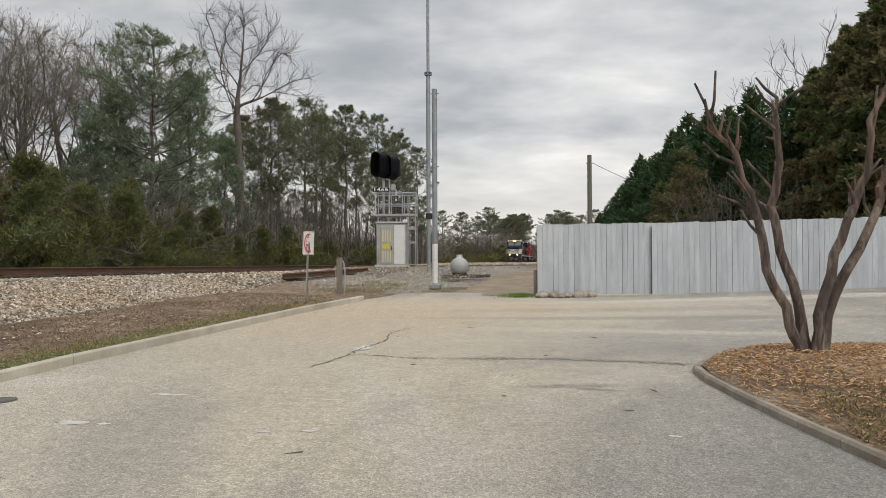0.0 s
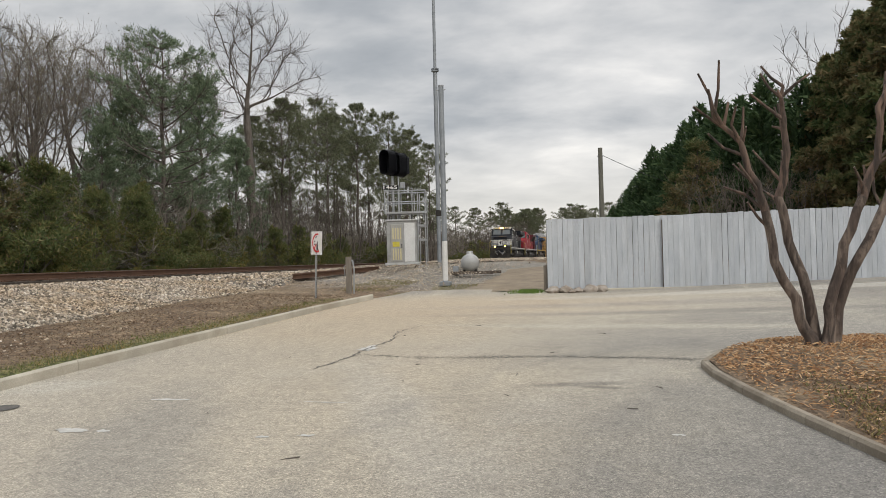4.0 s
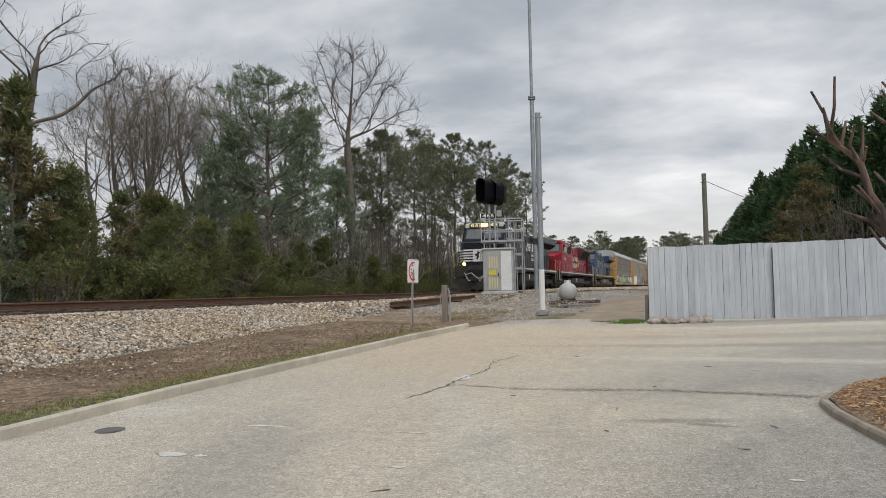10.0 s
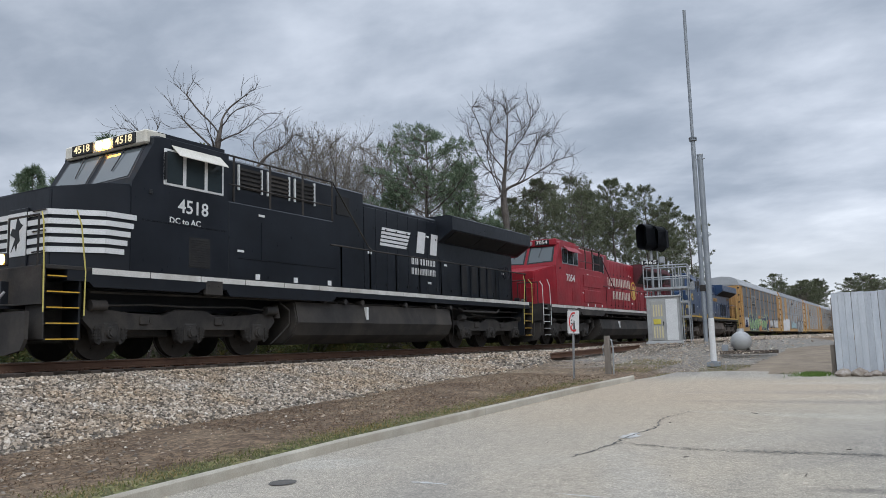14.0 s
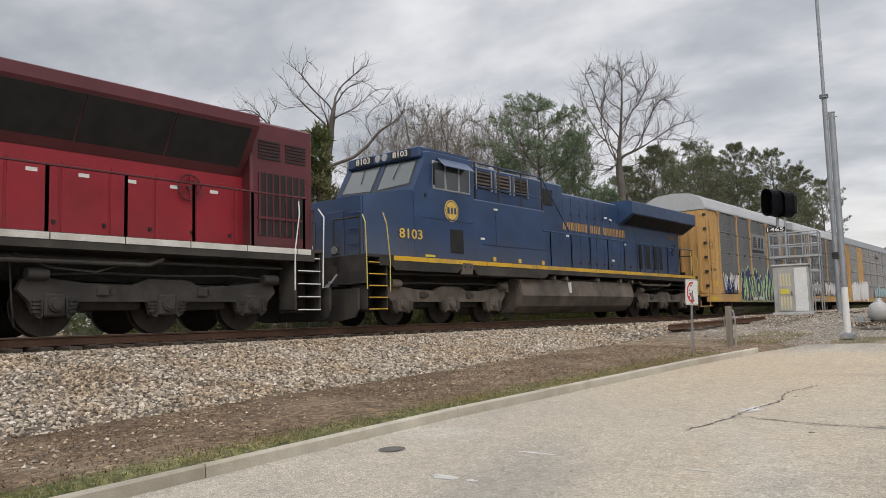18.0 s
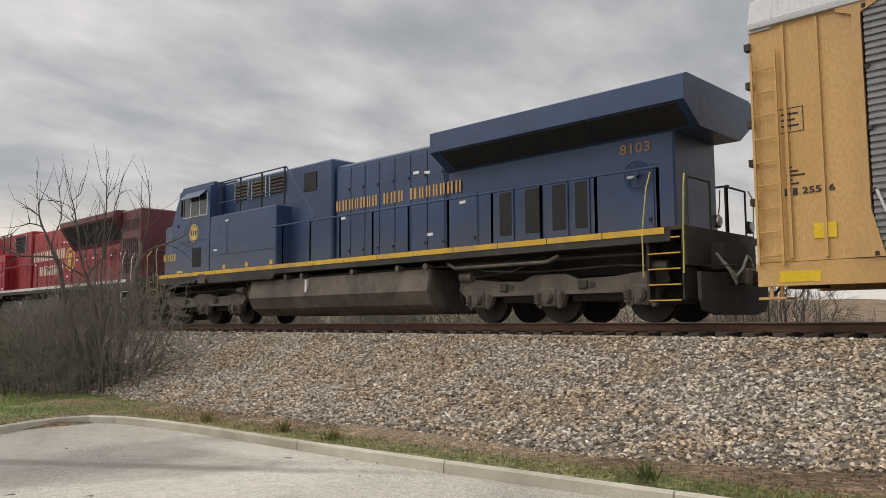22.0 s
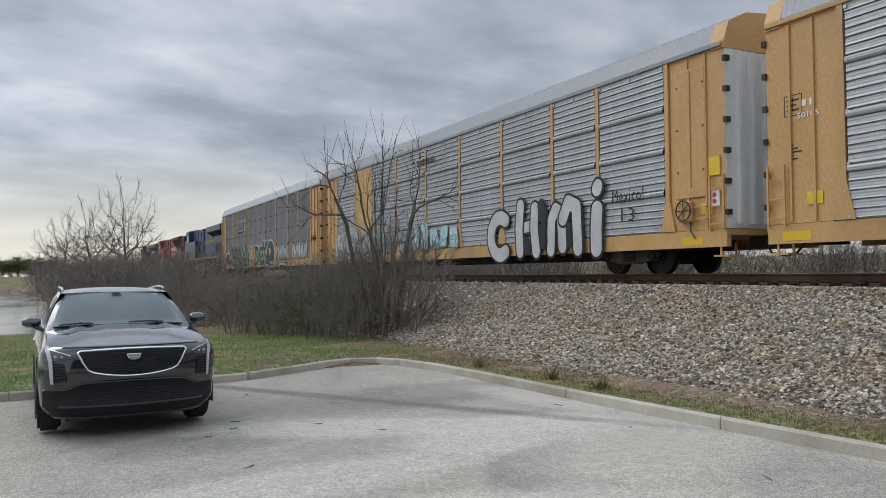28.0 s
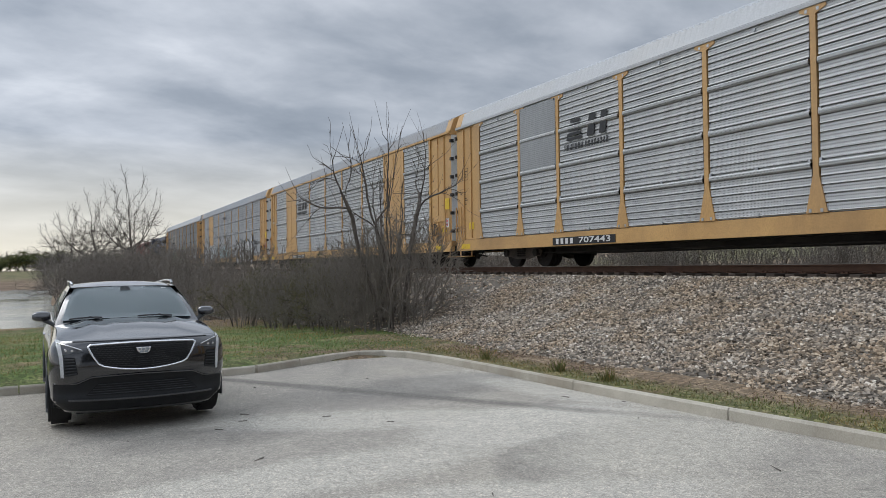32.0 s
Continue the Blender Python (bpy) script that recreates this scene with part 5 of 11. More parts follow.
        while a < c["hood_end"] - 1.0:
            if all(a + 0.9 < va - 0.07 or a > vb + 0.07 for va, vb in c["vents"]):
                dr_ = part("hood_door", bx(min(s * H, s * (H + .022)), max(s * H, s * (H + .022)), a, a + 0.88, 1.85, 3.15, 0.008), body, rear)
                part("latch", bx(min(s * (H + .02), s * (H + .05)), max(s * (H + .02), s * (H + .05)), a + 0.76, a + 0.82, 2.0, 2.07), M["black"], dr_)
                part("label_plate", bx(min(s * (H + .02), s * (H + .028)), max(s * (H + .02), s * (H + .028)), a + 0.3, a + 0.5, 2.9, 2.97), M["white"], dr_)
            a += 0.93
        for a, b in c["vents"]:
            part("vent_door", bx(min(s * H, s * (H + .03)), max(s * H, s * (H + .03)), a - 0.06, b + 0.06, 1.85, 3.12, 0.01), body, rear)
            part("vent_screen", bx(min(s * H, s * (H + .036)), max(s * H, s * (H + .036)), a, b, 2.0, 3.0), M["grille"], rear)
        bm = bmesh.new()
        bmesh.ops.create_circle(bm, segments=20, radius=0.3, cap_ends=False, matrix=Matrix.Translation((s * (H + .09), rad1 - 1.35, 3.0)) @ pose(0, 0, 0, 0, 90, 0))
        bmesh.ops.delete(bm, geom=bm.verts[:], context="VERTS")
        pts = [(s * (H + .09), rad1 - 1.35 + 0.27 * math.cos(t), 2.95 + 0.27 * math.sin(t)) for t in np.linspace(0, 2 * math.pi, 17)]
        for p, q in zip(pts, pts[1:]):
            rod(bm, p, q, 0.018, n=5)
        for k in range(3):
            rod(bm, pts[k * 2], pts[k * 2 + 8], 0.012, n=5)
        rod(bm, (s * H, rad1 - 1.35, 2.95), (s * (H + .1), rad1 - 1.35, 2.95), 0.05, n=8)
        part("brake_wheel", bm, c["wing"], rear)
    bm = bmesh.new()
    box(bm, -1.1, 1.1, rad0 + 0.4, rad0 + 3.0, rz1 - 0.01, rz1 + 0.05, 0.02)
    box(bm, -1.1, 1.1, rad0 + 3.3, rad1 - 0.3, rz1 - 0.01, rz1 + 0.05, 0.02)
    part("fan_deck", bm, c["fan"], wg)
    # walkway rails
    for s in (-1, 1):
        ra, rb = c["rail0"], L - 0.75
        part("handrail", rods([(s * 1.53, ra, 2.93), (s * 1.53, rb, 2.93)], 0.024, 6), c["rail_paint"], e)
        n = int((rb - ra) / 1.42)
        for k in range(n + 1):
            yy = ra + 0.5 + k * (rb - ra - 0.55) / n
            part("rail_post", bx(min(s * 1.5, s * 1.5), max(s * 1.5, s * 1.5), yy - 0.035, yy + 0.035, 1.70, 2.95), c["post"], e)
    # steps, grab rails, pilot plates, couplers and hoses at both ends
    for end, (ya, sg) in enumerate(((0.0, 1), (L, -1))):
        for s in (-1, 1):
            st = part("stepwell", bx(min(s * 0.95, s * 1.0), max(s * 0.95, s * 1.0), min(ya + sg * 0.35, ya + sg * 1.05), max(ya + sg * 0.35, ya + sg * 1.05), 0.35, 1.70), ud, e)
            part("step_side", bx(min(s * 0.95, s * 1.5), max(s * 0.95, s * 1.5), min(ya + sg * 1.03, ya + sg * 1.08), max(ya + sg * 1.03, ya + sg * 1.08), 0.42, 1.70), c["sill"], e)
            part("step_side", bx(min(s * 0.95, s * 1.5), max(s * 0.95, s * 1.5), min(ya + sg * 0.33, ya + sg * 0.36), max(ya + sg * 0.33, ya + sg * 0.36), 0.42, 1.70), ud, e)
            for k in range(5):
                zz = 0.42 + k * 0.29
                tr = part("step", bx(min(s * 1.0, s * 1.53), max(s * 1.0, s * 1.53), min(ya + sg * 0.37, ya + sg * 1.02), max(ya + sg * 0.37, ya + sg * 1.02), zz - 0.03, zz), ud, st)
                part("step_edge", bx(min(s * 1.53, s * 1.55), max(s * 1.53, s * 1.55), min(ya + sg * 0.37, ya + sg * 1.02), max(ya + sg * 0.37, ya + sg * 1.02), zz - 0.018, zz + 0.004), c["step_edge"], st)
            part("grab_rail", rods([(s * 1.42, ya + sg * 0.30, 2.75), (s * 1.56, ya + sg * 0.25, 2.55), (s * 1.56, ya + sg * 0.28, 1.75), (s * 1.55, ya + sg * 0.3, 0.9)], 0.015, 6), c["grab"], e)
            part("grab_rail", rods([(s * 1.5, ya + sg * 0.95, 2.85), (s * 1.58, ya + sg * 1.0, 2.55), (s * 1.56, ya + sg * 1.12, 1.7), (s * 1.55, ya + sg * 1.12, 0.85)], 0.015, 6), c["grab"], e)
            part("hand_rail", rods([(s * 0.35, ya + sg * 0.32, 1.74), (s * 0.35, ya + sg * 0.32, 2.72), (s * 1.3, ya + sg * 0.32, 2.72), (s * 1.3, ya + sg * 0.32, 1.74)], 0.022, 6), c["post"], e)
            part("hose", rods([(s * 0.75, ya + sg * 0.05, 1.30), (s * 0.55, ya - sg * 0.12, 0.95), (s * 0.38, ya - sg * 0.16, 0.72), (s * 0.25, ya - sg * 0.1, 0.85)], 0.026, 6), M["hose"], e)
            bm = bx(min(s * 0.62, s * 0.86), max(s * 0.62, s * 0.86), min(ya - sg * 0.02, ya + sg * 0.06), max(ya - sg * 0.02, ya + sg * 0.06), 1.77, 2.01, 0.02)
            dl = part("ditch_light", bm, M["black"], e)
            bm = bmesh.new()
            rod(bm, (s * 0.74, ya - sg * 0.05, 1.89), (s * 0.74, ya, 1.89), 0.10, n=16)
            part("lens", bm, M["lamp_on"] if (c["lead"] and end == 0) else M["galv"], dl)
        plate = [(-1.51, 0.92), (-1.5, 0.42), (-1.38, 0.22), (-0.9, 0.14), (0.9, 0.14), (1.38, 0.22), (1.5, 0.42), (1.51, 0.92), (0.45, 0.92), (0.4, 0.72), (-0.4, 0.72), (-0.45, 0.92)]
        bm = bmesh.new()
        prism(bm, plate, "y", min(ya + sg * 0.0, ya + sg * 0.07), max(ya + sg * 0.0, ya + sg * 0.07))
        part("pilot_plate", bm, ud, e)
        part("end_plate", bx(-1.54, 1.54, min(ya + sg * 0.24, ya + sg * 0.30), max(ya + sg * 0.24, ya + sg * 0.30), 1.05, 1.74), ud, e)
        bm = bmesh.new()
        box(bm, -0.13, 0.13, min(ya - sg * 0.25, ya + sg * 0.4), max(ya - sg * 0.25, ya + sg * 0.4), 0.74, 1.0, 0.03)
        box(bm, -0.22, 0.16, min(ya - sg * 0.36, ya - sg * 0.18), max(ya - sg * 0.36, ya - sg * 0.18), 0.68, 1.02, 0.05)
        part("coupler", bm, under, e)
        part("cut_lever", rods([(-1.35, ya - sg * 0.04, 1.02), (-0.3, ya - sg * 0.1, 1.08), (0.3, ya - sg * 0.1, 1.08), (1.35, ya - sg * 0.04, 1.02)], 0.012, 5), c["post"], e)
        part("snow_hose", rods([(-0.62, ya - sg * 0.03, 1.18), (-0.2, ya - sg * 0.14, 1.28), (0.1, ya - sg * 0.16, 1.0), (0.35, ya - sg * 0.14, 0.86), (0.6, ya - sg * 0.04, 1.12)], 0.03, 6), M["hose"], e)
    # fuel tank
    t0, t1, tz0, tz1 = c["tank"]
    sect = [(-1.0, tz0), (-1.34, tz0 + 0.22), (-1.51, tz0 + 0.55), (-1.40, tz1), (1.40, tz1), (1.51, tz0 + 0.55), (1.34, tz0 + 0.22), (1.0, tz0)]
    bm = bmesh.new()
    prism(bm, sect, "y", t0, t1)
    bmesh.ops.bevel(bm, geom=[ed for ed in bm.edges if abs(ed.verts[0].co.y - ed.verts[1].co.y) < 1e-4], offset=0.035, segments=2, affect="EDGES")
    tank = part("fuel_tank", bm, under, e)
    for s in (-1, 1):
        part("sight_gauge", bx(min(s * 1.42, s * 1.52), max(s * 1.42, s * 1.52), t0 + 3.0, t0 + 3.08, tz1 - 0.42, tz1 - 0.06), M["white"], tank)
        bm = bmesh.new()
        rod(bm, (s * 1.15, t0 - 0.42, tz1 - 0.42), (s * 1.15, t0 - 0.42, tz1 - 0.1), 0.12, 0.06, n=12)
        part("bell", bm, under, fr, smooth=True)
    WHEELS.extend((w, 0.53) for w in loco_truck(e, c["truck1"], under) + loco_truck(e, c["truck2"], under))
    return e


GE = dict(length=22.15, hood_w=0.9, cab0=2.15, cab1=4.78, box1=8.72, mid=10.8, rad0=15.3, rad1=21.95, hood_end=21.4, nose_y=0.72, nose_z0=3.36, nose_z1=3.60, nose_w=0.98,
          cab_z=4.84, win0=2.92, win1=4.62, win_z0=3.68, win_z1=4.48, box_z0=1.46, box_z1=3.60, panels=False, up_z=4.78, gr0=5.6, gr1=8.7, gr_n=3, gr_z0=4.08, gr_z1=4.64, hood_z=4.54,
          doors=7, rad_low=3.72, rad_side0=4.13, rad_z=4.66, vents=((17.0, 17.35), (17.75, 18.15), (18.5, 18.85), (19.1, 19.4)), rail0=8.55, tank=(7.2, 15.2, 0.24, 1.32), truck1=(1.92, 3.95, 6.02),
          truck2=(16.6, 18.6, 20.8), dark_louvre=True, stripe0=1.25, stripe_len=1.35)
lead = locomotive("locomotive", "black diesel locomotive with white nose stripes and lit headlights", dict(
    GE, body=M["loco_black"], sill=M["loco_black"], stripe=M["stripe_white"], under=M["under_dark"], wing=M["loco_black"], fan=M["under_dark"], brow=M["cream"], shade=M["cream"], win_frame=M["white"],
    rail_paint=M["under_dark"], post=M["under_dark"], grab=M["grab_yellow"], step_edge=M["stripe_yellow"], reflector=M["white"], louvre=M["under_dark"], number="4518", lead=True))
second = locomotive("locomotive", "red diesel locomotive with gold herald and white sill stripe", dict(
    GE, length=23.9, cab0=2.0, cab1=5.0, box1=8.3, mid=10.7, rad0=15.95, rad1=21.85, hood_end=23.6, nose_z0=3.25, nose_z1=3.62, win0=2.75, win1=4.80, win_z0=3.70, win_z1=4.45, box_z0=1.72, box_z1=3.66, panels=True,
    gr0=8.35, gr1=10.5, gr_n=1, gr_z0=3.75, gr_z1=4.62, hood_z=4.60, rad_low=3.35, rad_side0=4.38, rad_z=4.66, vents=(), rail0=8.4, doors=8, tank=(7.85, 16.6, 0.16, 1.2),
    truck1=(2.2, 4.1, 6.1), truck2=(17.7, 19.85, 21.85), dark_louvre=False, body=M["loco_red"], sill=M["under_dark"], stripe=M["stripe_white"], under=M["under_dark"], wing=M["loco_maroon"], fan=M["under_dark"],
    brow=M["loco_red"], shade=M["loco_red"], win_frame=M["galv"], rail_paint=M["loco_maroon"], post=M["under_dark"], grab=M["white"], step_edge=M["white"], reflector=M["white"], louvre=M["grille"], number="7054", lead=False))
third = locomotive("locomotive", "dark blue diesel locomotive with yellow sill stripe and dusty flanks", dict(
    GE, body=M["loco_blue"], sill=M["under_dark"], stripe=M["stripe_yellow"], under=M["under"], wing=M["loco_blue"], fan=M["galv"], brow=M["loco_blue"], shade=M["loco_blue"], win_frame=M["galv"],
    rail_paint=M["loco_blue"], post=M["under_dark"], grab=M["grab_yellow"], step_edge=M["stripe_yellow"], reflector=M["gold"], louvre=M["under"], number="8103", lead=False))
# lettering and emblems; trade names are plain bars
side_text("road_number", "4518", 3.74, 3.26, 0.42, 1.532, M["white"], lead, 0.86)
side_text("slogan", "DC to AC", 3.52, 2.93, 0.19, 1.534, M["white"], lead, 0.85)
for k in range(5):
    zz = 2.08 + k * 0.182
    for s in (-1, 1):
        bm = bmesh.new()
        pts = [(s * 0.34, 0.695), (s * 0.99, 0.695), (s * 1.542, 1.545), (s * 1.542, 2.25 - 0.07 * (4 - k))]
        for (xa, ya), (xb, yb) in zip(pts, pts[1:]):
            nx_, ny_ = (yb - ya) * s, -(xb - xa) * s
            m_ = 0.010 / math.hypot(nx_, ny_)
            nx_, ny_ = nx_ * m_, ny_ * m_
            quad = ((xa, ya, zz), (xb, yb, zz), (xb, yb, zz + 0.108), (xa, ya, zz + 0.108))
            v1 = [bm.verts.new((q[0] - nx_, q[1] - ny_, q[2])) for q in quad]
            v2 = [bm.verts.new((q[0] + nx_, q[1] + ny_, q[2])) for q in quad]
            fs = [bm.faces.new(v1), bm.faces.new(v2)] + [bm.faces.new((v1[q], v1[(q + 1) % 4], v2[(q + 1) % 4], v2[q])) for q in range(4)]
            bmesh.ops.recalc_face_normals(bm, faces=fs)
        part("nose_stripe", bm, M["white"], lead)
part("nose_panel", bx(-0.31, 0.31, 0.67, 0.685, 2.06, 2.92), M["white"], lead)
bm = bmesh.new()
prism(bm, [(-0.16, 2.14), (-0.02, 2.42), (-0.2, 2.5), (-0.12, 2.62), (-0.02, 2.6), (0.04, 2.86), (0.12, 2.72), (0.22, 2.66), (0.09, 2.56), (0.13, 2.36), (0.04, 2.3), (0.02, 2.16), (-0.04, 2.3)], "y", 0.66, 0.669)
part("nose_emblem", bm, M["black"], lead)
for k in range(5):
    bm = bmesh.new()
    prism(bm, [(11.75 + k * 0.03, 3.28 + k * 0.125), (13.25 + k * 0.06, 3.28 + k * 0.125), (13.3 + k * 0.06, 3.365 + k * 0.125), (11.77 + k * 0.03, 3.365 + k * 0.125)], "x", 0.920, 0.932)
    part("emblem_bar", bm, M["white"], lead)
letter_bars("emblem_letter", (1.0, 0.9), 0.928, 13.75, 15.3, 3.22, 3.96, M["white"], lead, 0.12)
letter_bars("name_bar", (.9, 1, .9, .7, 1, .7, .9), 0.928, 13.55, 15.1, 2.82, 3.04, M["white"], lead)
letter_bars("name_bar", (.8, 1, .9, .8, .9, .7, .9, .9), 0.928, 13.55, 15.1, 2.48, 2.70, M["white"], lead)
# the red engine's rear block: a barred grid with small louvres above
blk = part("rear_block", bx(-1.22, 1.22, 21.86, 23.62, 1.745, 4.60, 0.05), M["loco_maroon"], second)
for s in (-1, 1):
    part("grid_backing", bx(*sorted((s * 1.21, s * 1.226)), 22.05, 23.4, 2.05, 3.45), M["grille"], blk)
    for k in range(8):
        part("grid_bar", bx(*sorted((s * 1.22, s * 1.245)), 22.05 + k * 0.185, 22.09 + k * 0.185, 2.05, 3.45), M["loco_maroon"], blk)
    part("grid_bar", bx(*sorted((s * 1.22, s * 1.25)), 22.02, 23.42, 2.42, 2.48), M["loco_maroon"], blk)
    for a in (22.05, 22.8):
        bm = bmesh.new()
        louvres(bm, *sorted((s * 1.215, s * 1.24)), a, a + 0.6, 3.75, 4.2, 6)
        part("louvre_panel", bm, M["grille"], blk)
side_text("road_number", "7054", 3.74, 3.06, 0.46, 1.532, M["white"], second, 1.08)
letter_bars("name_bar", (1.1, .9, 1, .9, 1, .4, .9, 1), 0.928, 10.5, 15.0, 3.13, 3.60, M["cream"], second)
letter_bars("name_bar", (1, .9, 1, .4, .9, .4, 1), 0.928, 11.7, 14.9, 2.40, 2.86, M["cream"], second)
bm = bmesh.new()
rod(bm, (0.920, 15.68, 3.02), (0.932, 15.68, 3.02), 0.56, n=36)
part("herald", bm, M["gold"], second)
bm = bmesh.new()
rod(bm, (0.920, 15.68, 3.02), (0.936, 15.68, 3.02), 0.46, n=36)
part("herald_field", bm, M["loco_red"], second)
bm = bmesh.new()
prism(bm, [(15.42, 3.1), (15.45, 2.75), (15.68, 2.5), (15.91, 2.75), (15.94, 3.1), (15.85, 3.3), (15.55, 3.32)], "x", 0.920, 0.940)
part("herald_shield", bm, M["gold"], second)
side_text("road_number", "8103", 1.98, 2.36, 0.36, 1.532, M["gold"], third, 0.92)
bm = bmesh.new()
rod(bm, (1.52, 3.72, 3.14), (1.536, 3.72, 3.14), 0.31, n=36)
part("emblem_disc", bm, M["gold"], third)
bm = bmesh.new()
rod(bm, (1.52, 3.72, 3.14), (1.539, 3.72, 3.14), 0.275, n=36)
part("emblem_ring", bm, M["loco_blue"], third)
bm = bmesh.new()
rod(bm, (1.52, 3.72, 3.14), (1.542, 3.72, 3.14), 0.25, n=36)
part("emblem_field", bm, M["gold"], third)
letter_bars("emblem_letter", (1, .8, 1), 1.545, 3.50, 3.94, 3.05, 3.23, M["loco_blue"], third)
letter_bars("name_bar", (.95, .95, .9, .7, .95, .7, .9, -.5, .95, .95, .9, -.5, 1.2, .8, .8, .8, .8, .9, .9), 0.928, 10.86, 15.80, 3.20, 3.50, M["gold_warm"], third)
M["gold_faded"] = surf("faded_gold_paint", (0.26, 0.15, 0.06), (0.36, 0.22, 0.09), 5, 50, 0.7, relief=0.0)
side_text("rear_number", "8103", 20.55, 3.5, 0.3, 0.912, M["gold_faded"], third, 0.7)
part("warning_plate", bx(1.465, 1.534, 2.55, 2.95, 1.80, 1.86), M["yellow"], third)

# ---- covered car carriers ----
def perforated(name, a, b, rough=0.45, metal=0.55, holes=0.5, dirt=(0.2, 0.19, 0.18), dirt_amount=0.5):
    """Galvanised side sheet with rows of small round holes and rain streaks."""
    m, nt, p = nodes_of(name)
    n1 = tex(nt, 0.8, 6, 0.6, stretch=(1, 1, 0.35))
    n2 = tex(nt, 18, 4, 0.6, stretch=(1, 1, 0.15))
    col = ramp(nt, n1.outputs[0], [(0.3, a), (0.7, b)])
    col = blend(nt, 1.0, col, ramp(nt, n2.outputs[0], [(0.3, (0.82,) * 3), (0.7, (1.0,) * 3)]), "MULTIPLY")
    n3 = tex(nt, 0.5, 7, 0.7, stretch=(1, 1, 0.25), distortion=0.3)
    col = blend(nt, ramp(nt, n3.outputs[0], [(0.48, (0, 0, 0)), (0.66, (dirt_amount,) * 3)]), col, dirt)
    v = tex(nt, 17.0, stretch=(0.0001, 1.6, 1.0), kind="ShaderNodeTexVoronoi")
    v.inputs["Randomness"].default_value = 0.0
    f = ramp(nt, v.outputs["Distance"], [(0.20, (holes,) * 3), (0.27, (0, 0, 0))])
    col = blend(nt, f, col, (0.03, 0.03, 0.03))
    o = nt.nodes.new("ShaderNodeObjectInfo")
    col = blend(nt, 1.0, col, ramp(nt, o.outputs["Random"], [(0, (0.86,) * 3), (1, (1.0,) * 3)]), "MULTIPLY")
    nt.links.new(col, p.inputs["Base Color"])
    p.inputs["Roughness"].default_value, p.inputs["Metallic"].default_value = rough, metal
    return m


M["tan"] = surf("tan_yellow_paint", (0.54, 0.315, 0.115), (0.66, 0.405, 0.165), 0.8, 30, 0.55, relief=0.06, dirt=(0.33, 0.21, 0.11), dirt_amount=0.55, stretch=(1, 1, 0.4))
M["tan_light"] = surf("tan_sill_paint", (0.55, 0.325, 0.12), (0.67, 0.41, 0.16), 0.8, 30, 0.55, relief=0.06, dirt=(0.28, 0.17, 0.08), dirt_amount=0.6)
M["sheet_dark"] = perforated("dark_weathered_sheet", (0.24, 0.247, 0.258), (0.34, 0.347, 0.358), 0.55, 0.25, 0.35, (0.12, 0.11, 0.105), 0.45)
M["sheet_silver"] = perforated("silver_sheet", (0.46, 0.472, 0.478), (0.62, 0.63, 0.628), 0.5, 0.25, 0.85, (0.42, 0.41, 0.385), 0.4)
M["sheet_grey"] = perforated("grey_silver_sheet", (0.38, 0.395, 0.41), (0.52, 0.535, 0.545), 0.5, 0.25, 0.7, (0.30, 0.30, 0.295), 0.5)
M["sheet_patch"] = perforated("new_grey_sheet", (0.30, 0.31, 0.315), (0.36, 0.37, 0.375), 0.45, 0.45, 0.5, (0.27, 0.26, 0.25), 0.4)
M["roof_white"] = surf("white_roof_sheet", (0.42, 0.435, 0.45), (0.52, 0.535, 0.55), 0.9, 30, 0.55, 0.1, relief=0.05, dirt=(0.42, 0.41, 0.39), dirt_amount=0.4)
M["roof_grey"] = surf("galvanised_roof_sheet", (0.25, 0.265, 0.285), (0.33, 0.345, 0.365), 0.9, 30, 0.55, 0.15, relief=0.05, dirt=(0.30, 0.28, 0.25), dirt_amount=0.4)
M["spray_navy"] = surf("navy_spray_paint", (0.012, 0.022, 0.085), (0.02, 0.035, 0.12), 2, 30, 0.5, relief=0)
M["spray_green"] = surf("pale_green_spray_paint", (0.40, 0.62, 0.22), (0.55, 0.72, 0.40), 1.5, 30, 0.5, relief=0)
M["spray_white"] = surf("white_spray_paint", (0.66, 0.66, 0.66), (0.8, 0.8, 0.8), 1.5, 30, 0.5, relief=0)
M["spray_faded"] = surf("thin_white_spray_paint", (0.47, 0.47, 0.46), (0.68, 0.68, 0.67), 1.2, 30, 0.5, relief=0)
M["spray_orange"] = surf("orange_spray_paint", (0.62, 0.18, 0.04), (0.70, 0.30, 0.08), 0.8, 30, 0.5, relief=0)
M["spray_cyan"] = surf("pale_cyan_spray_paint", (0.36, 0.58, 0.62), (0.52, 0.70, 0.72), 1.5, 30, 0.5, relief=0)
M["caution"] = surf("caution_yellow", (0.72, 0.48, 0.02), (0.80, 0.55, 0.03), 2, 30, 0.45, relief=0)

RACK_L, RACK_W = 27.6, 1.56
BAYS = (2.65, 2.13, 2.88, 2.95, 2.83, 2.95, 2.88, 2.13, 2.65)
BAY0 = 1.75
SHEETS = {}


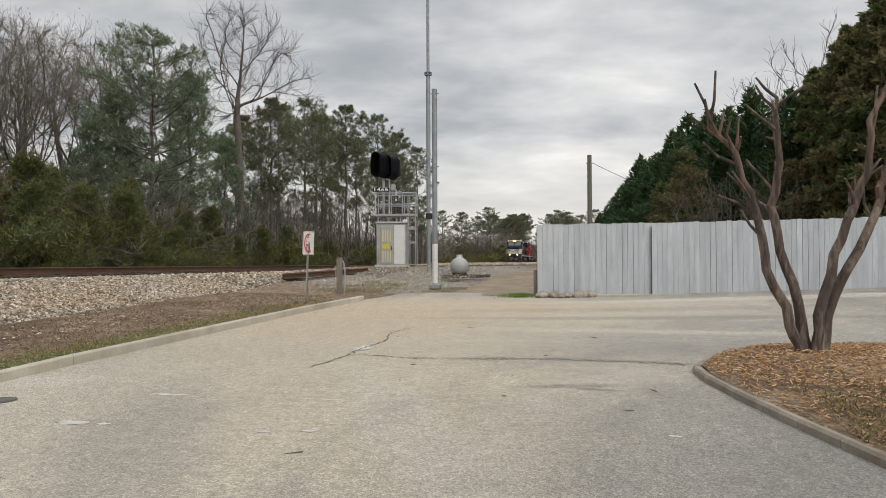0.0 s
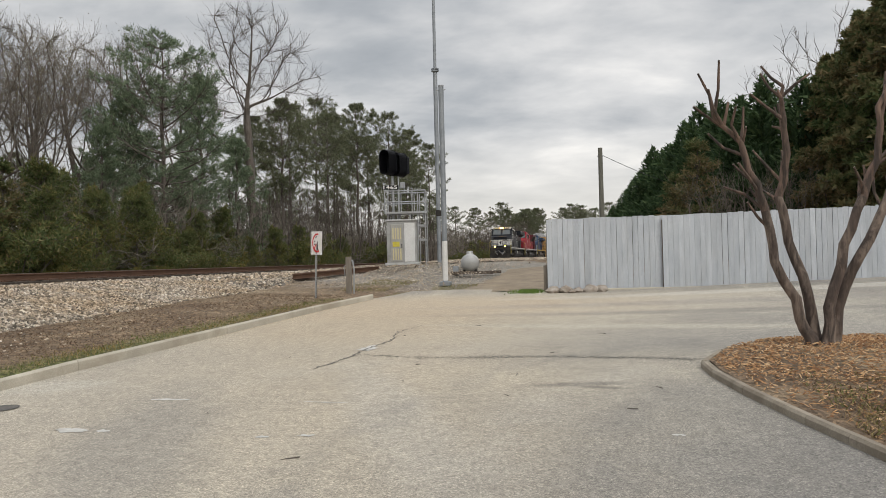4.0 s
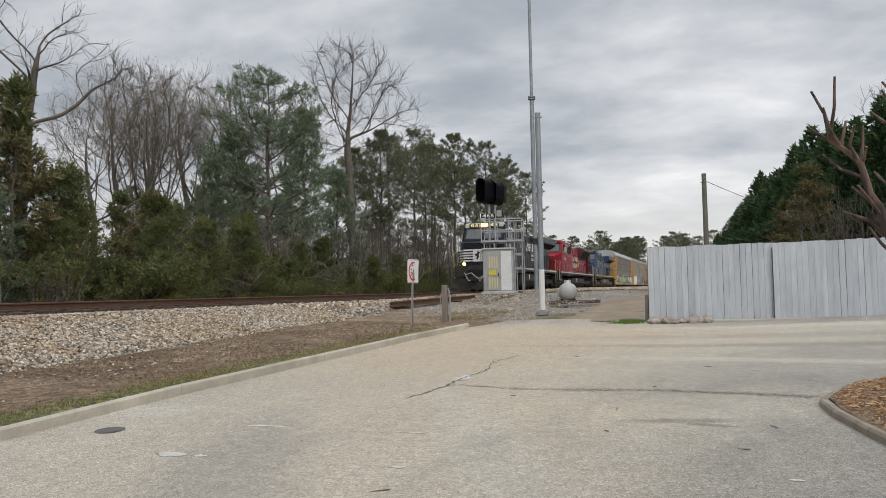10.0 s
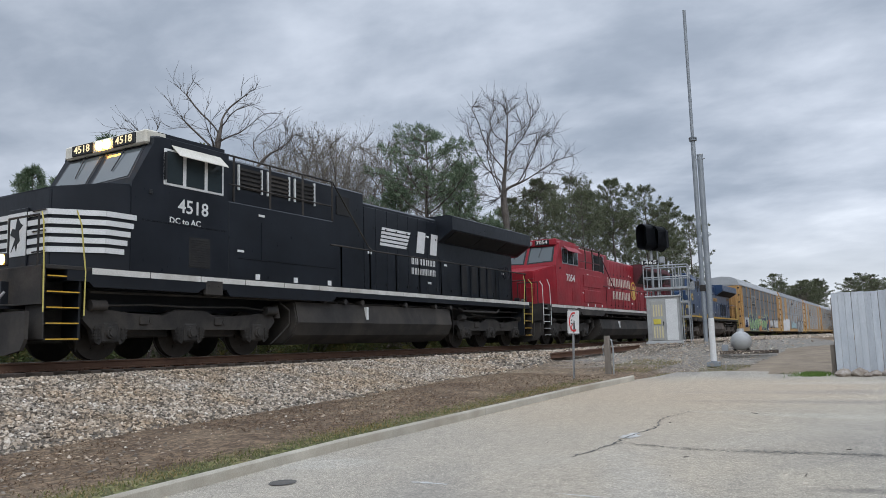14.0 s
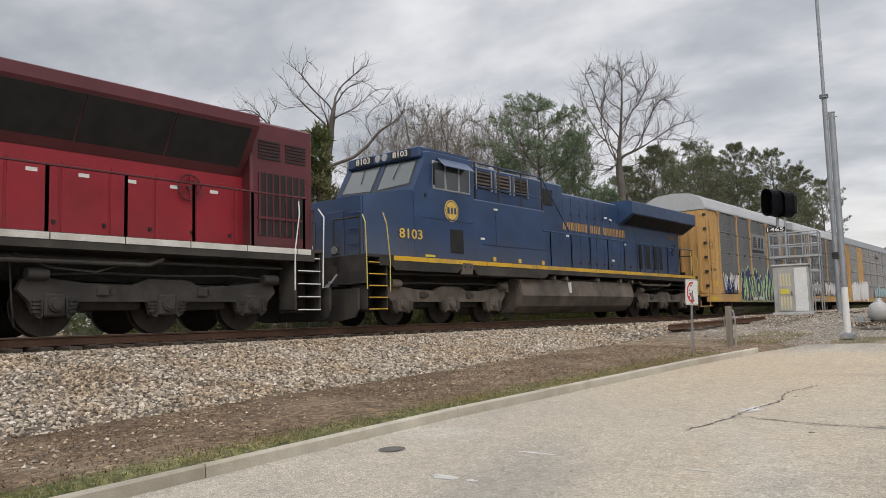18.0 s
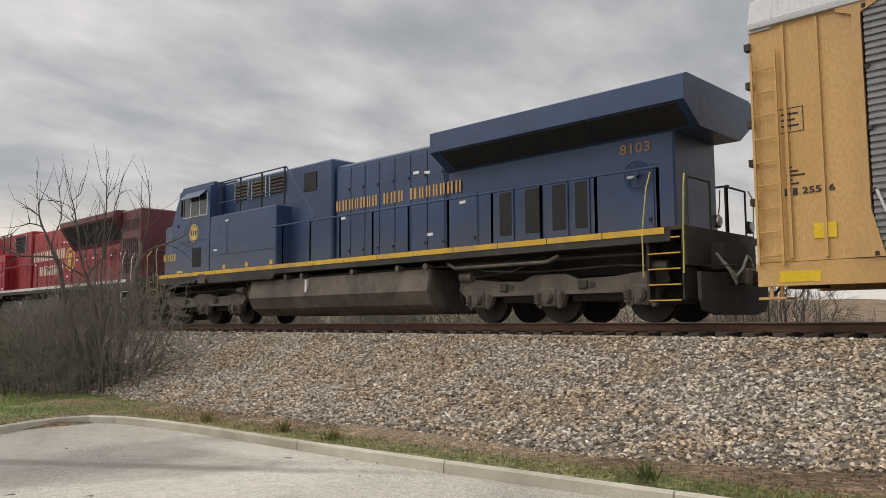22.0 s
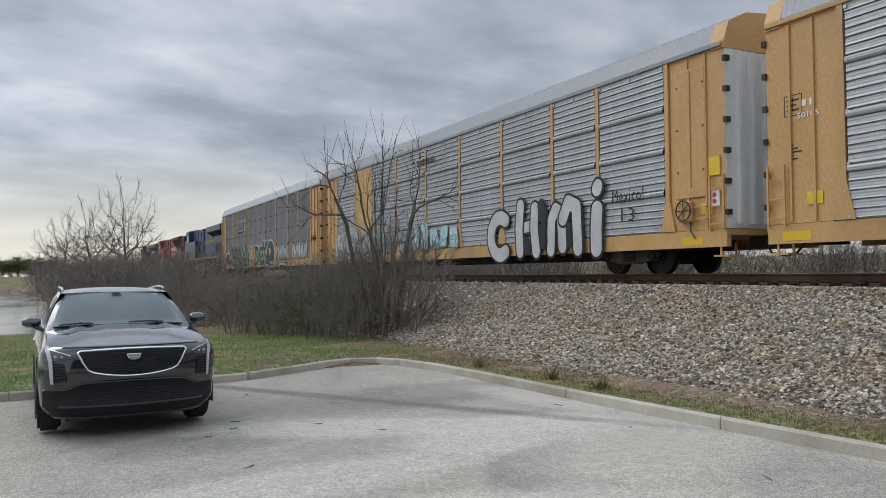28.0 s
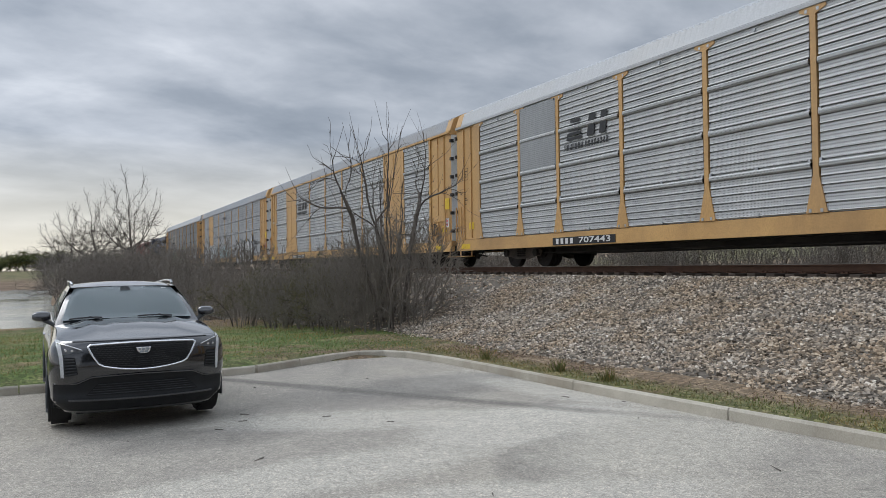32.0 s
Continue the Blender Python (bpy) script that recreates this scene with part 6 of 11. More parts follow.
def side_sheet(width, style):
    """A ridged side sheet of one bay, its face at x = 0, shared by all bays of that width."""
    key = (round(width, 2), style)
    if key in SHEETS:
        return SHEETS[key]
    zs = []
    z0, z1 = 1.0, 5.04
    if style == "fine":
        for q in range(4):
            a, b = z0 + q * 1.01 + 0.03, z0 + (q + 1) * 1.01 - 0.015
            n = 9
            for k in range(n):
                h = (b - a) / n
                zs += [(a + k * h, 0.0), (a + k * h + h * 0.55, 0.0), (a + k * h + h * 0.62, -0.035), (a + k * h + h * 0.93, -0.035)]
            zs += [(b, -0.06), (b + 0.04, -0.06)]
    else:
        # four bands of lapped, perforated sheet with a rounded stiffening bead between them
        for q in range(4):
            a = z0 + q * 1.015
            b = a + (0.86 if q < 3 else 0.99)
            n = 5 if q < 3 else 6
            h = (b - a) / n
            for k in range(n):
                zs += [(a + k * h, -0.05), (a + k * h + 0.024, -0.05), (a + k * h + 0.030, 0.010), (a + k * h + 0.075, 0.0), (a + (k + 1) * h - 0.002, 0.0)]
            if q < 3:
                zs += [(b, -0.03), (b + 0.012, -0.03), (b + 0.018, 0.025), (b + 0.05, 0.052), (b + 0.105, 0.056), (b + 0.140, 0.030), (b + 0.150, -0.02)]
        zs.append((z1, 0.0))
    zs = [q for q in zs if q[0] <= z1]
    V, F = [], []
    for z, x in zs:
        V += [(x, 0.0, z), (x, width, z)]
    for k in range(len(zs) - 1):
        F.append((2 * k, 2 * k + 1, 2 * k + 3, 2 * k + 2))
    me = bpy.data.meshes.new("side_sheet")
    me.from_pydata(V, [], F)
    SHEETS[key] = me
    return me


def rack_truck(e, y):
    for s in (-1, 1):
        x0, x1 = sorted((s * 1.0, s * 1.12))
        prof_t = [(y - 1.05, 0.52), (y - 0.9, 0.66), (y - 0.4, 0.80), (y + 0.4, 0.80), (y + 0.9, 0.66), (y + 1.05, 0.52), (y + 0.95, 0.34), (y + 0.7, 0.34), (y + 0.35, 0.26), (y - 0.35, 0.26), (y - 0.7, 0.34), (y - 0.95, 0.34)]
        bm = bmesh.new()
        prism(bm, prof_t, "x", x0, x1)
        sf = part("side_frame", bm, M["under"], e)
        for k in (-0.14, 0.02, 0.18):
            bm = bmesh.new()
            for j in range(4):
                rod(bm, (s * 1.14, y + k, 0.34 + j * 0.075), (s * 1.14, y + k, 0.38 + j * 0.075), 0.075, n=8)
            part("coil_spring", bm, M["under_dark"], sf)
        for k in (-0.89, 0.89):
            bm = bmesh.new()
            rod(bm, (s * 1.05, y + k, 0.46), (s * 1.2, y + k, 0.46), 0.12, n=12)
            part("axle_bearing", bm, M["under_dark"], sf)
    part("bolster", bx(-1.0, 1.0, y - 0.3, y + 0.3, 0.4, 0.75, 0.03), M["under_dark"], e)
    return [wheelset(e, y + k, 0.46, 0.46) for k in (-0.89, 0.89)]


def autorack(label, style, sheet, roof, patches=(), tee=True, chord=""):
    e = tagged(empty("car_carrier"), label, "rail car", "car carriers of the train")
    W, L = RACK_W, RACK_L
    bm = bmesh.new()
    box(bm, -W, W, 0.0, L, 0.86, 0.99)
    for s in (-1, 1):
        part("side_sill", bx(min(s * (W - 0.14), s * W), max(s * (W - 0.14), s * W), 0.02, L - 0.02, 0.60, 0.86), M["tan_light"], e)
    part("deck", bm, M["tan_light"], e)
    bm = bmesh.new()
    box(bm, -1.1, 1.1, 2.2, L - 2.2, 0.58, 0.88)
    box(bm, -0.7, 0.7, 3.5, L - 3.5, 0.40, 0.60)
    part("centre_beam", bm, M["under_dark"], e)
    for s in (-1, 1):
        part("brake_pipe", rods([(s * 0.9, 2.8, 0.5), (s * 0.95, 6.0, 0.42), (s * 0.95, 20.0, 0.42), (s * 0.9, 24.8, 0.5)], 0.025, 5), M["under_dark"], e)
    # added dark inner core, no part of the car, so that light does not leak through
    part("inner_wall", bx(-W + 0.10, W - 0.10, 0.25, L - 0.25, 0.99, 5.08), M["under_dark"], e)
    # posts with flared feet, side sheets
    for s in (-1, 1):
        y = BAY0
        edges = [y]
        for w in BAYS:
            y += w
            edges.append(y)
        for k, yy in enumerate(edges):
            wide = 0.13
            prof_p = [(yy - wide / 2, 5.05), (yy - wide / 2, 1.75), (yy - 0.24, 1.0), (yy + 0.24, 1.0), (yy + wide / 2, 1.75), (yy + wide / 2, 5.05)]
            if tee:
                prof_p = [(yy - 0.30, 5.05), (yy - 0.30, 4.98), (yy - wide / 2, 4.88)] + prof_p[1:5] + [(yy + wide / 2, 4.88), (yy + 0.30, 4.98), (yy + 0.30, 5.05)]
            bm = bmesh.new()
            prism(bm, prof_p, "x", *sorted((s * (W - 0.06), s * (W + 0.024))))
            part("post", bm, M["tan"], e)
        for k, w in enumerate(BAYS):
            kind = dict(patches).get(k, sheet)
            if kind == "tan":
                bm = bx(*sorted((s * (W - 0.05), s * (W + 0.01))), edges[k] + 0.08, edges[k + 1] - 0.08, 1.0, 5.04)
                pn = part("panel", bm, M["tan"], e)
                part("panel_seam", bx(*sorted((s * W, s * (W + 0.022))), edges[k] + w * 0.5, edges[k] + w * 0.5 + 0.03, 1.05, 5.0), M["tan"], pn)
                bm = bmesh.new()
                for zz in (1.35, 1.55, 1.95, 3.1, 3.9, 4.75):
                    for q in (0.10, 0.22, 0.46, 0.56, 0.76, 0.90):
                        rod(bm, (s * W, edges[k] + w * q, zz), (s * (W + 0.022), edges[k] + w * q, zz), 0.022, n=6)
                tagged(part("bolt", bm, M["under_dark"], pn), kind="stuff")
                continue
            me = side_sheet(w - 0.20, style)
            ob = new("side_sheet", me if not len(me.materials) else me)
            if not len(me.materials):
                me.materials.append(M[kind] if isinstance(kind, str) and kind in M else M["sheet_silver"])
            ob.parent = e
            ob.matrix_basis = pose(s * W, edges[k] + (0.10 if s > 0 else w - 0.10), 0, 0, 0, 0 if s > 0 else 180)
            ob.material_slots[0].link = "OBJECT"
            ob.material_slots[0].material = M[kind]
            # bolt clips
            if s > 0:
                bm = bmesh.new()
                for q in range(5):
                    zz = 1.05 + q * 0.98
                    for yq in (edges[k] + 0.12, edges[k] + w * 0.5, edges[k] + w - 0.14):
                        box(bm, W - 0.02, W + 0.03, yq - 0.03, yq + 0.03, zz - 0.035, zz + 0.035)
                tagged(part("clip", bm, M["under_dark"] if style == "fine" else M["galv"], e), kind="stuff")
        # end bays: plain tan plates, ladder and rails
        for a, b, tail in ((0.03, BAY0 - 0.08, 0), (edges[-1] + 0.08, L - 0.03, 1)):
            pl = part("end_plate", bx(*sorted((s * (W - 0.10), s * (W - 0.03))), a, b, 1.0, 5.05), M["tan"], e)
            for q in (0.33, 0.66):
                part("plate_rib", bx(*sorted((s * (W - 0.04), s * (W + 0.01))), a + (b - a) * q, a + (b - a) * q + 0.05, 1.05, 5.0), M["tan"], pl)
            la = b - 0.42 if tail else a + 0.04
            top = 4.6 if style == "fine" else 2.2
            for q in (la, la + 0.40):
                part("ladder_rail", bx(*sorted((s * (W + 0.02), s * (W + 0.06))), q - 0.02, q + 0.02, 0.95, top), M["tan"], pl)
            zz = 1.1
            while zz < top:
                part("rung", rods([(s * (W + 0.05), la, zz), (s * (W + 0.05), la + 0.40, zz)], 0.014, 5), M["tan_light"], pl)
                zz += 0.40
            part("caution_plate", bx(*sorted((s * (W - 0.02), s * (W - 0.012))), (a + b) / 2 + 0.1, (a + b) / 2 + 0.45, 1.35, 1.6), M["caution"], pl)
            ya, za = (a + b) / 2 - 0.40, 3.15
            bm = bmesh.new()
            for p0, p1, q0, q1 in ((0, 0.42, 0, 0.012), (0, 0.42, 0.408, 0.42), (0, 0.012, 0, 0.42), (0.408, 0.42, 0, 0.42), (0.06, 0.34, 0.30, 0.33), (0.06, 0.28, 0.20, 0.23), (0.06, 0.34, 0.10, 0.13), (0.20, 0.21, 0.05, 0.37)):
                box(bm, *sorted((s * (W - 0.031), s * (W - 0.024))), ya + p0, ya + p1, za + q0, za + q1)
            part("stencil_frame", bm, M["under_dark"], pl)
            bm = bmesh.new()
            for q in range(5):
                box(bm, *sorted((s * (W - 0.031), s * (W - 0.025))), ya + 0.1, ya + 0.2 + 0.1 * (q % 3), 2.55 - q * 0.07, 2.58 - q * 0.07)
            part("stencil_line", bm, M["under_dark"], pl)
            part("sill_patch", bx(*sorted((s * W, s * (W + 0.006))), a + 0.35, a + 1.0, 0.66, 0.84), M["caution"], e)
    # roof: ribbed sheet with sloped shoulders
    for s in (-1, 1):
        part("top_chord", bx(*sorted((s * (W - 0.05), s * (W + 0.045))), 0.05, L - 0.05, 5.045, 5.135, 0.01), M[chord or roof], e)
    n = int(L / 0.19)
    ring = [(-W + 0.02, 5.10), (-W + 0.01, 5.17), (-1.40, 5.58), (-0.85, 5.84), (0, 5.92), (0.85, 5.84), (1.40, 5.58), (W - 0.01, 5.17), (W - 0.02, 5.10)]
    V, F = [], []
    rows = []
    for k in range(n + 1):
        y = 0.35 + (L - 0.7) * k / n
        for d, h in ((0.0, 0.0), (0.05, 0.0), (0.065, 0.035), (0.120, 0.035)):
            rows.append((y + d, h))
    for y, h in rows:
        for j, (x, z) in enumerate(ring):
            V.append((x, min(y, L), z + (h if 1 < j < 7 else 0)))
    q = len(ring)
    for k in range(len(rows) - 1):
        for j in range(q - 1):
            F.append((k * q + j, k * q + j + 1, (k + 1) * q + j + 1, (k + 1) * q + j))
    mesh_ob("roof", V, F, M[roof], e)
    # end doors and roof hoods
    for y0, y1, d in ((0.0, 0.42, -1), (L - 0.42, L, 1)):
        bm = bmesh.new()
        prism(bm, [(-W, 5.0), (-W, 5.17), (-1.40, 5.61), (-0.85, 5.87), (0, 5.95), (0.85, 5.87), (1.40, 5.61), (W, 5.17), (W, 5.0)], "y", y0 + 0.02, y1)
        part("end_hood", bm, M["roof_white"] if roof == "roof_white" and style == "fine" else M["tan"], e)
        yy = y0 if d < 0 else y1
        for s in (-1, 1):
            dr = part("end_door", bx(*sorted((s * 0.02, s * (W - 0.04))), yy - 0.07 if d > 0 else yy + 0.02, yy - 0.02 if d > 0 else yy + 0.07, 1.0, 5.05, 0.01), M["tan"] if style == "fine" else M["white"], e)
            for xx in (0.35, 0.8, 1.2):
                part("door_rib", bx(s * xx - 0.04, s * xx + 0.04, yy - 0.10 if d < 0 else yy - 0.02, yy + 0.02 if d < 0 else yy + 0.10, 1.1, 4.95), M["white"] if style != "fine" else M["tan"], dr)
            for k in range(6):
                part("hinge", bx(*sorted((s * (W - 0.12), s * (W + 0.02))), yy - 0.05, yy + 0.05, 1.3 + k * 0.68, 1.42 + k * 0.68), M["under_dark"], dr)
        bm = bmesh.new()
        box(bm, -0.14, 0.14, min(yy, yy + d * 0.62), max(yy, yy + d * 0.62), 0.72, 0.95, 0.03)
        box(bm, -0.2, 0.2, min(yy - d * 0.6, yy), max(yy - d * 0.6, yy), 0.6, 0.86)
        part("coupler", bm, M["under_dark"], e)
        part("air_hose", rods([(0.35, yy, 0.7), (0.42, yy + d * 0.2, 0.45), (0.3, yy + d * 0.5, 0.4)], 0.025, 6), M["rubber"], e)
        part("crossover_step", bx(W - 0.5, W - 0.05, min(yy, yy - d * 0.45), max(yy, yy - d * 0.45), 0.38, 0.42), M["tan_light"], e)
        for q2 in (W - 0.5, W - 0.05):
            part("step_hanger", bx(q2 - 0.015, q2 + 0.015, min(yy - d * 0.2, yy - d * 0.25), max(yy - d * 0.2, yy - d * 0.25), 0.4, 0.7), M["tan_light"], e)
    WHEELS.extend((w, 0.46) for w in rack_truck(e, 3.75) + rack_truck(e, L - 3.75))
    return e


def spray(name, body, y, z, size, width, mat, parent, grow=0.0, x=0.035, tilt=0.0):
    """Sprayed letters with rounded fat strokes, over the ridges."""
    cu = bpy.data.curves.new("text", "FONT")
    cu.body, cu.size, cu.extrude, cu.align_x, cu.align_y, cu.resolution_u = body, size, 0.004, "CENTER", "CENTER", 2
    cu.offset, cu.space_character = grow, 1.12
    cu.shear = tilt
    t = bpy.data.objects.new("text", cu)
    scene.collection.objects.link(t)
    bpy.context.view_layer.update()
    me = bpy.data.meshes.new_from_object(t.evaluated_get(bpy.context.evaluated_depsgraph_get()))
    bpy.data.objects.remove(t)
    xs = [v.co.x for v in me.vertices]
    s, c0 = width / (max(xs) - min(xs)), (max(xs) + min(xs)) / 2
    for v in me.vertices:
        v.co.x = (v.co.x - c0) * s
    me.materials.clear()
    me.materials.append(mat)
    ob = new(name, me)
    ob.parent = parent
    ob.matrix_basis = Matrix.Translation((RACK_W + x, y, z)) @ pose(0, 0, 0, 90, 0, 90)
    return ob


def wild_letters(parent, y0, y1, z0, z1, n, face, rim, seed, hole=None):
    """Sprayed figures that nobody can read: fat slanted shapes with a rim."""
    rng = random.Random(seed)
    w = (y1 - y0) / n
    for k in range(n):
        a, b = y0 + k * w, y0 + (k + 1) * w * 1.0
        b = a + w * rng.uniform(0.86, 1.06)
        lean = rng.uniform(-0.18, 0.22) * w
        za, zb = z0 + rng.uniform(0, 0.14), z1 - rng.uniform(0, 0.5)
        shape = []
        for t in np.linspace(0, 2 * math.pi, 22)[:-1]:
            r = 1 - 0.12 * math.cos(4 * t) + rng.uniform(-0.07, 0.07)
            u = (a + b) / 2 + math.cos(t) * (b - a) / 2 * r + lean * math.sin(t)
            v = (za + zb) / 2 + math.sin(t) * (zb - za) / 2 * r
            shape.append((u, v))
        for mat, f, x, nm in ((rim, 1.0, 0.062 + 0.004 * (k % 2), "sprayed_rim"), (face, 0.88, 0.071 + 0.004 * (k % 2), "sprayed_figure")):
            cu, cv = sum(p[0] for p in shape) / len(shape), sum(p[1] for p in shape) / len(shape)
            bm = bmesh.new()
            prism(bm, [(cu + (p[0] - cu) * f, cv + (p[1] - cv) * f) for p in shape], "x", RACK_W + x, RACK_W + x + 0.005)
            part(nm, bm, mat, parent)
        if hole:
            bm = bmesh.new()
            cu, cv = sum(p[0] for p in shape) / len(shape), sum(p[1] for p in shape) / len(shape)
            prism(bm, [(cu + (p[0] - cu) * 0.14 + lean * 0.4, cv - 0.25 + (p[1] - cv) * 0.30) for p in shape], "x", RACK_W + 0.082, RACK_W + 0.086)
            part("sprayed_gap", bm, hole, parent)


racks = [autorack("tan car carrier with dark weathered sides and sprayed letters", "fine", "sheet_dark", "roof_white"),
         autorack("tan car carrier with silver perforated sides and white sprayed figures", "wide", "sheet_grey", "roof_grey", ((1, "tan"),), False),
         autorack("tan car carrier with silver sides and two plain tan bays", "wide", "sheet_silver", "roof_grey", ((1, "tan"), (7, "tan")), False, "tan"),
         autorack("tan car carrier with bright silver sides and a grey patch", "wide", "sheet_silver", "roof_white", ()),
         autorack("tan car carrier with silver perforated sides", "wide", "sheet_silver", "roof_grey", ((4, "sheet_patch"),)),
         autorack("tan car carrier with silver perforated sides", "wide", "sheet_silver", "roof_white", ())]


def trade_mark(parent, y, z, k, mat):
    """A striped emblem with a line of plain bars below it."""
    for j in range(5):
        bm = bmesh.new()
        prism(bm, [(y + 0.05 * j * k, z + 0.13 * j * k), (y + (0.75 - 0.02 * j) * k, z + 0.13 * j * k), (y + (0.78 - 0.02 * j) * k, z + (0.13 * j + 0.085) * k), (y + (0.05 * j + 0.03) * k, z + (0.13 * j + 0.085) * k)], "x", RACK_W + 0.03, RACK_W + 0.036)
        part("emblem_bar", bm, mat, parent)
    letter_bars("emblem_letter", (1.0, 0.9), RACK_W + 0.03, y + 0.95 * k, y + 1.95 * k, z, z + 0.62 * k, mat, parent, 0.1)
    letter_bars("name_bar", (.8,) * 7 + (-.4,) + (.8,) * 8, RACK_W + 0.03, y - 0.1, y + 2.0 * k, z - 0.3 * k, z - 0.12 * k, mat, parent)


r1, r2, r3, r4, r5, r6 = racks
# first carrier: two large pieces and smaller tags
part("emblem_ground", bx(RACK_W + 0.012, RACK_W + 0.022, 6.7, 9.2, 3.2, 4.3), M["sheet_patch"], r1)
trade_mark(r1, 6.8, 3.55, 0.95, M["black"])
def daub(parent, outline, mat, x, name="sprayed_patch"):
    bm = bmesh.new()
    prism(bm, outline, "x", RACK_W + x, RACK_W + x + 0.004)
    return part(name, bm, mat, parent)


def grown(outline, k):
    cu, cv = sum(p[0] for p in outline) / len(outline), sum(p[1] for p in outline) / len(outline)
    w, h = max(p[0] for p in outline) - min(p[0] for p in outline), max(p[1] for p in outline) - min(p[1] for p in outline)
    return [(cu + (p[0] - cu) * (1 + 2 * k / w), cv + (p[1] - cv) * (1 + 2 * k / h)) for p in outline]


# orange ground coat in patches behind the pieces
for q in ([(10.1, 0.62), (12.4, 0.62), (12.4, 1.5), (11.8, 2.2), (10.6, 2.3), (10.1, 1.4)], [(12.43, 0.62), (14.5, 0.62), (14.3, 1.9), (13.0, 2.25), (12.43, 1.7)], [(14.6, 0.8), (15.6, 0.8), (15.9, 2.2), (15.3, 2.35)], [(17.2, 0.9), (18.6, 0.9), (18.5, 1.9), (17.3, 2.1)]):
    daub(r1, q, M["spray_orange"], 0.018, "sprayed_haze")
# a tall spiky word that nobody can read, in leaning strokes
wr = random.Random(5)
for k in range(13):
    a = 4.55 + k * 0.47
    ht, ln, w = 1.98 + wr.uniform(-0.3, 0.3), wr.uniform(-0.28, 0.34), wr.uniform(0.26, 0.44)
    lo = 0.66 + wr.uniform(0, 0.12)
    st_ = [(a, lo), (a + w * 0.8, 0.64), (a + w * 0.9, 1.1), (a + w * 1.25, 1.25), (a + w * 0.95, 1.42), (a + w + ln, ht), (a + w * 0.4 + ln, ht + 0.22), (a + ln - 0.06, ht - 0.08), (a + 0.08 * w, 1.3)]
    daub(r1, grown(st_, 0.075), M["spray_green"], 0.018 + 0.0002 * k, "sprayed_rim")
    daub(r1, grown(st_, 0.03), M["spray_white"], 0.0235 + 0.0002 * k, "sprayed_line")
    daub(r1, grown(st_, 0.012), M["spray_navy"], 0.029 + 0.0002 * k, "sprayed_stroke")
    if k % 2:
        daub(r1, [(a + w * 0.35, 0.95), (a + w * 0.5, 0.95), (a + w * 0.62 + ln * 0.6, 1.55), (a + w * 0.5 + ln * 0.6, 1.58)], M["spray_green"], 0.038, "sprayed_gap")
daub(r1, [(7.35 + 0.46 * math.cos(t), 1.38 + 0.55 * math.sin(t)) for t in np.linspace(0, 6.28, 19)[:-1]], M["spray_white"], 0.041, "sprayed_line")
daub(r1, [(7.35 + 0.43 * math.cos(t), 1.38 + 0.52 * math.sin(t)) for t in np.linspace(0, 6.28, 19)[:-1]], M["spray_navy"], 0.0455, "sprayed_stroke")
daub(r1, [(7.35 + 0.15 * math.cos(t), 1.38 + 0.24 * math.sin(t)) for t in np.linspace(0, 6.28, 13)[:-1]], M["spray_green"], 0.050, "sprayed_gap")
for body_, y_ in (("D", 10.95), ("C", 11.6)):
    spray("sprayed_letter", body_, y_, 1.5, 1.05, 0.72, M["spray_navy"], r1, 0.10, 0.042)
    spray("sprayed_letter", body_, y_, 1.5, 1.0, 0.66, M["spray_green"], r1, 0.055, 0.050)
for body_, y_, z_, size_, w_ in (("D", 13.05, 1.36, 1.75, 1.35), ("E", 14.25, 1.32, 1.65, 1.15), ("K", 15.45, 1.50, 2.05, 1.45)):
    spray("sprayed_letter", body_, y_, z_, size_ * 1.04, w_ * 1.1, M["spray_green"], r1, 0.15, 0.024)
    spray("sprayed_letter", body_, y_, z_, size_ * 1.01, w_ * 1.03, M["spray_white"], r1, 0.115, 0.029)
    spray("sprayed_letter", body_, y_, z_, size_, w_, M["spray_navy"], r1, 0.10, 0.034)
dome = [(16.85 + 0.92 * math.cos(t), max(0.62, 1.38 + 0.98 * math.sin(t))) for t in np.linspace(0, 6.28, 33)[:-1]]
daub(r1, grown(dome, 0.09), M["spray_green"], 0.026, "sprayed_letter")
daub(r1, grown(dome, 0.03), M["spray_white"], 0.031, "sprayed_letter")
daub(r1, dome, M["spray_navy"], 0.038, "sprayed_letter")
daub(r1, [(16.62 + 0.25 * math.cos(t), 1.62 + 0.25 * math.sin(t)) for t in np.linspace(0, 6.28, 19)[:-1]], M["spray_green"], 0.044, "sprayed_gap")
daub(r1, [(16.64 + 0.15 * math.cos(t), 1.6 + 0.15 * math.sin(t)) for t in np.linspace(0, 6.28, 15)[:-1]], M["spray_orange"], 0.049, "sprayed_gap")
spray("sprayed_word", "DEKO 21", 17.2, 0.85, 0.26, 0.95, M["spray_white"], r1, 0.0, 0.046)
letter_bars("mark_bar", (.9, .9, .9, .9), RACK_W + 0.055, 6.35, 7.0, 0.70, 0.86, M["white"], r1)
side_text("car_number", "159377", 7.75, 0.78, 0.22, RACK_W + 0.055, M["white"], r1, 1.1)
part("logo_plate", bx(RACK_W, RACK_W + 0.012, 19.1, 20.7, 0.63, 0.85), M["black"], r1)
letter_bars("mark_bar", (1, 1, 1), RACK_W + 0.014, 19.25, 20.55, 0.66, 0.82, M["white"], r1)


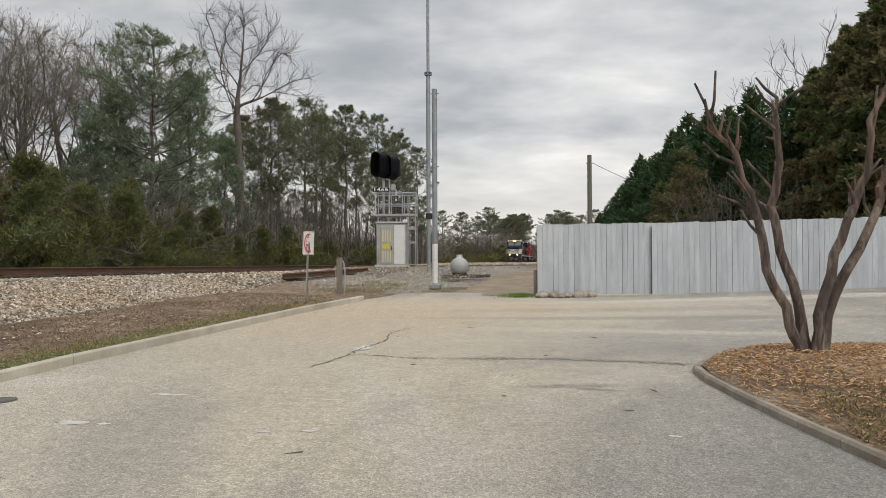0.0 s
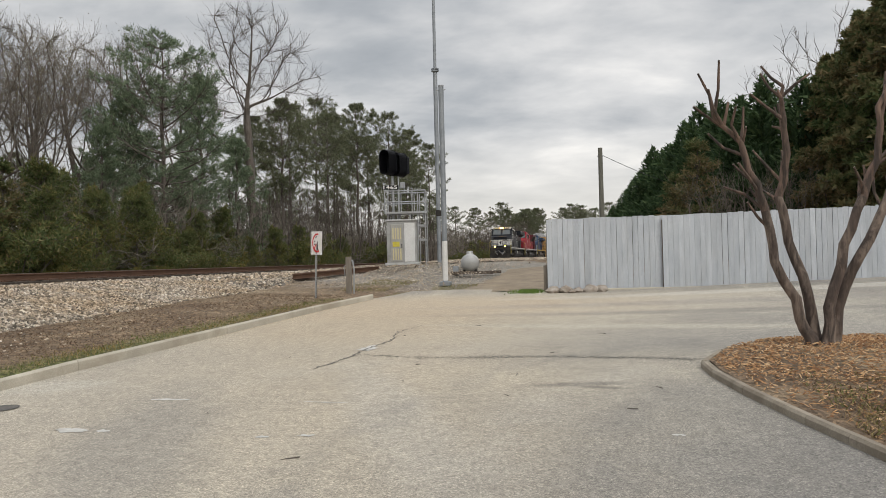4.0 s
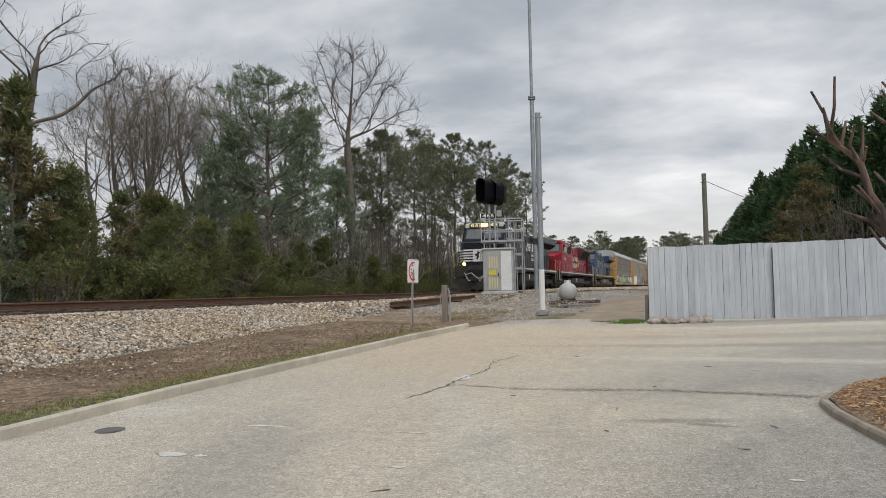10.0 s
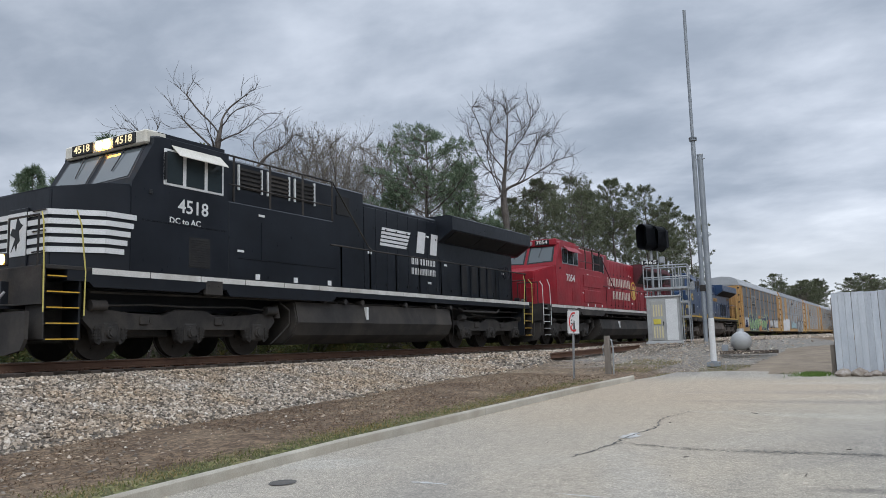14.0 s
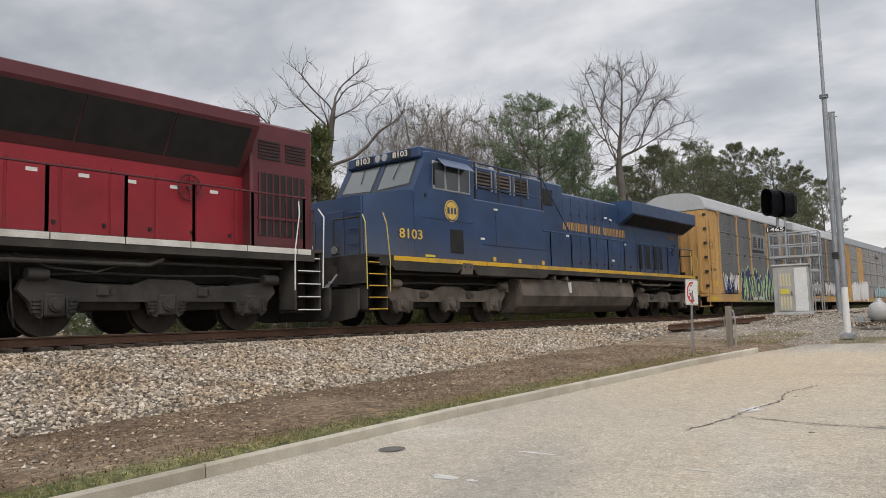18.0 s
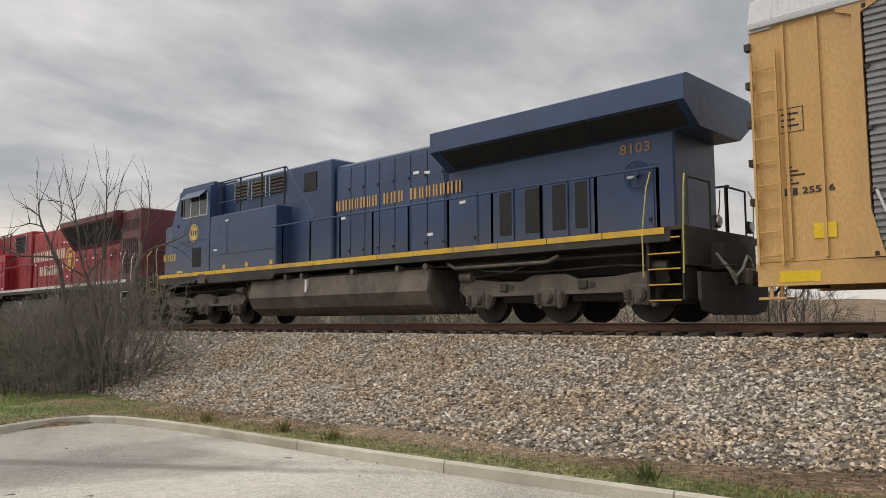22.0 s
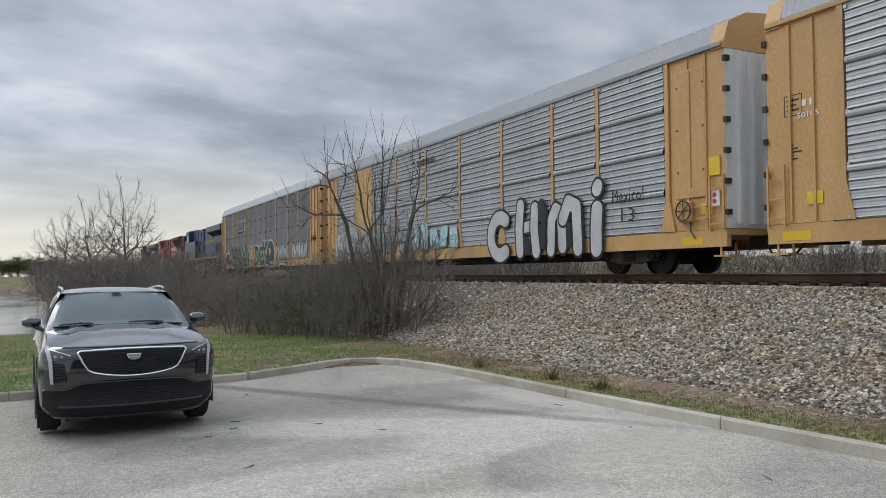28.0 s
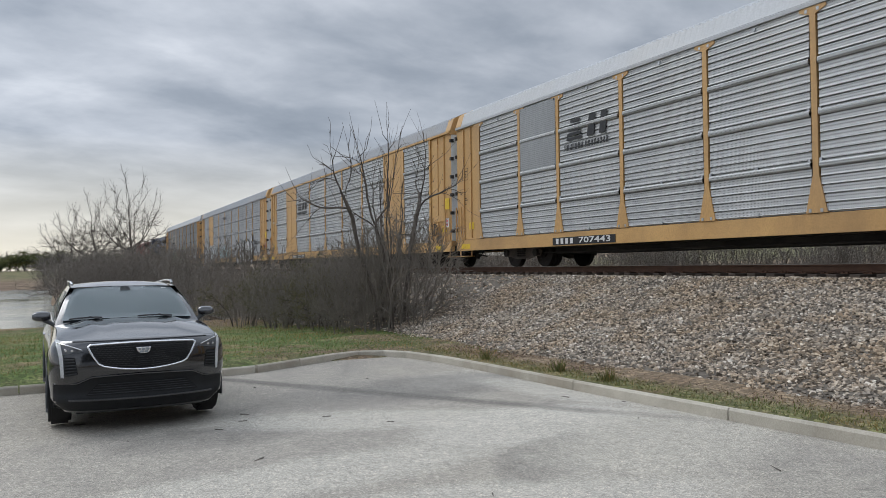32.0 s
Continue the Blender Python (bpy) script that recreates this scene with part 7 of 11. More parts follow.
def scrawl(parent, y0, y1, z0, z1, n, mat, seed, r=0.022):
    """A thin looping tag that nobody can read."""
    rng = random.Random(seed)
    pts = []
    for k in range(n):
        u = y0 + (y1 - y0) * k / (n - 1)
        pts.append((RACK_W + 0.04, u + rng.uniform(-0.12, 0.12), (z0 if k % 2 else z1) + rng.uniform(-0.12, 0.12)))
    tagged(part("scrawl", rods(pts, r, 4), mat, parent), kind="stuff")


scrawl(r1, 12.5, 15.9, 0.9, 1.9, 15, M["spray_green"], 31, 0.016)
scrawl(r1, 4.8, 10.4, 0.8, 1.9, 23, M["spray_green"], 32, 0.014)
scrawl(r1, 2.0, 4.2, 1.25, 1.95, 17, M["spray_white"], 1)
scrawl(r1, 2.2, 3.4, 1.1, 1.7, 11, M["spray_navy"], 2, 0.03)
scrawl(r1, 18.8, 20.8, 1.25, 1.85, 17, M["spray_white"], 4, 0.018)
scrawl(r1, 22.0, 25.2, 1.1, 1.85, 33, M["spray_white"], 5, 0.02)
scrawl(r1, 26.0, 26.9, 1.9, 2.2, 9, M["black"], 6, 0.016)
# second carrier
scrawl(r2, 1.7, 4.4, 0.75, 2.0, 19, M["spray_white"], 7, 0.05)
scrawl(r2, 4.7, 7.6, 0.75, 2.2, 19, M["spray_white"], 8, 0.05)
wild_letters(r2, 10.3, 15.3, 0.9, 2.15, 6, M["spray_cyan"], M["sheet_silver"], 9)


def fat_stroke(parent, line, w, face, rim, lift):
    """One fat sprayed stroke along a line, with a thin dark rim."""
    line = [(17.35 + (y - 17.35) * 1.07, z) for y, z in line]
    for mat, r, x, nm in ((rim, w / 2 + 0.075, 0.060 + lift, "sprayed_rim"), (face, w / 2, 0.070 + lift, "sprayed_figure")):
        bm = bmesh.new()
        # each piece lies a hair proud of the one before
        for k, ((ya, za), (yb, zb)) in enumerate(zip(line, line[1:])):
            L = math.hypot(yb - ya, zb - za) + 1e-6
            ny_, nz_ = -(zb - za) / L * r, (yb - ya) / L * r
            x1 = RACK_W + x + 0.003 + 0.0004 * k
            prism(bm, [(ya + ny_, za + nz_), (yb + ny_, zb + nz_), (yb - ny_, zb - nz_), (ya - ny_, za - nz_)], "x", RACK_W + x, x1)
        for k, (ya, za) in enumerate(line):
            rod(bm, (RACK_W + x + 0.0001, ya, za), (RACK_W + x + 0.0032 + 0.0004 * k, ya, za), r, n=18)
        part(nm, bm, mat, parent)


def arc(y, z, ry, rz, a, b, n=11):
    return [(y + ry * math.cos(radians(t)), z + rz * math.sin(radians(t))) for t in np.linspace(a, b, n)]


for k, (line, w) in enumerate(((arc(18.05, 1.25, 0.55, 0.62, 55, 305), 0.44), ([(19.25, 2.15), (19.15, 1.4), (19.2, 0.72)], 0.40), ([(19.3, 1.45), (19.9, 1.5)], 0.34), ([(20.0, 2.0), (19.95, 1.4), (20.05, 0.70)], 0.40),
                               ([(20.75, 0.72), (20.8, 1.6), (21.0, 1.9), (21.25, 1.75), (21.3, 0.80)], 0.38), ([(21.35, 1.6), (21.6, 2.05), (21.95, 1.9), (22.0, 0.72)], 0.40), ([(22.75, 0.70), (22.75, 1.25), (22.8, 1.75)], 0.46), ([(22.82, 2.30), (22.86, 2.36)], 0.40))):
    fat_stroke(r2, line, w, M["spray_faded"], M["black"], 0.0150 * (k % 2) + 0.0015 * k)
for line, w in (([(19.55, 1.0), (19.65, 0.78)], 0.22), ([(20.35, 2.05), (20.45, 1.75)], 0.30), ([(20.4, 1.35), (20.42, 0.95)], 0.26), ([(21.62, 1.35), (21.65, 0.9)], 0.14)):
    fat_stroke(r2, line, w, M["black"], M["black"], 0.030)
spray("sprayed_word", "Mexico!", 24.4, 2.0, 0.5, 1.2, M["black"], r2, -0.004, 0.062)
spray("sprayed_word", "13", 24.4, 1.5, 0.48, 0.5, M["black"], r2, -0.004, 0.062)
letter_bars("name_bar", (.8,) * 7, RACK_W + 0.03, 11.6, 13.2, 4.35, 4.6, M["black"], r2)
# third and fourth carriers
trade_mark(r3, 7.0, 3.55, 0.95, M["black"])
part("number_plate", bx(RACK_W, RACK_W + 0.012, 5.6, 8.3, 0.63, 0.85), M["black"], r3)
letter_bars("mark_bar", (.9, .9, .9, .9), RACK_W + 0.014, 5.75, 6.55, 0.66, 0.82, M["white"], r3)
side_text("load_limit", "LD LMT 80000", 11.2, 0.80, 0.11, RACK_W + 0.004, M["black"], r3, 1.3)
side_text("car_number", "692939", 7.45, 0.74, 0.23, RACK_W + 0.016, M["white"], r3, 1.3)
trade_mark(r4, 7.0, 3.62, 0.95, M["black"])
part("number_plate", bx(RACK_W, RACK_W + 0.012, 6.2, 9.1, 0.63, 0.85), M["black"], r4)
letter_bars("mark_bar", (.9, .9, .9, .9), RACK_W + 0.014, 6.35, 7.25, 0.66, 0.82, M["white"], r4)
side_text("car_number", "707443", 8.2, 0.74, 0.23, RACK_W + 0.016, M["white"], r4, 1.4)
part("grey_patch", bx(RACK_W + 0.02, RACK_W + 0.03, BAY0 + 2.75, BAY0 + 4.70, 2.9, 5.0), M["sheet_patch"], r4)
side_text("car_number", "50105", 1.0, 3.12, 0.16, RACK_W - 0.02, M["white"], r3, 0.5)
letter_bars("mark_bar", (.9, .9), RACK_W - 0.024, 0.85, 1.15, 3.30, 3.43, M["white"], r3)
side_text("car_number", "25516", 1.05, 2.15, 0.15, RACK_W - 0.02, M["under_dark"], r1, 0.5)
letter_bars("mark_bar", (.9, .9), RACK_W - 0.024, 0.50, 0.74, 2.09, 2.21, M["under_dark"], r1)


def tail_gear(parent):
    """What hangs on a carrier's rear end plate: a raised door panel, the hand brake and its notices."""
    W = RACK_W
    pn = part("brake_panel", bx(W - 0.035, W + 0.02, 26.10, 27.02, 1.75, 4.75, 0.012), M["tan"], parent)
    part("panel_rib", bx(W + 0.015, W + 0.045, 26.52, 26.58, 2.0, 4.7), M["tan"], pn)
    for z in (2.35, 3.35, 4.35):
        part("panel_bolt", bx(W + 0.018, W + 0.034, 26.14, 26.18, z, z + 0.04), M["under_dark"], pn)
        part("panel_bolt", bx(W + 0.018, W + 0.034, 26.94, 26.98, z, z + 0.04), M["under_dark"], pn)
    bk = part("hand_brake", bx(W - 0.03, W + 0.10, 26.20, 26.62, 1.20, 1.68, 0.03), M["tan_light"], parent)
    bm = bmesh.new()
    ring = [(W + 0.13, 26.41 + 0.23 * math.cos(t), 1.46 + 0.23 * math.sin(t)) for t in np.linspace(0, 2 * math.pi, 17)]
    for p, q in zip(ring, ring[1:]):
        rod(bm, p, q, 0.017, n=5)
    for k in range(3):
        rod(bm, ring[k * 2], ring[k * 2 + 8], 0.012, n=5)
    part("brake_wheel", bm, M["under_dark"], bk)
    part("chain", rods([(W + 0.06, 26.55, 1.2), (W + 0.08, 26.6, 0.98), (W + 0.04, 26.7, 0.8)], 0.016, 5), M["under_dark"], bk)
    part("caution_plate", bx(W - 0.02, W + 0.004, 27.10, 27.42, 2.20, 2.62), M["caution"], parent)
    pc = part("placard", bx(W - 0.02, W + 0.006, 27.12, 27.40, 1.52, 1.86), M["white"], parent)
    for z in (1.62, 1.76):
        bm = bmesh.new()
        rod(bm, (W + 0.004, 27.26, z), (W + 0.010, 27.26, z), 0.055, n=14)
        part("red_mark", bm, M["sign_red"], pc)
    part("grab_iron", rods([(W - 0.02, 26.7, 1.25), (W + 0.07, 26.7, 1.25), (W + 0.07, 27.05, 1.25), (W - 0.02, 27.05, 1.25)], 0.014, 5), M["tan_light"], parent)
    part("grab_iron", rods([(W - 0.02, 26.7, 1.52), (W + 0.07, 26.7, 1.52), (W + 0.07, 27.05, 1.52), (W - 0.02, 27.05, 1.52)], 0.014, 5), M["tan_light"], parent)


tail_gear(r2)
tail_gear(r3)

TRAIN = [(lead, 0.0), (second, 22.75), (third, 47.5), (r1, 70.67), (r2, 99.36), (r3, 128.02), (r4, 156.05), (r5, 184.5), (r6, 212.95)]

# ---- trees and shrubs ----
M["needles"] = islands("pine_needles", [(0.0, (0.085, 0.125, 0.075)), (0.5, (0.15, 0.20, 0.12)), (1.0, (0.235, 0.285, 0.18))], 0.7, 0.35, 0.3)
M["needles_dull"] = islands("dull_pine_needles", [(0.0, (0.090, 0.108, 0.062)), (0.5, (0.15, 0.165, 0.095)), (1.0, (0.22, 0.225, 0.14))], 0.75, 0.3, 0.3)
M["cypress"] = islands("cypress_sprays", [(0.0, (0.030, 0.058, 0.026)), (0.6, (0.056, 0.10, 0.042)), (1.0, (0.095, 0.145, 0.060))], 0.75, 0.3, 0.25)
M["cedar_brown"] = islands("bronzed_cedar_sprays", [(0.0, (0.105, 0.115, 0.058)), (0.4, (0.165, 0.145, 0.072)), (0.75, (0.235, 0.175, 0.09)), (1.0, (0.30, 0.235, 0.13))], 0.85, 0.2, 0.3, patch=(0.3, (0.55, 0.90, 0.70)))
M["evergreen"] = islands("shrub_leaves", [(0.0, (0.060, 0.088, 0.036)), (0.5, (0.11, 0.14, 0.052)), (0.85, (0.17, 0.18, 0.072)), (1.0, (0.21, 0.175, 0.09))], 0.8, 0.25, 0.3, patch=(0.35, (1.3, 1.0, 0.8)))
M["olive_dull"] = islands("dull_olive_leaves", [(0.0, (0.085, 0.085, 0.045)), (0.5, (0.135, 0.125, 0.07)), (1.0, (0.19, 0.165, 0.10))], 0.85, 0.2, 0.3)
M["twig"] = surf("brown_grey_twigs", (0.075, 0.062, 0.052), (0.135, 0.115, 0.10), 2, 20, 0.95, relief=0)
M["twig_pale"] = surf("pale_twigs", (0.13, 0.112, 0.092), (0.22, 0.19, 0.16), 2, 20, 0.95, relief=0)
M["brush"] = surf("grey_brush_stems", (0.16, 0.138, 0.116), (0.27, 0.238, 0.20), 2, 20, 0.95, relief=0)
M["bud"] = islands("spring_buds", [(0.0, (0.16, 0.14, 0.08)), (1.0, (0.26, 0.24, 0.13))], 0.9, 0.1, 0.2)


def unit(v):
    return v / (np.linalg.norm(v) + 1e-9)


def colonise(rng, pts, roots, step, kill, reach, rise=0.05, wander=0.15, rounds=90):
    """Grow branches from the roots towards a cloud of points; gives nodes and their parents."""
    nodes = [np.array(r, float) for r in roots]
    parent = list(range(-1, len(nodes) - 1)) if roots is not None and len(roots) and CHAIN[0] else [-1] * len(nodes)
    near = np.full(len(pts), 1e9)
    who = np.zeros(len(pts), int)

    def meet(first):
        for k in range(first, len(nodes)):
            d = np.linalg.norm(pts - nodes[k], axis=1)
            better = d < near
            near[better], who[better] = d[better], k
    meet(0)
    live = np.ones(len(pts), bool)
    age = np.zeros(len(pts), int)
    for _ in range(rounds):
        live &= near > kill
        act = np.where(live & (near < reach))[0]
        if len(act) == 0:
            break
        first = len(nodes)
        order = np.argsort(who[act])
        ks, starts = np.unique(who[act][order], return_index=True)
        for k, grp in zip(ks, np.split(act[order], starts[1:])):
            v = pts[grp] - nodes[k]
            d = unit((v / np.linalg.norm(v, axis=1)[:, None]).mean(0))
            if parent[k] >= 0:
                d = d + 0.75 * unit(nodes[k] - nodes[parent[k]])
            d = unit(d + rng.normal(0, wander, 3) + np.array([0, 0, rise]))
            nodes.append(nodes[k] + d * step)
            parent.append(k)
        meet(first)
        age[act] += 1
        live &= age < 22
        if len(nodes) > 5200:
            break
    return np.array(nodes), np.array(parent)


CHAIN = [True]


def limbs_of(nodes, parent, rmin, rbase):
    """Sticks with the thickness that the number of twigs beyond them asks for."""
    n = len(nodes)
    load = np.zeros(n)
    kids = np.zeros(n, int)
    for k in range(n):
        if parent[k] >= 0:
            kids[parent[k]] += 1
    for k in range(n - 1, -1, -1):
        if kids[k] == 0:
            load[k] = 1
        if parent[k] >= 0:
            load[parent[k]] += load[k]
    power = math.log(rbase / rmin) / math.log(max(load.max(), 2))
    rad = rmin * load ** power
    segs = [(nodes[parent[k]], nodes[k], rad[parent[k]] if rad[parent[k]] < rad[k] * 1.6 else rad[k] * 1.25, rad[k]) for k in range(n) if parent[k] >= 0]
    return segs, rad


def shoots(rng, nodes, parent, rad, limit, length, each, rmin, rise=0.25, fan=0.55):
    """Fine twigs along the thin branches."""
    ks = np.where((rad < limit) & (parent >= 0))[0]
    ks = np.repeat(ks, each)
    d = nodes[ks] - nodes[parent[ks]]
    d /= np.linalg.norm(d, axis=1)[:, None] + 1e-9
    e = d + rng.normal(0, fan, d.shape) + np.array([0, 0, rise])
    e /= np.linalg.norm(e, axis=1)[:, None]
    L = length * rng.uniform(0.4, 1.2, len(ks))
    m = nodes[ks] + e * L[:, None] * 0.5
    e2 = e + rng.normal(0, 0.22, e.shape) + np.array([0, 0, rise * 0.5])
    t = m + e2 * L[:, None] * 0.5
    f = rng.uniform(0, 1, len(ks))[:, None]
    a = nodes[ks] * f + nodes[parent[ks]] * (1 - f)
    return [(p, q, rmin, rmin * 0.8) for p, q in zip(a, m)] + [(p, q, rmin * 0.8, rmin * 0.45) for p, q in zip(m, t)], t


def sticks(name, segs, material, parent, thick=0.05):
    a = [s[:4] for s in segs if s[2] >= thick]
    b = [s[:4] for s in segs if s[2] < thick]
    V, F = join(*(tubes(q, n) for q, n in ((a, 7), (b, 3)) if q))
    return mesh_ob(name, V, F, material, parent, smooth=True)


def crown_cloud(rng, n, lobes, shell=0.45):
    """Points inside a crown made of ellipsoids (x, y, z, rx, ry, rz), denser to the outside."""
    vol = np.array([l[3] * l[4] * l[5] for l in lobes])
    out = []
    for l, m in zip(lobes, np.maximum((n * vol / vol.sum()).astype(int), 12)):
        d = rng.normal(size=(m, 3))
        d /= np.linalg.norm(d, axis=1)[:, None]
        d *= rng.uniform(0, 1, (m, 1)) ** shell
        out.append(d * np.array(l[3:]) + np.array(l[:3]))
    return np.concatenate(out)


def bare_tree(name, label, seed, lobes, base, r, n=1300, step=0.34, twig=0.55, each=2, buds=0, bark="bark", wander=0.16, lean=0.0, fine=0.009, crooked=0.0, twigs="twig"):
    rng = np.random.default_rng(seed)
    e = tagged(empty(name), label, "tree", "trees of the wood")
    roots, q = [], np.array([0, 0, -0.35])
    drift = np.array([lean, lean * 0.4, 0])
    while q[2] < base:
        roots.append(q)
        q = q + np.array([rng.normal(0, 0.03 + crooked), rng.normal(0, 0.03 + crooked), 0.45]) + drift
    CHAIN[0] = True
    nodes, parent = colonise(rng, crown_cloud(rng, n, lobes), roots, step, step * 1.35, max(step * 13, 5.5), 0.04, wander)
    segs, rad = limbs_of(nodes, parent, fine, r)
    stem = len(roots) - 1
    trunk = list(segs[:stem])
    if trunk:
        trunk[0] = (trunk[0][0], trunk[0][1], r * 1.5, r * 1.12)
    V, F = tubes(trunk, 9)
    mesh_ob("trunk", V, F, M[bark], e, smooth=True)
    rest = segs[stem:]
    sticks("branchwork", [s for s in rest if s[3] >= 0.035], M[bark], e)
    extra, ends = shoots(rng, nodes, parent, rad, 0.03, twig, each, fine * 0.85)
    sticks("crown", [s for s in rest if s[3] < 0.035] + extra, M[twigs], e)
    if buds:
        c = np.repeat(ends, buds, 0) + rng.normal(0, 0.07, (len(ends) * buds, 3))
        V, F = cards(c, 0.06, rng, aspect=0.55)
        tagged(mesh_ob("bud_haze", V, F, M["bud"], e), kind="stuff")
    return e


def tufts(P, D, n, length, width, rng, fan=0.6, droop=0.0):
    """Bundles of n narrow leaves at the points P, pointing along D."""
    P, D = np.repeat(P, n, 0), np.repeat(D, n, 0)
    d = D + rng.normal(0, fan, P.shape)
    d /= np.linalg.norm(d, axis=1)[:, None] + 1e-9
    d[:, 2] -= droop
    side = np.cross(d, rng.normal(size=P.shape))
    side /= np.linalg.norm(side, axis=1)[:, None] + 1e-9
    P = P + rng.normal(0, 0.05, P.shape)
    L = length * rng.uniform(0.55, 1.2, (len(P), 1))
    m = P + d * L * 0.25
    V = np.stack([m + side * width, P + d * L, m - side * width], 1).reshape(-1, 3)
    return V, np.arange(3 * len(P)).reshape(-1, 3)


def pine(name, label, h, seed, profile, mat="needles", whorls=16, per=(4, 6), needle=(0.30, 0.022), n=9, r=0.17, rise=0.25, gap=0.12, twiglets=3, flat=0.35, bark="bark", droop=0.0, dead=0):
    """A conifer of whorled boughs; profile gives the reach of the boughs at heights (0 to 1)."""
    rng = np.random.default_rng(seed)
    e = tagged(empty(name), label, "tree", "trees of the wood")
    trunk, limbs, P, D = [], [], [], []
    p = np.array([0, 0, -0.3])
    for k in range(9):
        q = np.array([rng.normal(0, 0.06), rng.normal(0, 0.06), h * (k + 1) / 9.2])
        trunk.append((p, q, r * (1 - 0.1 * k), r * (1 - 0.1 * (k + 1)) + 0.01))
        p = q
    fs, rs = [a for a, b in profile], [b for a, b in profile]
    lo = fs[0]
    for w in range(whorls):
        f0 = lo + (0.985 - lo) * w / (whorls - 1)
        a0 = rng.uniform(0, 6.28)
        m = rng.integers(per[0], per[1] + 1)
        for k in range(m):
            if rng.uniform() < gap:
                continue
            f = f0 + rng.normal(0, 0.3) / whorls
            a = a0 + 6.28 * k / m + rng.normal(0, 0.25)
            L = max(0.25, np.interp(f, fs, rs) * rng.uniform(0.6, 1.15))
            d = np.array([math.cos(a), math.sin(a), rise * (0.2 + 1.2 * f) + rng.normal(0, 0.1)])
            q = np.array([0, 0, h * min(f, 0.99)])
            steps = max(3, int(L / 0.45))
            pts = [q]
            for j in range(steps):
                d = unit(d + rng.normal(0, 0.08, 3) + np.array([0, 0, 0.05 - droop]))
                q = q + d * L / steps
                pts.append(q)
            r0 = 0.012 + 0.010 * L
            for j in range(steps):
                limbs.append((pts[j], pts[j + 1], r0 * (1 - 0.8 * j / steps), r0 * (1 - 0.8 * (j + 1) / steps)))
            side = unit(np.cross(d, (0, 0, 1)))
            for j in range(max(1, steps // 3) if L > 1.2 else 0, steps + 1):
                u = 1 - j / (steps + 0.5)
                for b in range(twiglets):
                    sgn = rng.choice((-1, 1))
                    v = unit(d * 0.6 + side * sgn * rng.uniform(0.3, 1.0) + np.array([0, 0, rng.normal(0.1, flat)]))
                    t = pts[j] + v * (0.25 + 0.42 * L * u * rng.uniform(0.4, 1.0))
                    limbs.append((pts[j], t, 0.010, 0.006))
                    P += [t, pts[j] * 0.45 + t * 0.55]
                    D += [v + np.array([0, 0, 0.25 - droop * 3]), v + np.array([0, 0, 0.25 - droop * 3])]
    for k in range(dead):
        a, z = rng.uniform(0, 6.28), h * rng.uniform(0.12, lo + 0.08)
        q = np.array([math.cos(a), math.sin(a), rng.normal(0.05, 0.15)]) * rng.uniform(0.5, 1.8)
        limbs.append((np.array([0, 0, z]), np.array([0, 0, z]) + q, 0.018, 0.007))
    V, F = tubes(trunk, 8)
    mesh_ob("trunk", V, F, M[bark], e, smooth=True)
    V, F = tubes(limbs, 3)
    mesh_ob("branchwork", V, F, M[bark], e)
    V, F = tufts(np.array(P), np.array(D), n, needle[0], needle[1], rng, 0.62, droop)
    mesh_ob("crown", V, F, M[mat], e)
    return e


def cone_tree(name, label, h, w, seed, mat="cypress", n=9000, card=0.42, power=0.8, low=0.02, lumps=0.28, droop=0.0):
    rng = np.random.default_rng(seed)
    e = tagged(empty(name), label, "tree", "evergreens behind the fence")
    V, F = tubes([(np.array([0, 0, -0.3]), np.array([0, 0, h * 0.9]), 0.2, 0.03)], 8)
    mesh_ob("trunk", V, F, M["bark"], e, smooth=True)
    f = 1 - np.sqrt(rng.uniform(0, 1, n))
    a = rng.uniform(0, 2 * math.pi, n)
    z = h * (low + (1 - low) * f)
    lump = np.array([noise.noise((math.cos(t) * 1.6 + seed, math.sin(t) * 1.6, zz * 0.55)) for t, zz in zip(a, z)])
    rad = w * (1 - f) ** power * (1 + lumps * 2.2 * lump) * rng.uniform(0.62, 1.06, n) ** 0.6 + 0.04
    c = np.stack([np.cos(a) * rad, np.sin(a) * rad, z + rng.normal(0, 0.06, n)], -1)
    nn = np.stack([np.cos(a) * 0.8, np.sin(a) * 0.8, np.full(n, 0.75 - droop)], -1)
    V, F = cards(c, card, rng, nn, 0.45)
    mesh_ob("crown", V, F, M[mat], e)
    # added solid cone in leaf colour that fills the inside of the crown
    bm = bmesh.new()
    bmesh.ops.create_cone(bm, cap_ends=True, segments=12, radius1=w * 0.62, radius2=0.03, depth=h * 0.86, matrix=Matrix.Translation((0, 0, h * 0.45)))
    part("heartwood", bm, M["cypress"], e)
    return e


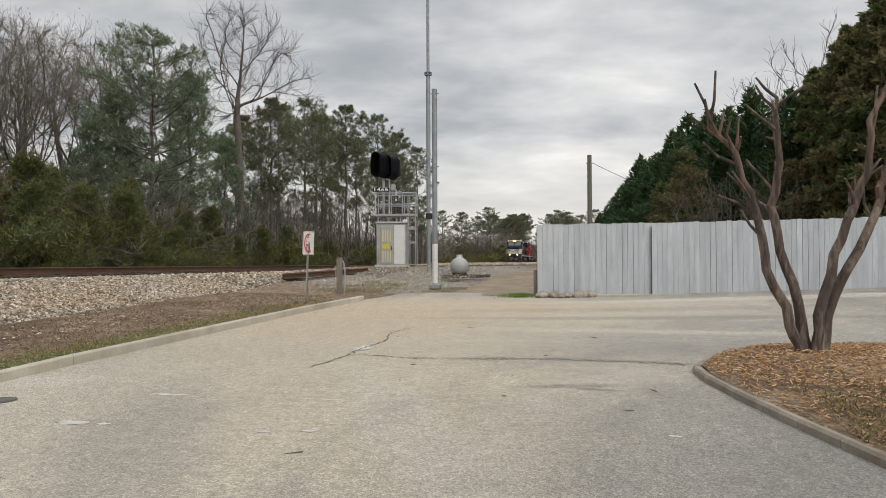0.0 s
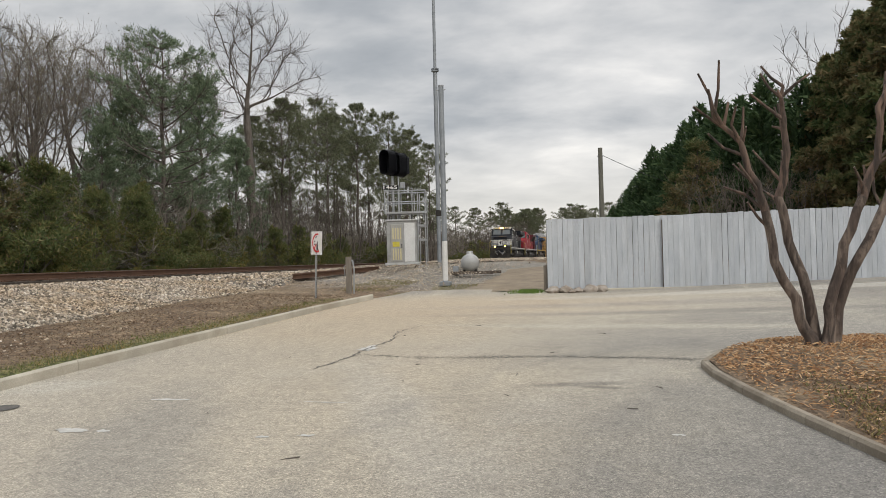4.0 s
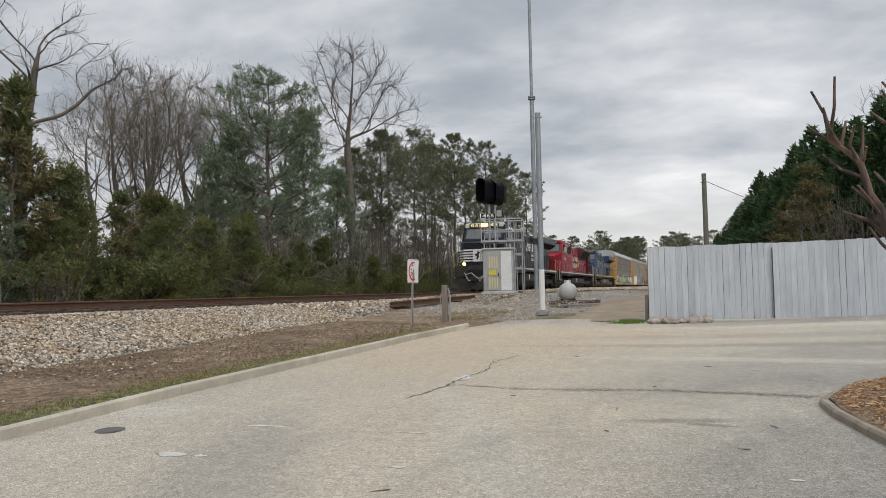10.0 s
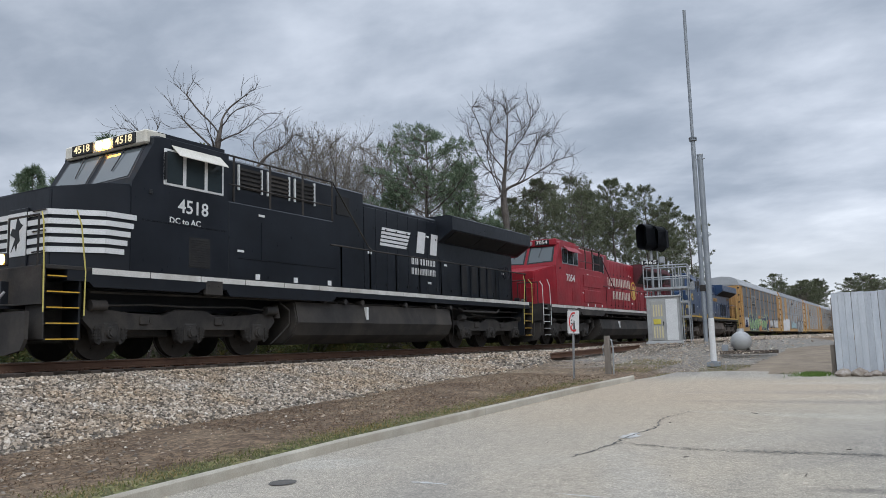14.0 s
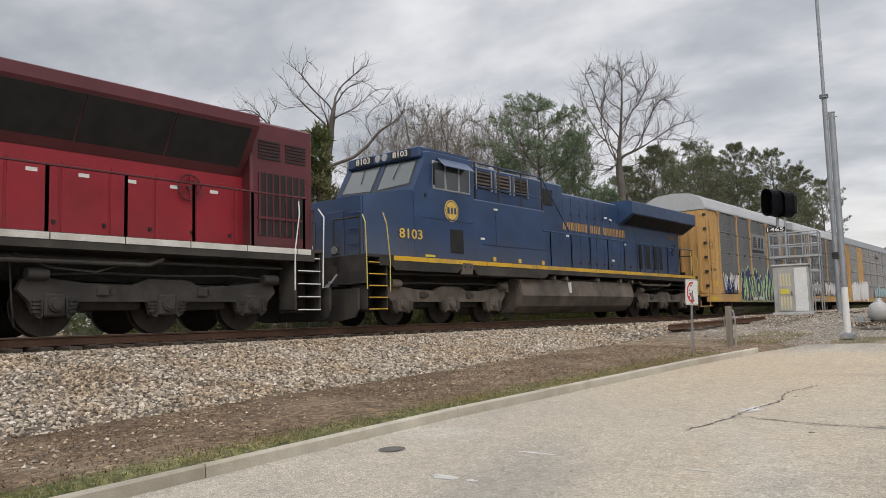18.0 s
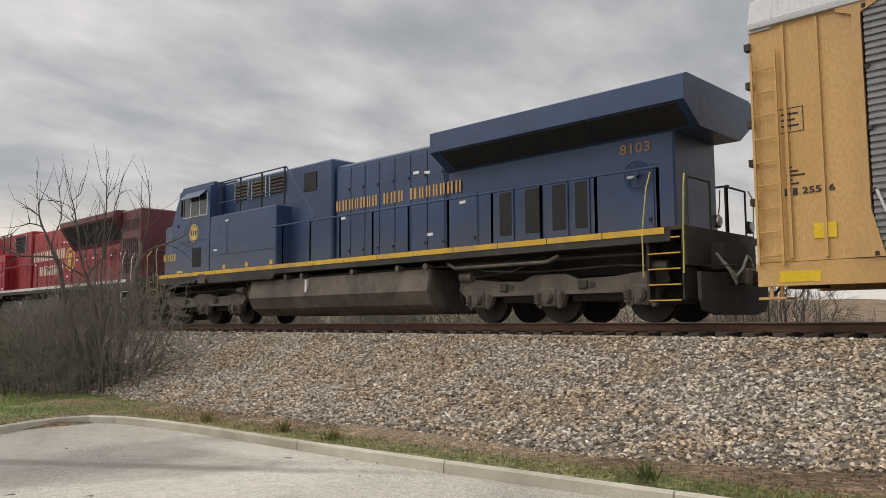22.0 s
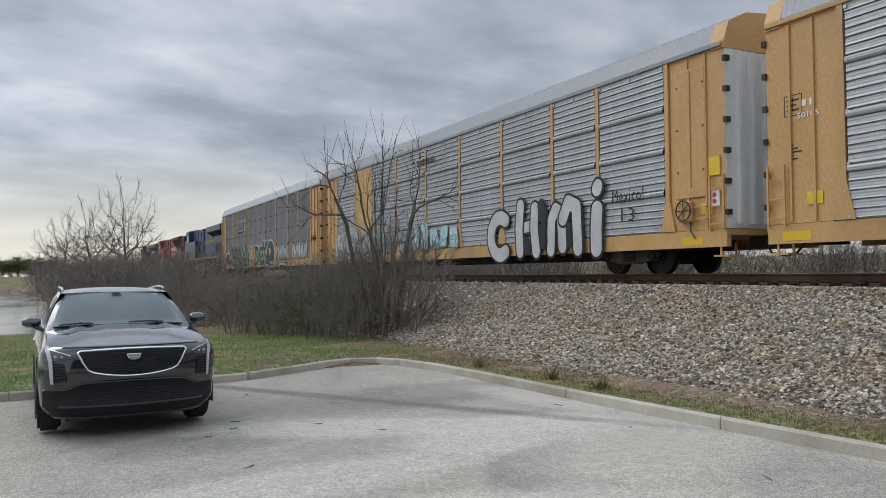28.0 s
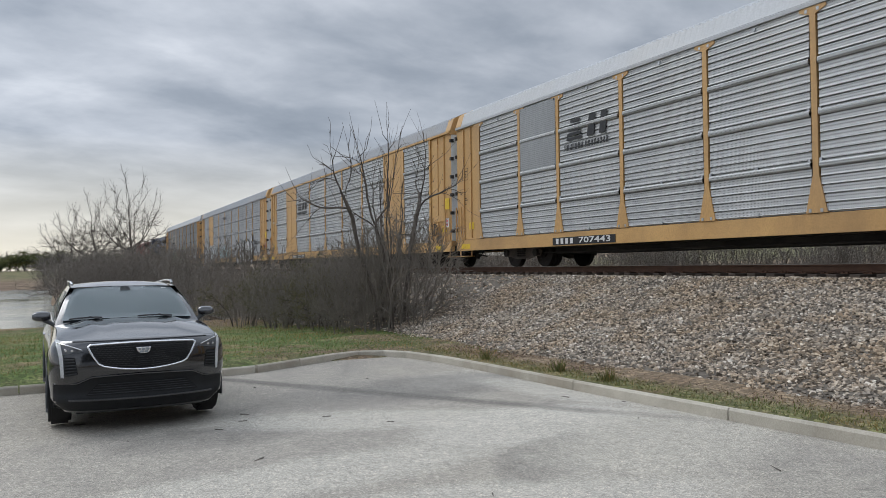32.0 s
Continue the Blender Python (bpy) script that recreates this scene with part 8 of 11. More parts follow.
def leafy_shrub(name, label, h, w, seed, n=420, mat="evergreen", leaf=(0.20, 0.05)):
    rng = np.random.default_rng(seed)
    e = tagged(empty(name), label, "shrub", "shrubs along the track")
    CHAIN[0] = False
    roots = [(rng.normal(0, w * 0.2), rng.normal(0, w * 0.2), -0.1) for k in range(6)]
    lobes = [(rng.normal(0, w * 0.4), rng.normal(0, w * 0.4), h * rng.uniform(0.3, 0.68), w * rng.uniform(0.4, 0.6), w * rng.uniform(0.4, 0.6), h * rng.uniform(0.22, 0.32)) for k in range(7)] + [(0, 0, h * 0.35, w * 0.8, w * 0.8, h * 0.33)]
    nodes, parent = colonise(rng, crown_cloud(rng, n, lobes, 0.4), roots, 0.22, 0.3, 9.0, 0.05, 0.2)
    segs, rad = limbs_of(nodes, parent, 0.008, 0.035)
    tagged(sticks("branchwork", segs, M["twig"], e), kind="stuff")
    ks = np.where((rad < 0.022) & (parent >= 0))[0]
    d = nodes[ks] - nodes[parent[ks]]
    d /= np.linalg.norm(d, axis=1)[:, None]
    V, F = tufts(nodes[ks], d + np.array([0, 0, 0.3]), 22, leaf[0] * 1.2, leaf[1] * 0.6, rng, 0.9)
    mesh_ob("foliage", V, F, M[mat], e)
    return e


def brush(name, label, h, w, seed, stems=12, mat="twig", n=700, step=0.16, twig=0.4, each=2, lobes=None, r=0.03, fine=0.006, category="shrub", rise=0.25):
    """A thicket of bare stems that rise from the ground and fork into a haze of twigs."""
    rng = np.random.default_rng(seed)
    e = tagged(empty(name), label, category, "bare shrubs")
    CHAIN[0] = False
    roots = [(rng.normal(0, w * 0.22), rng.normal(0, w * 0.22), -0.12) for k in range(stems)]
    if lobes is None:
        lobes = [(0, 0, h * 0.42, w * 0.85, w * 0.85, h * 0.42)] + [(rng.normal(0, w * 0.45), rng.normal(0, w * 0.45), h * rng.uniform(0.55, 0.74), w * 0.42, w * 0.42, h * 0.26) for k in range(5)]
    nodes, parent = colonise(rng, crown_cloud(rng, n, lobes, 0.5), roots, step, step * 1.5, 12.0, 0.10, 0.16)
    segs, rad = limbs_of(nodes, parent, fine, r)
    extra, ends = shoots(rng, nodes, parent, rad, r * 0.45, twig, each, fine * 0.85, rise, 0.45)
    tagged(sticks("stem_work", [s for s in segs if s[3] >= r * 0.4], M[mat], e, 0.03), kind="stuff")
    tagged(sticks("twig_mass", [s for s in segs if s[3] < r * 0.4] + extra, M[mat], e), kind="stuff")
    return e


PROTO = {}


def grow_at(kind, x, y, h, turn, z=None, wide=1.0):
    """Set a copy of a kind of tree at x, y, scaled to the height h."""
    ob, h0 = PROTO[kind]
    k = h / h0
    if abs(x - TRACK_X) < 4.6 and y > 30:
        x = TRACK_X - 4.8 if y > 100 else TRACK_X + math.copysign(4.8, x - TRACK_X)
    z = float(land_z(x, y)) - 0.05 if z is None else z
    if kind not in PLACED:
        PLACED.add(kind)
        ob.matrix_basis = pose(x, y, z, 0, 0, turn) @ Matrix.Diagonal((k * wide, k * wide, k, 1))
        return ob
    first = ob.matrix_basis.copy()
    ob.scale = (k * wide, k * wide, k)
    made = copy_thing(ob, pose(x, y, z, 0, 0, turn))
    ob.matrix_basis = first
    return made


PLACED = set()
PROTO["bare_a"] = (bare_tree("bare_tree", "tall bare grey hardwood with fine spreading twigs", 21, [(0, 0, 11.2, 2.5, 2.5, 3.4), (-1.6, 0.5, 12.0, 1.5, 1.5, 2.2), (1.7, -0.4, 11.4, 1.6, 1.6, 2.2), (2.9, 0.6, 9.2, 1.5, 1.4, 1.5), (-2.8, -0.6, 9.8, 1.4, 1.4, 1.6), (0.3, 0.2, 13.6, 1.5, 1.5, 1.3), (3.2, -1.2, 7.0, 1.0, 1.0, 0.7)], 5.6, 0.23, 900, step=0.38, twig=0.85, each=4, wander=0.10, fine=0.0085), 15.0)
PROTO["bare_b"] = (bare_tree("bare_tree", "bare hardwood with a vase of upright budding twigs", 22, [(0, 0, 10.4, 3.2, 3.2, 2.6), (1.5, -0.8, 12.2, 1.7, 1.7, 1.6), (-1.6, 0.7, 11.8, 1.7, 1.7, 1.7), (2.8, 0.9, 9.6, 1.4, 1.4, 1.6), (-2.9, -0.8, 9.2, 1.4, 1.4, 1.6), (0, 0, 6.4, 1.8, 1.8, 2.0)], 2.6, 0.20, 850, step=0.40, twig=0.85, each=3, fine=0.008, buds=1, wander=0.13, bark="bark", twigs="twig_pale"), 14.0)
PROTO["bare_c"] = (bare_tree("bare_tree", "old bare tree with crooked broken limbs", 29, [(-2.9, -0.6, 9.0, 1.1, 1.0, 0.9), (-1.0, 0, 10.5, 0.8, 0.8, 1.5), (1.5, 0.5, 10.4, 0.9, 0.9, 1.7), (2.9, 0.8, 9.3, 1.0, 1.0, 1.2), (0.2, -0.5, 9.4, 1.0, 1.0, 1.0), (-1.9, 0.8, 9.9, 0.7, 0.7, 0.9), (-1.6, -0.3, 7.2, 0.5, 0.5, 0.6), (1.5, 0.4, 7.3, 0.5, 0.5, 0.6)], 3.9, 0.27, 1100, twig=0.6, wander=0.14, twigs="twig"), 12.0)
PROTO["bare_d"] = (bare_tree("bare_tree", "bare tree with an open spreading crown", 24, [(0, 0, 5.6, 2.9, 2.9, 3.2), (1.4, 0.4, 4.6, 1.9, 1.9, 1.8), (-1.5, -0.6, 4.8, 1.9, 1.9, 1.9)], 1.7, 0.17, 1200, step=0.25, twig=0.5, wander=0.13), 9.0)
BROAD = [(0.14, 2.2), (0.28, 3.6), (0.46, 4.2), (0.64, 4.0), (0.80, 3.2), (0.92, 2.1), (1.0, 1.1)]
PROTO["pine_a"] = (pine("pine_tree", "broad green pine with layered airy boughs", 13.0, 31, BROAD, "needles", 17, (4, 6), (0.30, 0.022), 9, 0.19, 0.30, 0.12, 4, 0.22, dead=14), 13.0)
PROTO["pine_b"] = (pine("pine_tree", "young green pine with ragged ascending boughs", 11.0, 32, [(0.05, 1.9), (0.2, 2.9), (0.5, 2.4), (0.75, 1.5), (0.92, 0.7), (1.0, 0.2)], "needles", 15, (4, 6), n=12, twiglets=4, rise=0.45, gap=0.12), 11.0)
CLUMPED = [(0.44, 1.6), (0.55, 2.9), (0.72, 3.2), (0.88, 2.3), (0.97, 1.1), (1.0, 0.5)]
PROTO["loblolly_a"] = (pine("pine_tree", "tall dull green pine with a clumped open crown", 17.0, 33, CLUMPED, "needles_dull", 12, (4, 6), (0.33, 0.024), 15, 0.2, 0.35, 0.2, 4, 0.5, dead=22), 17.0)
PROTO["loblolly_b"] = (pine("pine_tree", "tall dull green pine with a clumped open crown", 17.0, 34, [(0.30, 1.2), (0.5, 2.6), (0.7, 3.4), (0.86, 2.8), (0.96, 1.5), (1.0, 0.6)], "needles_dull", 14, (3, 6), (0.32, 0.022), 15, 0.2, 0.4, 0.28, 3, 0.5, dead=26), 17.0)
PROTO["cypress"] = (cone_tree("cypress_tree", "dense dark green cypress in a hedge row", 11.0, 2.3, 41, n=13000, card=0.36, power=0.72, lumps=0.55), 11.0)
PROTO["cedar"] = (pine("cedar_tree", "large bronze-brown and green cedar with drooping sprays", 14.0, 42, [(0.03, 4.2), (0.25, 4.0), (0.5, 3.2), (0.75, 2.0), (0.92, 0.8), (1.0, 0.25)], "cedar_brown", 28, (6, 8), (0.40, 0.09), 7, 0.25, 0.15, 0.06, 4, 0.25, droop=0.05), 14.0)
PROTO["young_cedar"] = (pine("cedar_tree", "young brownish green cedar beside the wood", 7.5, 43, [(0.02, 2.0), (0.3, 1.9), (0.6, 1.3), (0.85, 0.7), (1.0, 0.15)], "cedar_brown", 15, (4, 6), (0.30, 0.045), 7, 0.1, 0.5, 0.28, 3, 0.4), 7.5)
PROTO["juniper"] = (pine("juniper_tree", "bushy yellow-green juniper at the wood's edge", 5.0, 44, [(0.0, 1.6), (0.3, 1.7), (0.6, 1.2), (0.85, 0.6), (1.0, 0.15)], "evergreen", 15, (5, 7), (0.17, 0.022), 13, 0.08, 0.7, 0.15, 3, 0.4), 5.0)
PROTO["shrub_a"] = (leafy_shrub("evergreen_shrub", "low yellow-green evergreen shrub at the wood's edge", 4.0, 2.0, 51), 4.0)
PROTO["shrub_b"] = (leafy_shrub("evergreen_shrub", "low dark green evergreen shrub at the wood's edge", 3.0, 1.7, 52), 3.0)
M["olive_pale"] = islands("pale_spring_leaves", [(0.0, (0.16, 0.16, 0.06)), (0.5, (0.24, 0.235, 0.10)), (1.0, (0.33, 0.31, 0.15))], 0.85, 0.2, 0.3)
PROTO["shrub_pale"] = (leafy_shrub("spring_shrub", "pale yellow-green budding shrub beside the far track", 3.0, 1.8, 57, 300, "olive_pale", leaf=(0.16, 0.04)), 3.0)
PROTO["shrub_c"] = (leafy_shrub("evergreen_shrub", "thin olive half-evergreen shrub in the brush", 3.0, 1.7, 53, 260, "olive_dull", leaf=(0.11, 0.024)), 3.0)
PROTO["thicket_a"] = (brush("bare_thicket", "grey-brown bare saplings in a tangle", 8.5, 2.6, 61, 9, "twig", 900, 0.3, 0.55, 2, [(0, 0, 4.4, 2.6, 2.6, 3.4), (0.8, 0, 6.4, 1.6, 1.6, 2.0), (-0.9, 0.5, 6.0, 1.5, 1.5, 2.2)], 0.06, 0.009, "thicket"), 8.5)
PROTO["brush_a"] = (brush("bare_shrub", "dense grey-brown bare shrub by the track", 3.2, 1.75, 62, 13, "brush", 1250, 0.15, 0.40, 2, [(0, 0, 1.35, 1.5, 1.5, 1.1), (0.8, 0.3, 2.0, 0.9, 0.9, 0.8), (-0.8, 0.4, 1.9, 0.9, 0.9, 0.85), (0.1, -0.8, 2.1, 0.9, 0.9, 0.8), (0.2, 0.5, 2.5, 0.7, 0.7, 0.6), (-0.4, -0.3, 0.8, 1.6, 1.6, 0.6)], 0.028, 0.0055, rise=0.12), 3.2)
PROTO["brush_b"] = (brush("bare_shrub", "pale arching bare stems by the track", 3.0, 1.6, 63, 22, "twig_pale", 150, 0.25, 0.7, 1, [(0, 0, 2.0, 1.5, 1.5, 0.9)], 0.02, rise=0.5), 3.0)
PROTO["sapling"] = (brush("bare_sapling", "slim bare multi-stemmed sapling above the shrubs", 5.4, 0.9, 67, 5, "bark", 300, 0.2, 0.5, 1, [(-1.0, -0.2, 3.7, 0.75, 0.75, 1.3), (0.9, 0.3, 3.9, 0.75, 0.75, 1.3), (0, 0, 4.5, 0.6, 0.6, 0.9), (-1.7, 0.4, 2.8, 0.5, 0.5, 0.8), (1.6, -0.3, 2.9, 0.5, 0.5, 0.8)], 0.05, 0.007, "sapling", 0.35), 5.4)

WOOD = [("bare_b", -27, 33.1, 13.0), ("bare_b", -33, 44, 16.9), ("bare_b", -30, 42.8, 15.6), ("bare_a", -38, 57.8, 20.6), ("bare_a", -26, 54.9, 21.5), ("bare_b", -36, 62.1, 19.5), ("bare_b", -34, 78, 19.0),
        ("pine_a", -24, 39.7, 13.6), ("pine_b", -27, 40.7, 10.8), ("pine_b", -29, 52.8, 14.6), ("pine_b", -25, 35.5, 8.0), ("pine_b", -23.5, 47.5, 9.0),
        ("loblolly_a", -26, 60.8, 14.4), ("loblolly_b", -28, 74, 17.0), ("loblolly_a", -24.5, 76.5, 16.8), ("loblolly_b", -24, 86.9, 17.7), ("loblolly_a", -27, 109, 19.4), ("loblolly_b", -22.5, 101.3, 16.0),
        ("loblolly_a", -33, 70.4, 15.0), ("loblolly_b", -32, 91.5, 18.5), ("loblolly_a", -30, 98, 17.0), ("loblolly_b", -27.5, 66, 15.0), ("loblolly_a", -23.5, 93, 15.0), ("loblolly_b", -25, 69, 14.5), ("loblolly_b", -29, 82, 17.0),
        ("thicket_a", -21.5, 63.6, 9.0), ("thicket_a", -21, 70.4, 8.6), ("thicket_a", -22, 59.4, 8.6), ("thicket_a", -23, 56, 8.8), ("thicket_a", -21.5, 48.4, 7.1), ("thicket_a", -21, 81, 8.5), ("thicket_a", -21, 95, 8.2),
        ("thicket_a", -24, 47.8, 7.8), ("thicket_a", -25, 68, 9), ("thicket_a", -22, 76, 8), ("thicket_a", -22, 88, 8), ("thicket_a", -27, 44, 8), ("thicket_a", -29, 38, 9), ("thicket_a", -27, 62, 9), ("thicket_a", -26, 81, 9), ("thicket_a", -25, 30, 7),
        ("juniper", -20.5, 25.7, 3.9), ("juniper", -20.5, 28.7, 4.2), ("juniper", -20.3, 31.3, 4.3), ("shrub_b", -20.2, 24.1, 3.3), ("juniper", -19.8, 34.8, 2.8), ("shrub_a", -19.6, 26, 2.8), ("juniper", -20, 45.5, 3.3),
        ("shrub_b", -19.7, 37, 2.4), ("shrub_b", -19.6, 32.4, 2.2), ("juniper", -19.8, 41.5, 2.6), ("shrub_b", -20.5, 68.6, 3.2), ("shrub_a", -20, 55.2, 2.7), ("juniper", -21.5, 38.5, 3.8), ("juniper", -22.5, 28, 5.2), ("juniper", -22, 34, 4.8),
        ("shrub_b", -20.6, 49.5, 3.0), ("juniper", -21, 61, 3.0), ("shrub_b", -20.5, 76, 2.8), ("shrub_b", -21, 85, 2.8), ("juniper", -21.2, 21.5, 3.6), ("juniper", -23.5, 24.5, 4.6), ("juniper", -24, 31, 5.2), ("shrub_b", -25, 43, 4.2), ("shrub_b", -24, 52, 3.8),
        ("juniper", -22, 42.5, 4.2), ("juniper", -21.5, 53, 3.6), ("shrub_b", -23, 37, 4.0), ("shrub_a", -23, 64, 3.8), ("shrub_b", -23, 72, 3.8), ("shrub_b", -22.5, 58, 3.4),
        ("pine_b", -23.5, 17.4, 8.2), ("pine_a", -24.5, 19.7, 8.2), ("pine_b", -21.8, 14.6, 6.2), ("pine_b", -26.5, 16.5, 7.4), ("young_cedar", -22.8, 21.0, 8.2), ("pine_b", -21.5, 18.5, 5.9), ("juniper", -22, 22.4, 5.6), ("young_cedar", -23, 26.5, 5.0), ("pine_b", -25.5, 13.5, 6.6), ("pine_b", -24.5, 22.5, 6.8),
        ("bare_c", -25.5, 23.8, 13.2), ("bare_b", -28, 32, 13.0), ("bare_b", -31, 37.9, 15.1), ("bare_b", -27, 29.2, 11.0), ("bare_b", -29, 35.5, 12.5), ("shrub_b", -21, 16.6, 2.8), ("shrub_b", -21.2, 13.0, 2.4), ("shrub_b", -20.8, 20.2, 2.8), ("shrub_b", -23.4, 15.2, 3.2),
        ("brush_b", -19.2, 16.4, 2.8), ("brush_b", -19.4, 19.5, 2.4), ("brush_b", -19.6, 13.2, 1.8), ("brush_a", -20.5, 20.1, 2.0)]
rng = random.Random(7)
for kind, x, y, h in WOOD:
    grow_at(kind, x, y, h, rng.uniform(0, 360))
# the wood behind, and low growth beyond the track to the south
for k in range(30):
    y = 22 + k * 3.8
    grow_at(("bare_b", "loblolly_a", "thicket_a", "pine_b", "loblolly_b", "thicket_a")[k % 6], -40 - rng.uniform(0, 18), y + rng.uniform(-2, 2), rng.uniform(9, 13.5) if k % 3 < 2 else rng.uniform(7, 9), rng.uniform(0, 360))
for k in range(26):
    grow_at("shrub_b", -31 - rng.uniform(0, 6), 18 + k * 4 + rng.uniform(-1, 1), rng.uniform(3.5, 5.0), rng.uniform(0, 360), None, 1.5)
for k in range(54):
    y = 9 - k * 1.5 + rng.uniform(-0.6, 0.6)
    if y > -7 and k % 2:
        continue
    grow_at("brush_a" if k % 4 else "brush_b", -19.6 - rng.uniform(0, 4.5), y, rng.uniform(1.2, 1.6) if y > -7 else rng.uniform(2.2, 3.0), rng.uniform(0, 360), None, 1.2)
for k in range(26):
    grow_at("brush_a", -22.0 - rng.uniform(0, 6), -9 - k * 2.1, rng.uniform(2.2, 3.0), rng.uniform(0, 360), None, 1.4)
# brown undergrowth that closes the wood below the crowns
for k in range(34):
    grow_at("brush_a", -22.5 - (k % 3) * 3.2 - rng.uniform(0, 1.5), 30 + k * 2.7, rng.uniform(4.2, 6.2), rng.uniform(0, 360), None, 1.25)
for k in range(22):
    grow_at("brush_a", -38 + k * 2.2, 176 + (k * 7) % 24, rng.uniform(6.0, 8.5), rng.uniform(0, 360), None, 1.7)
# far trees up the line
for x, y, h in ((-35, 186, 13.5), (-32, 197, 13.8), (-29.5, 208, 13.3), (-27.5, 213, 16), (-24.5, 204, 13.5), (-40, 180, 13), (-8, 202, 13.6), (-4.9, 192, 12.7), (-1.7, 223, 13.8), (-45, 170, 14), (-38, 150, 13), (-31, 140, 12.5), (-35, 128, 15), (2, 205, 14), (7, 215, 14), (-22, 235, 15.5), (-18, 240, 15.5), (-14, 238, 16), (-11, 230, 14), (-27, 225, 13), (-20, 228, 12), (-6, 232, 14), (3, 228, 13)):
    grow_at(rng.choice(("loblolly_a", "loblolly_b", "loblolly_b")), x, y, h, rng.uniform(0, 360), None, 1.35)
for x, y, h in ((-30, 160, 10), (-26, 170, 9.5), (-34, 172, 10.5), (-27, 185, 10), (-23, 160, 7), (-22, 150, 5), (-21.5, 140, 5), (-6, 185, 8), (-2, 180, 8), (-24, 195, 9), (-20, 215, 10), (-16, 222, 10), (-12, 214, 9), (-9, 208, 9), (-5, 210, 9), (0, 200, 9), (-31, 192, 10), (-36, 200, 10), (5, 196, 9), (-24, 214, 9)):
    grow_at("thicket_a", x, y, h, rng.uniform(0, 360), None, 1.5)
for x, y, h in ((-19.8, 149, 4.0), (-21, 142, 3.6), (-20.5, 133, 3.0), (-20, 120, 2.6), (-20.3, 108, 2.6), (-8, 150, 3.2), (-5.5, 146, 3.0), (-22, 172, 4.2), (-19, 196, 5), (-14, 205, 5), (-17, 200, 5), (-11, 198, 5), (-23, 190, 5), (-27, 178, 5), (-7, 196, 5), (-3, 188, 5)):
    grow_at("shrub_a", x, y, h, rng.uniform(0, 360), None, 1.3)
for x, y, h in ((-24, 167, 9.5), (-27, 171, 9.0), (-21.6, 174, 9.4), (-18.6, 186, 10.5), (-29.6, 166, 8.6), (-12, 190, 10), (-33, 160, 9.5)):
    grow_at("bare_b", x, y, h, rng.uniform(0, 360), None, 1.1)
for k in range(15):
    grow_at("shrub_b", -44 + k * 1.6, 170 + (k * 5) % 11, rng.uniform(4.4, 6.2), rng.uniform(0, 360), None, 1.7)
for x, y, h in ((-15.5, 196, 12.4), (-12.6, 198, 13.2), (-9.6, 195, 12.2), (-17.5, 204, 13), (-6.4, 200, 12.6), (-21, 198, 12.0)):
    grow_at("loblolly_b", x, y, h, rng.uniform(0, 360), None, 1.6)
for k in range(9):
    grow_at("loblolly_a" if k % 2 else "thicket_a", -30 + k * 4.2 + (1.6 if k == 4 else 0), 452 + (k % 3) * 9, rng.uniform(19, 25), rng.uniform(0, 360), None, 1.5)
grow_at("shrub_pale", -19.6, 159, 3.6, 40, None, 1.2)
grow_at("shrub_pale", -20.6, 156, 2.8, 200, None, 1.2)
# evergreens behind the fence
for x, y, h in ((1.6, 107, 6.8), (3.1, 98, 8.7), (4.4, 90, 9.8), (5.4, 82, 10.4), (6.3, 75, 10.6), (7.2, 69.3, 10.9), (7.8, 63.3, 11.1), (8.6, 58, 10.9), (9.2, 54, 10.0), (10, 50.5, 10.0), (11.5, 47, 10.0),
                (2.4, 102.5, 7.3), (3.9, 94, 8.6), (5.1, 86, 9.3), (6.0, 78.5, 9.9), (6.9, 72, 9.8), (7.7, 66.3, 10.2), (8.4, 60.6, 10.3), (9.1, 56, 9.4), (9.8, 52.2, 9.2)):
    grow_at("cypress", x, y, h * rng.uniform(1.0, 1.14), rng.uniform(0, 360), None, rng.uniform(1.1, 1.35))
for x, y, h in ((12.8, 46.7, 11.0), (13.4, 42.6, 12.2), (14.2, 39.6, 13.4), (14.6, 36.6, 14.0), (15.4, 34.0, 14.4), (17.0, 31, 14.0)):
    grow_at("cedar", x, y, h, rng.uniform(0, 360), None, 0.95)
for x, y, h in ((5.9, 49.8, 7.0), (4.9, 53, 5.4)):
    grow_at("young_cedar", x, y, h, rng.uniform(0, 360), None, 1.3)
for x, y, h in ((7.2, 46, 5.6), (8.6, 43, 4.8), (6.4, 44, 4.4), (9.6, 40.5, 4.8)):
    grow_at("brush_b", x, y, h, rng.uniform(0, 360), None, 1.2)
for x, y, h in ((14.3, 65.4, 16.6), (17.5, 64, 19.6), (12.5, 58, 12.5)):
    grow_at("bare_d", x, y, h, rng.uniform(0, 360))
for x, y, h in ((3.6, 61, 3.6), (2.8, 66, 3.2)):
    grow_at("shrub_a", x, y, h, rng.uniform(0, 360))
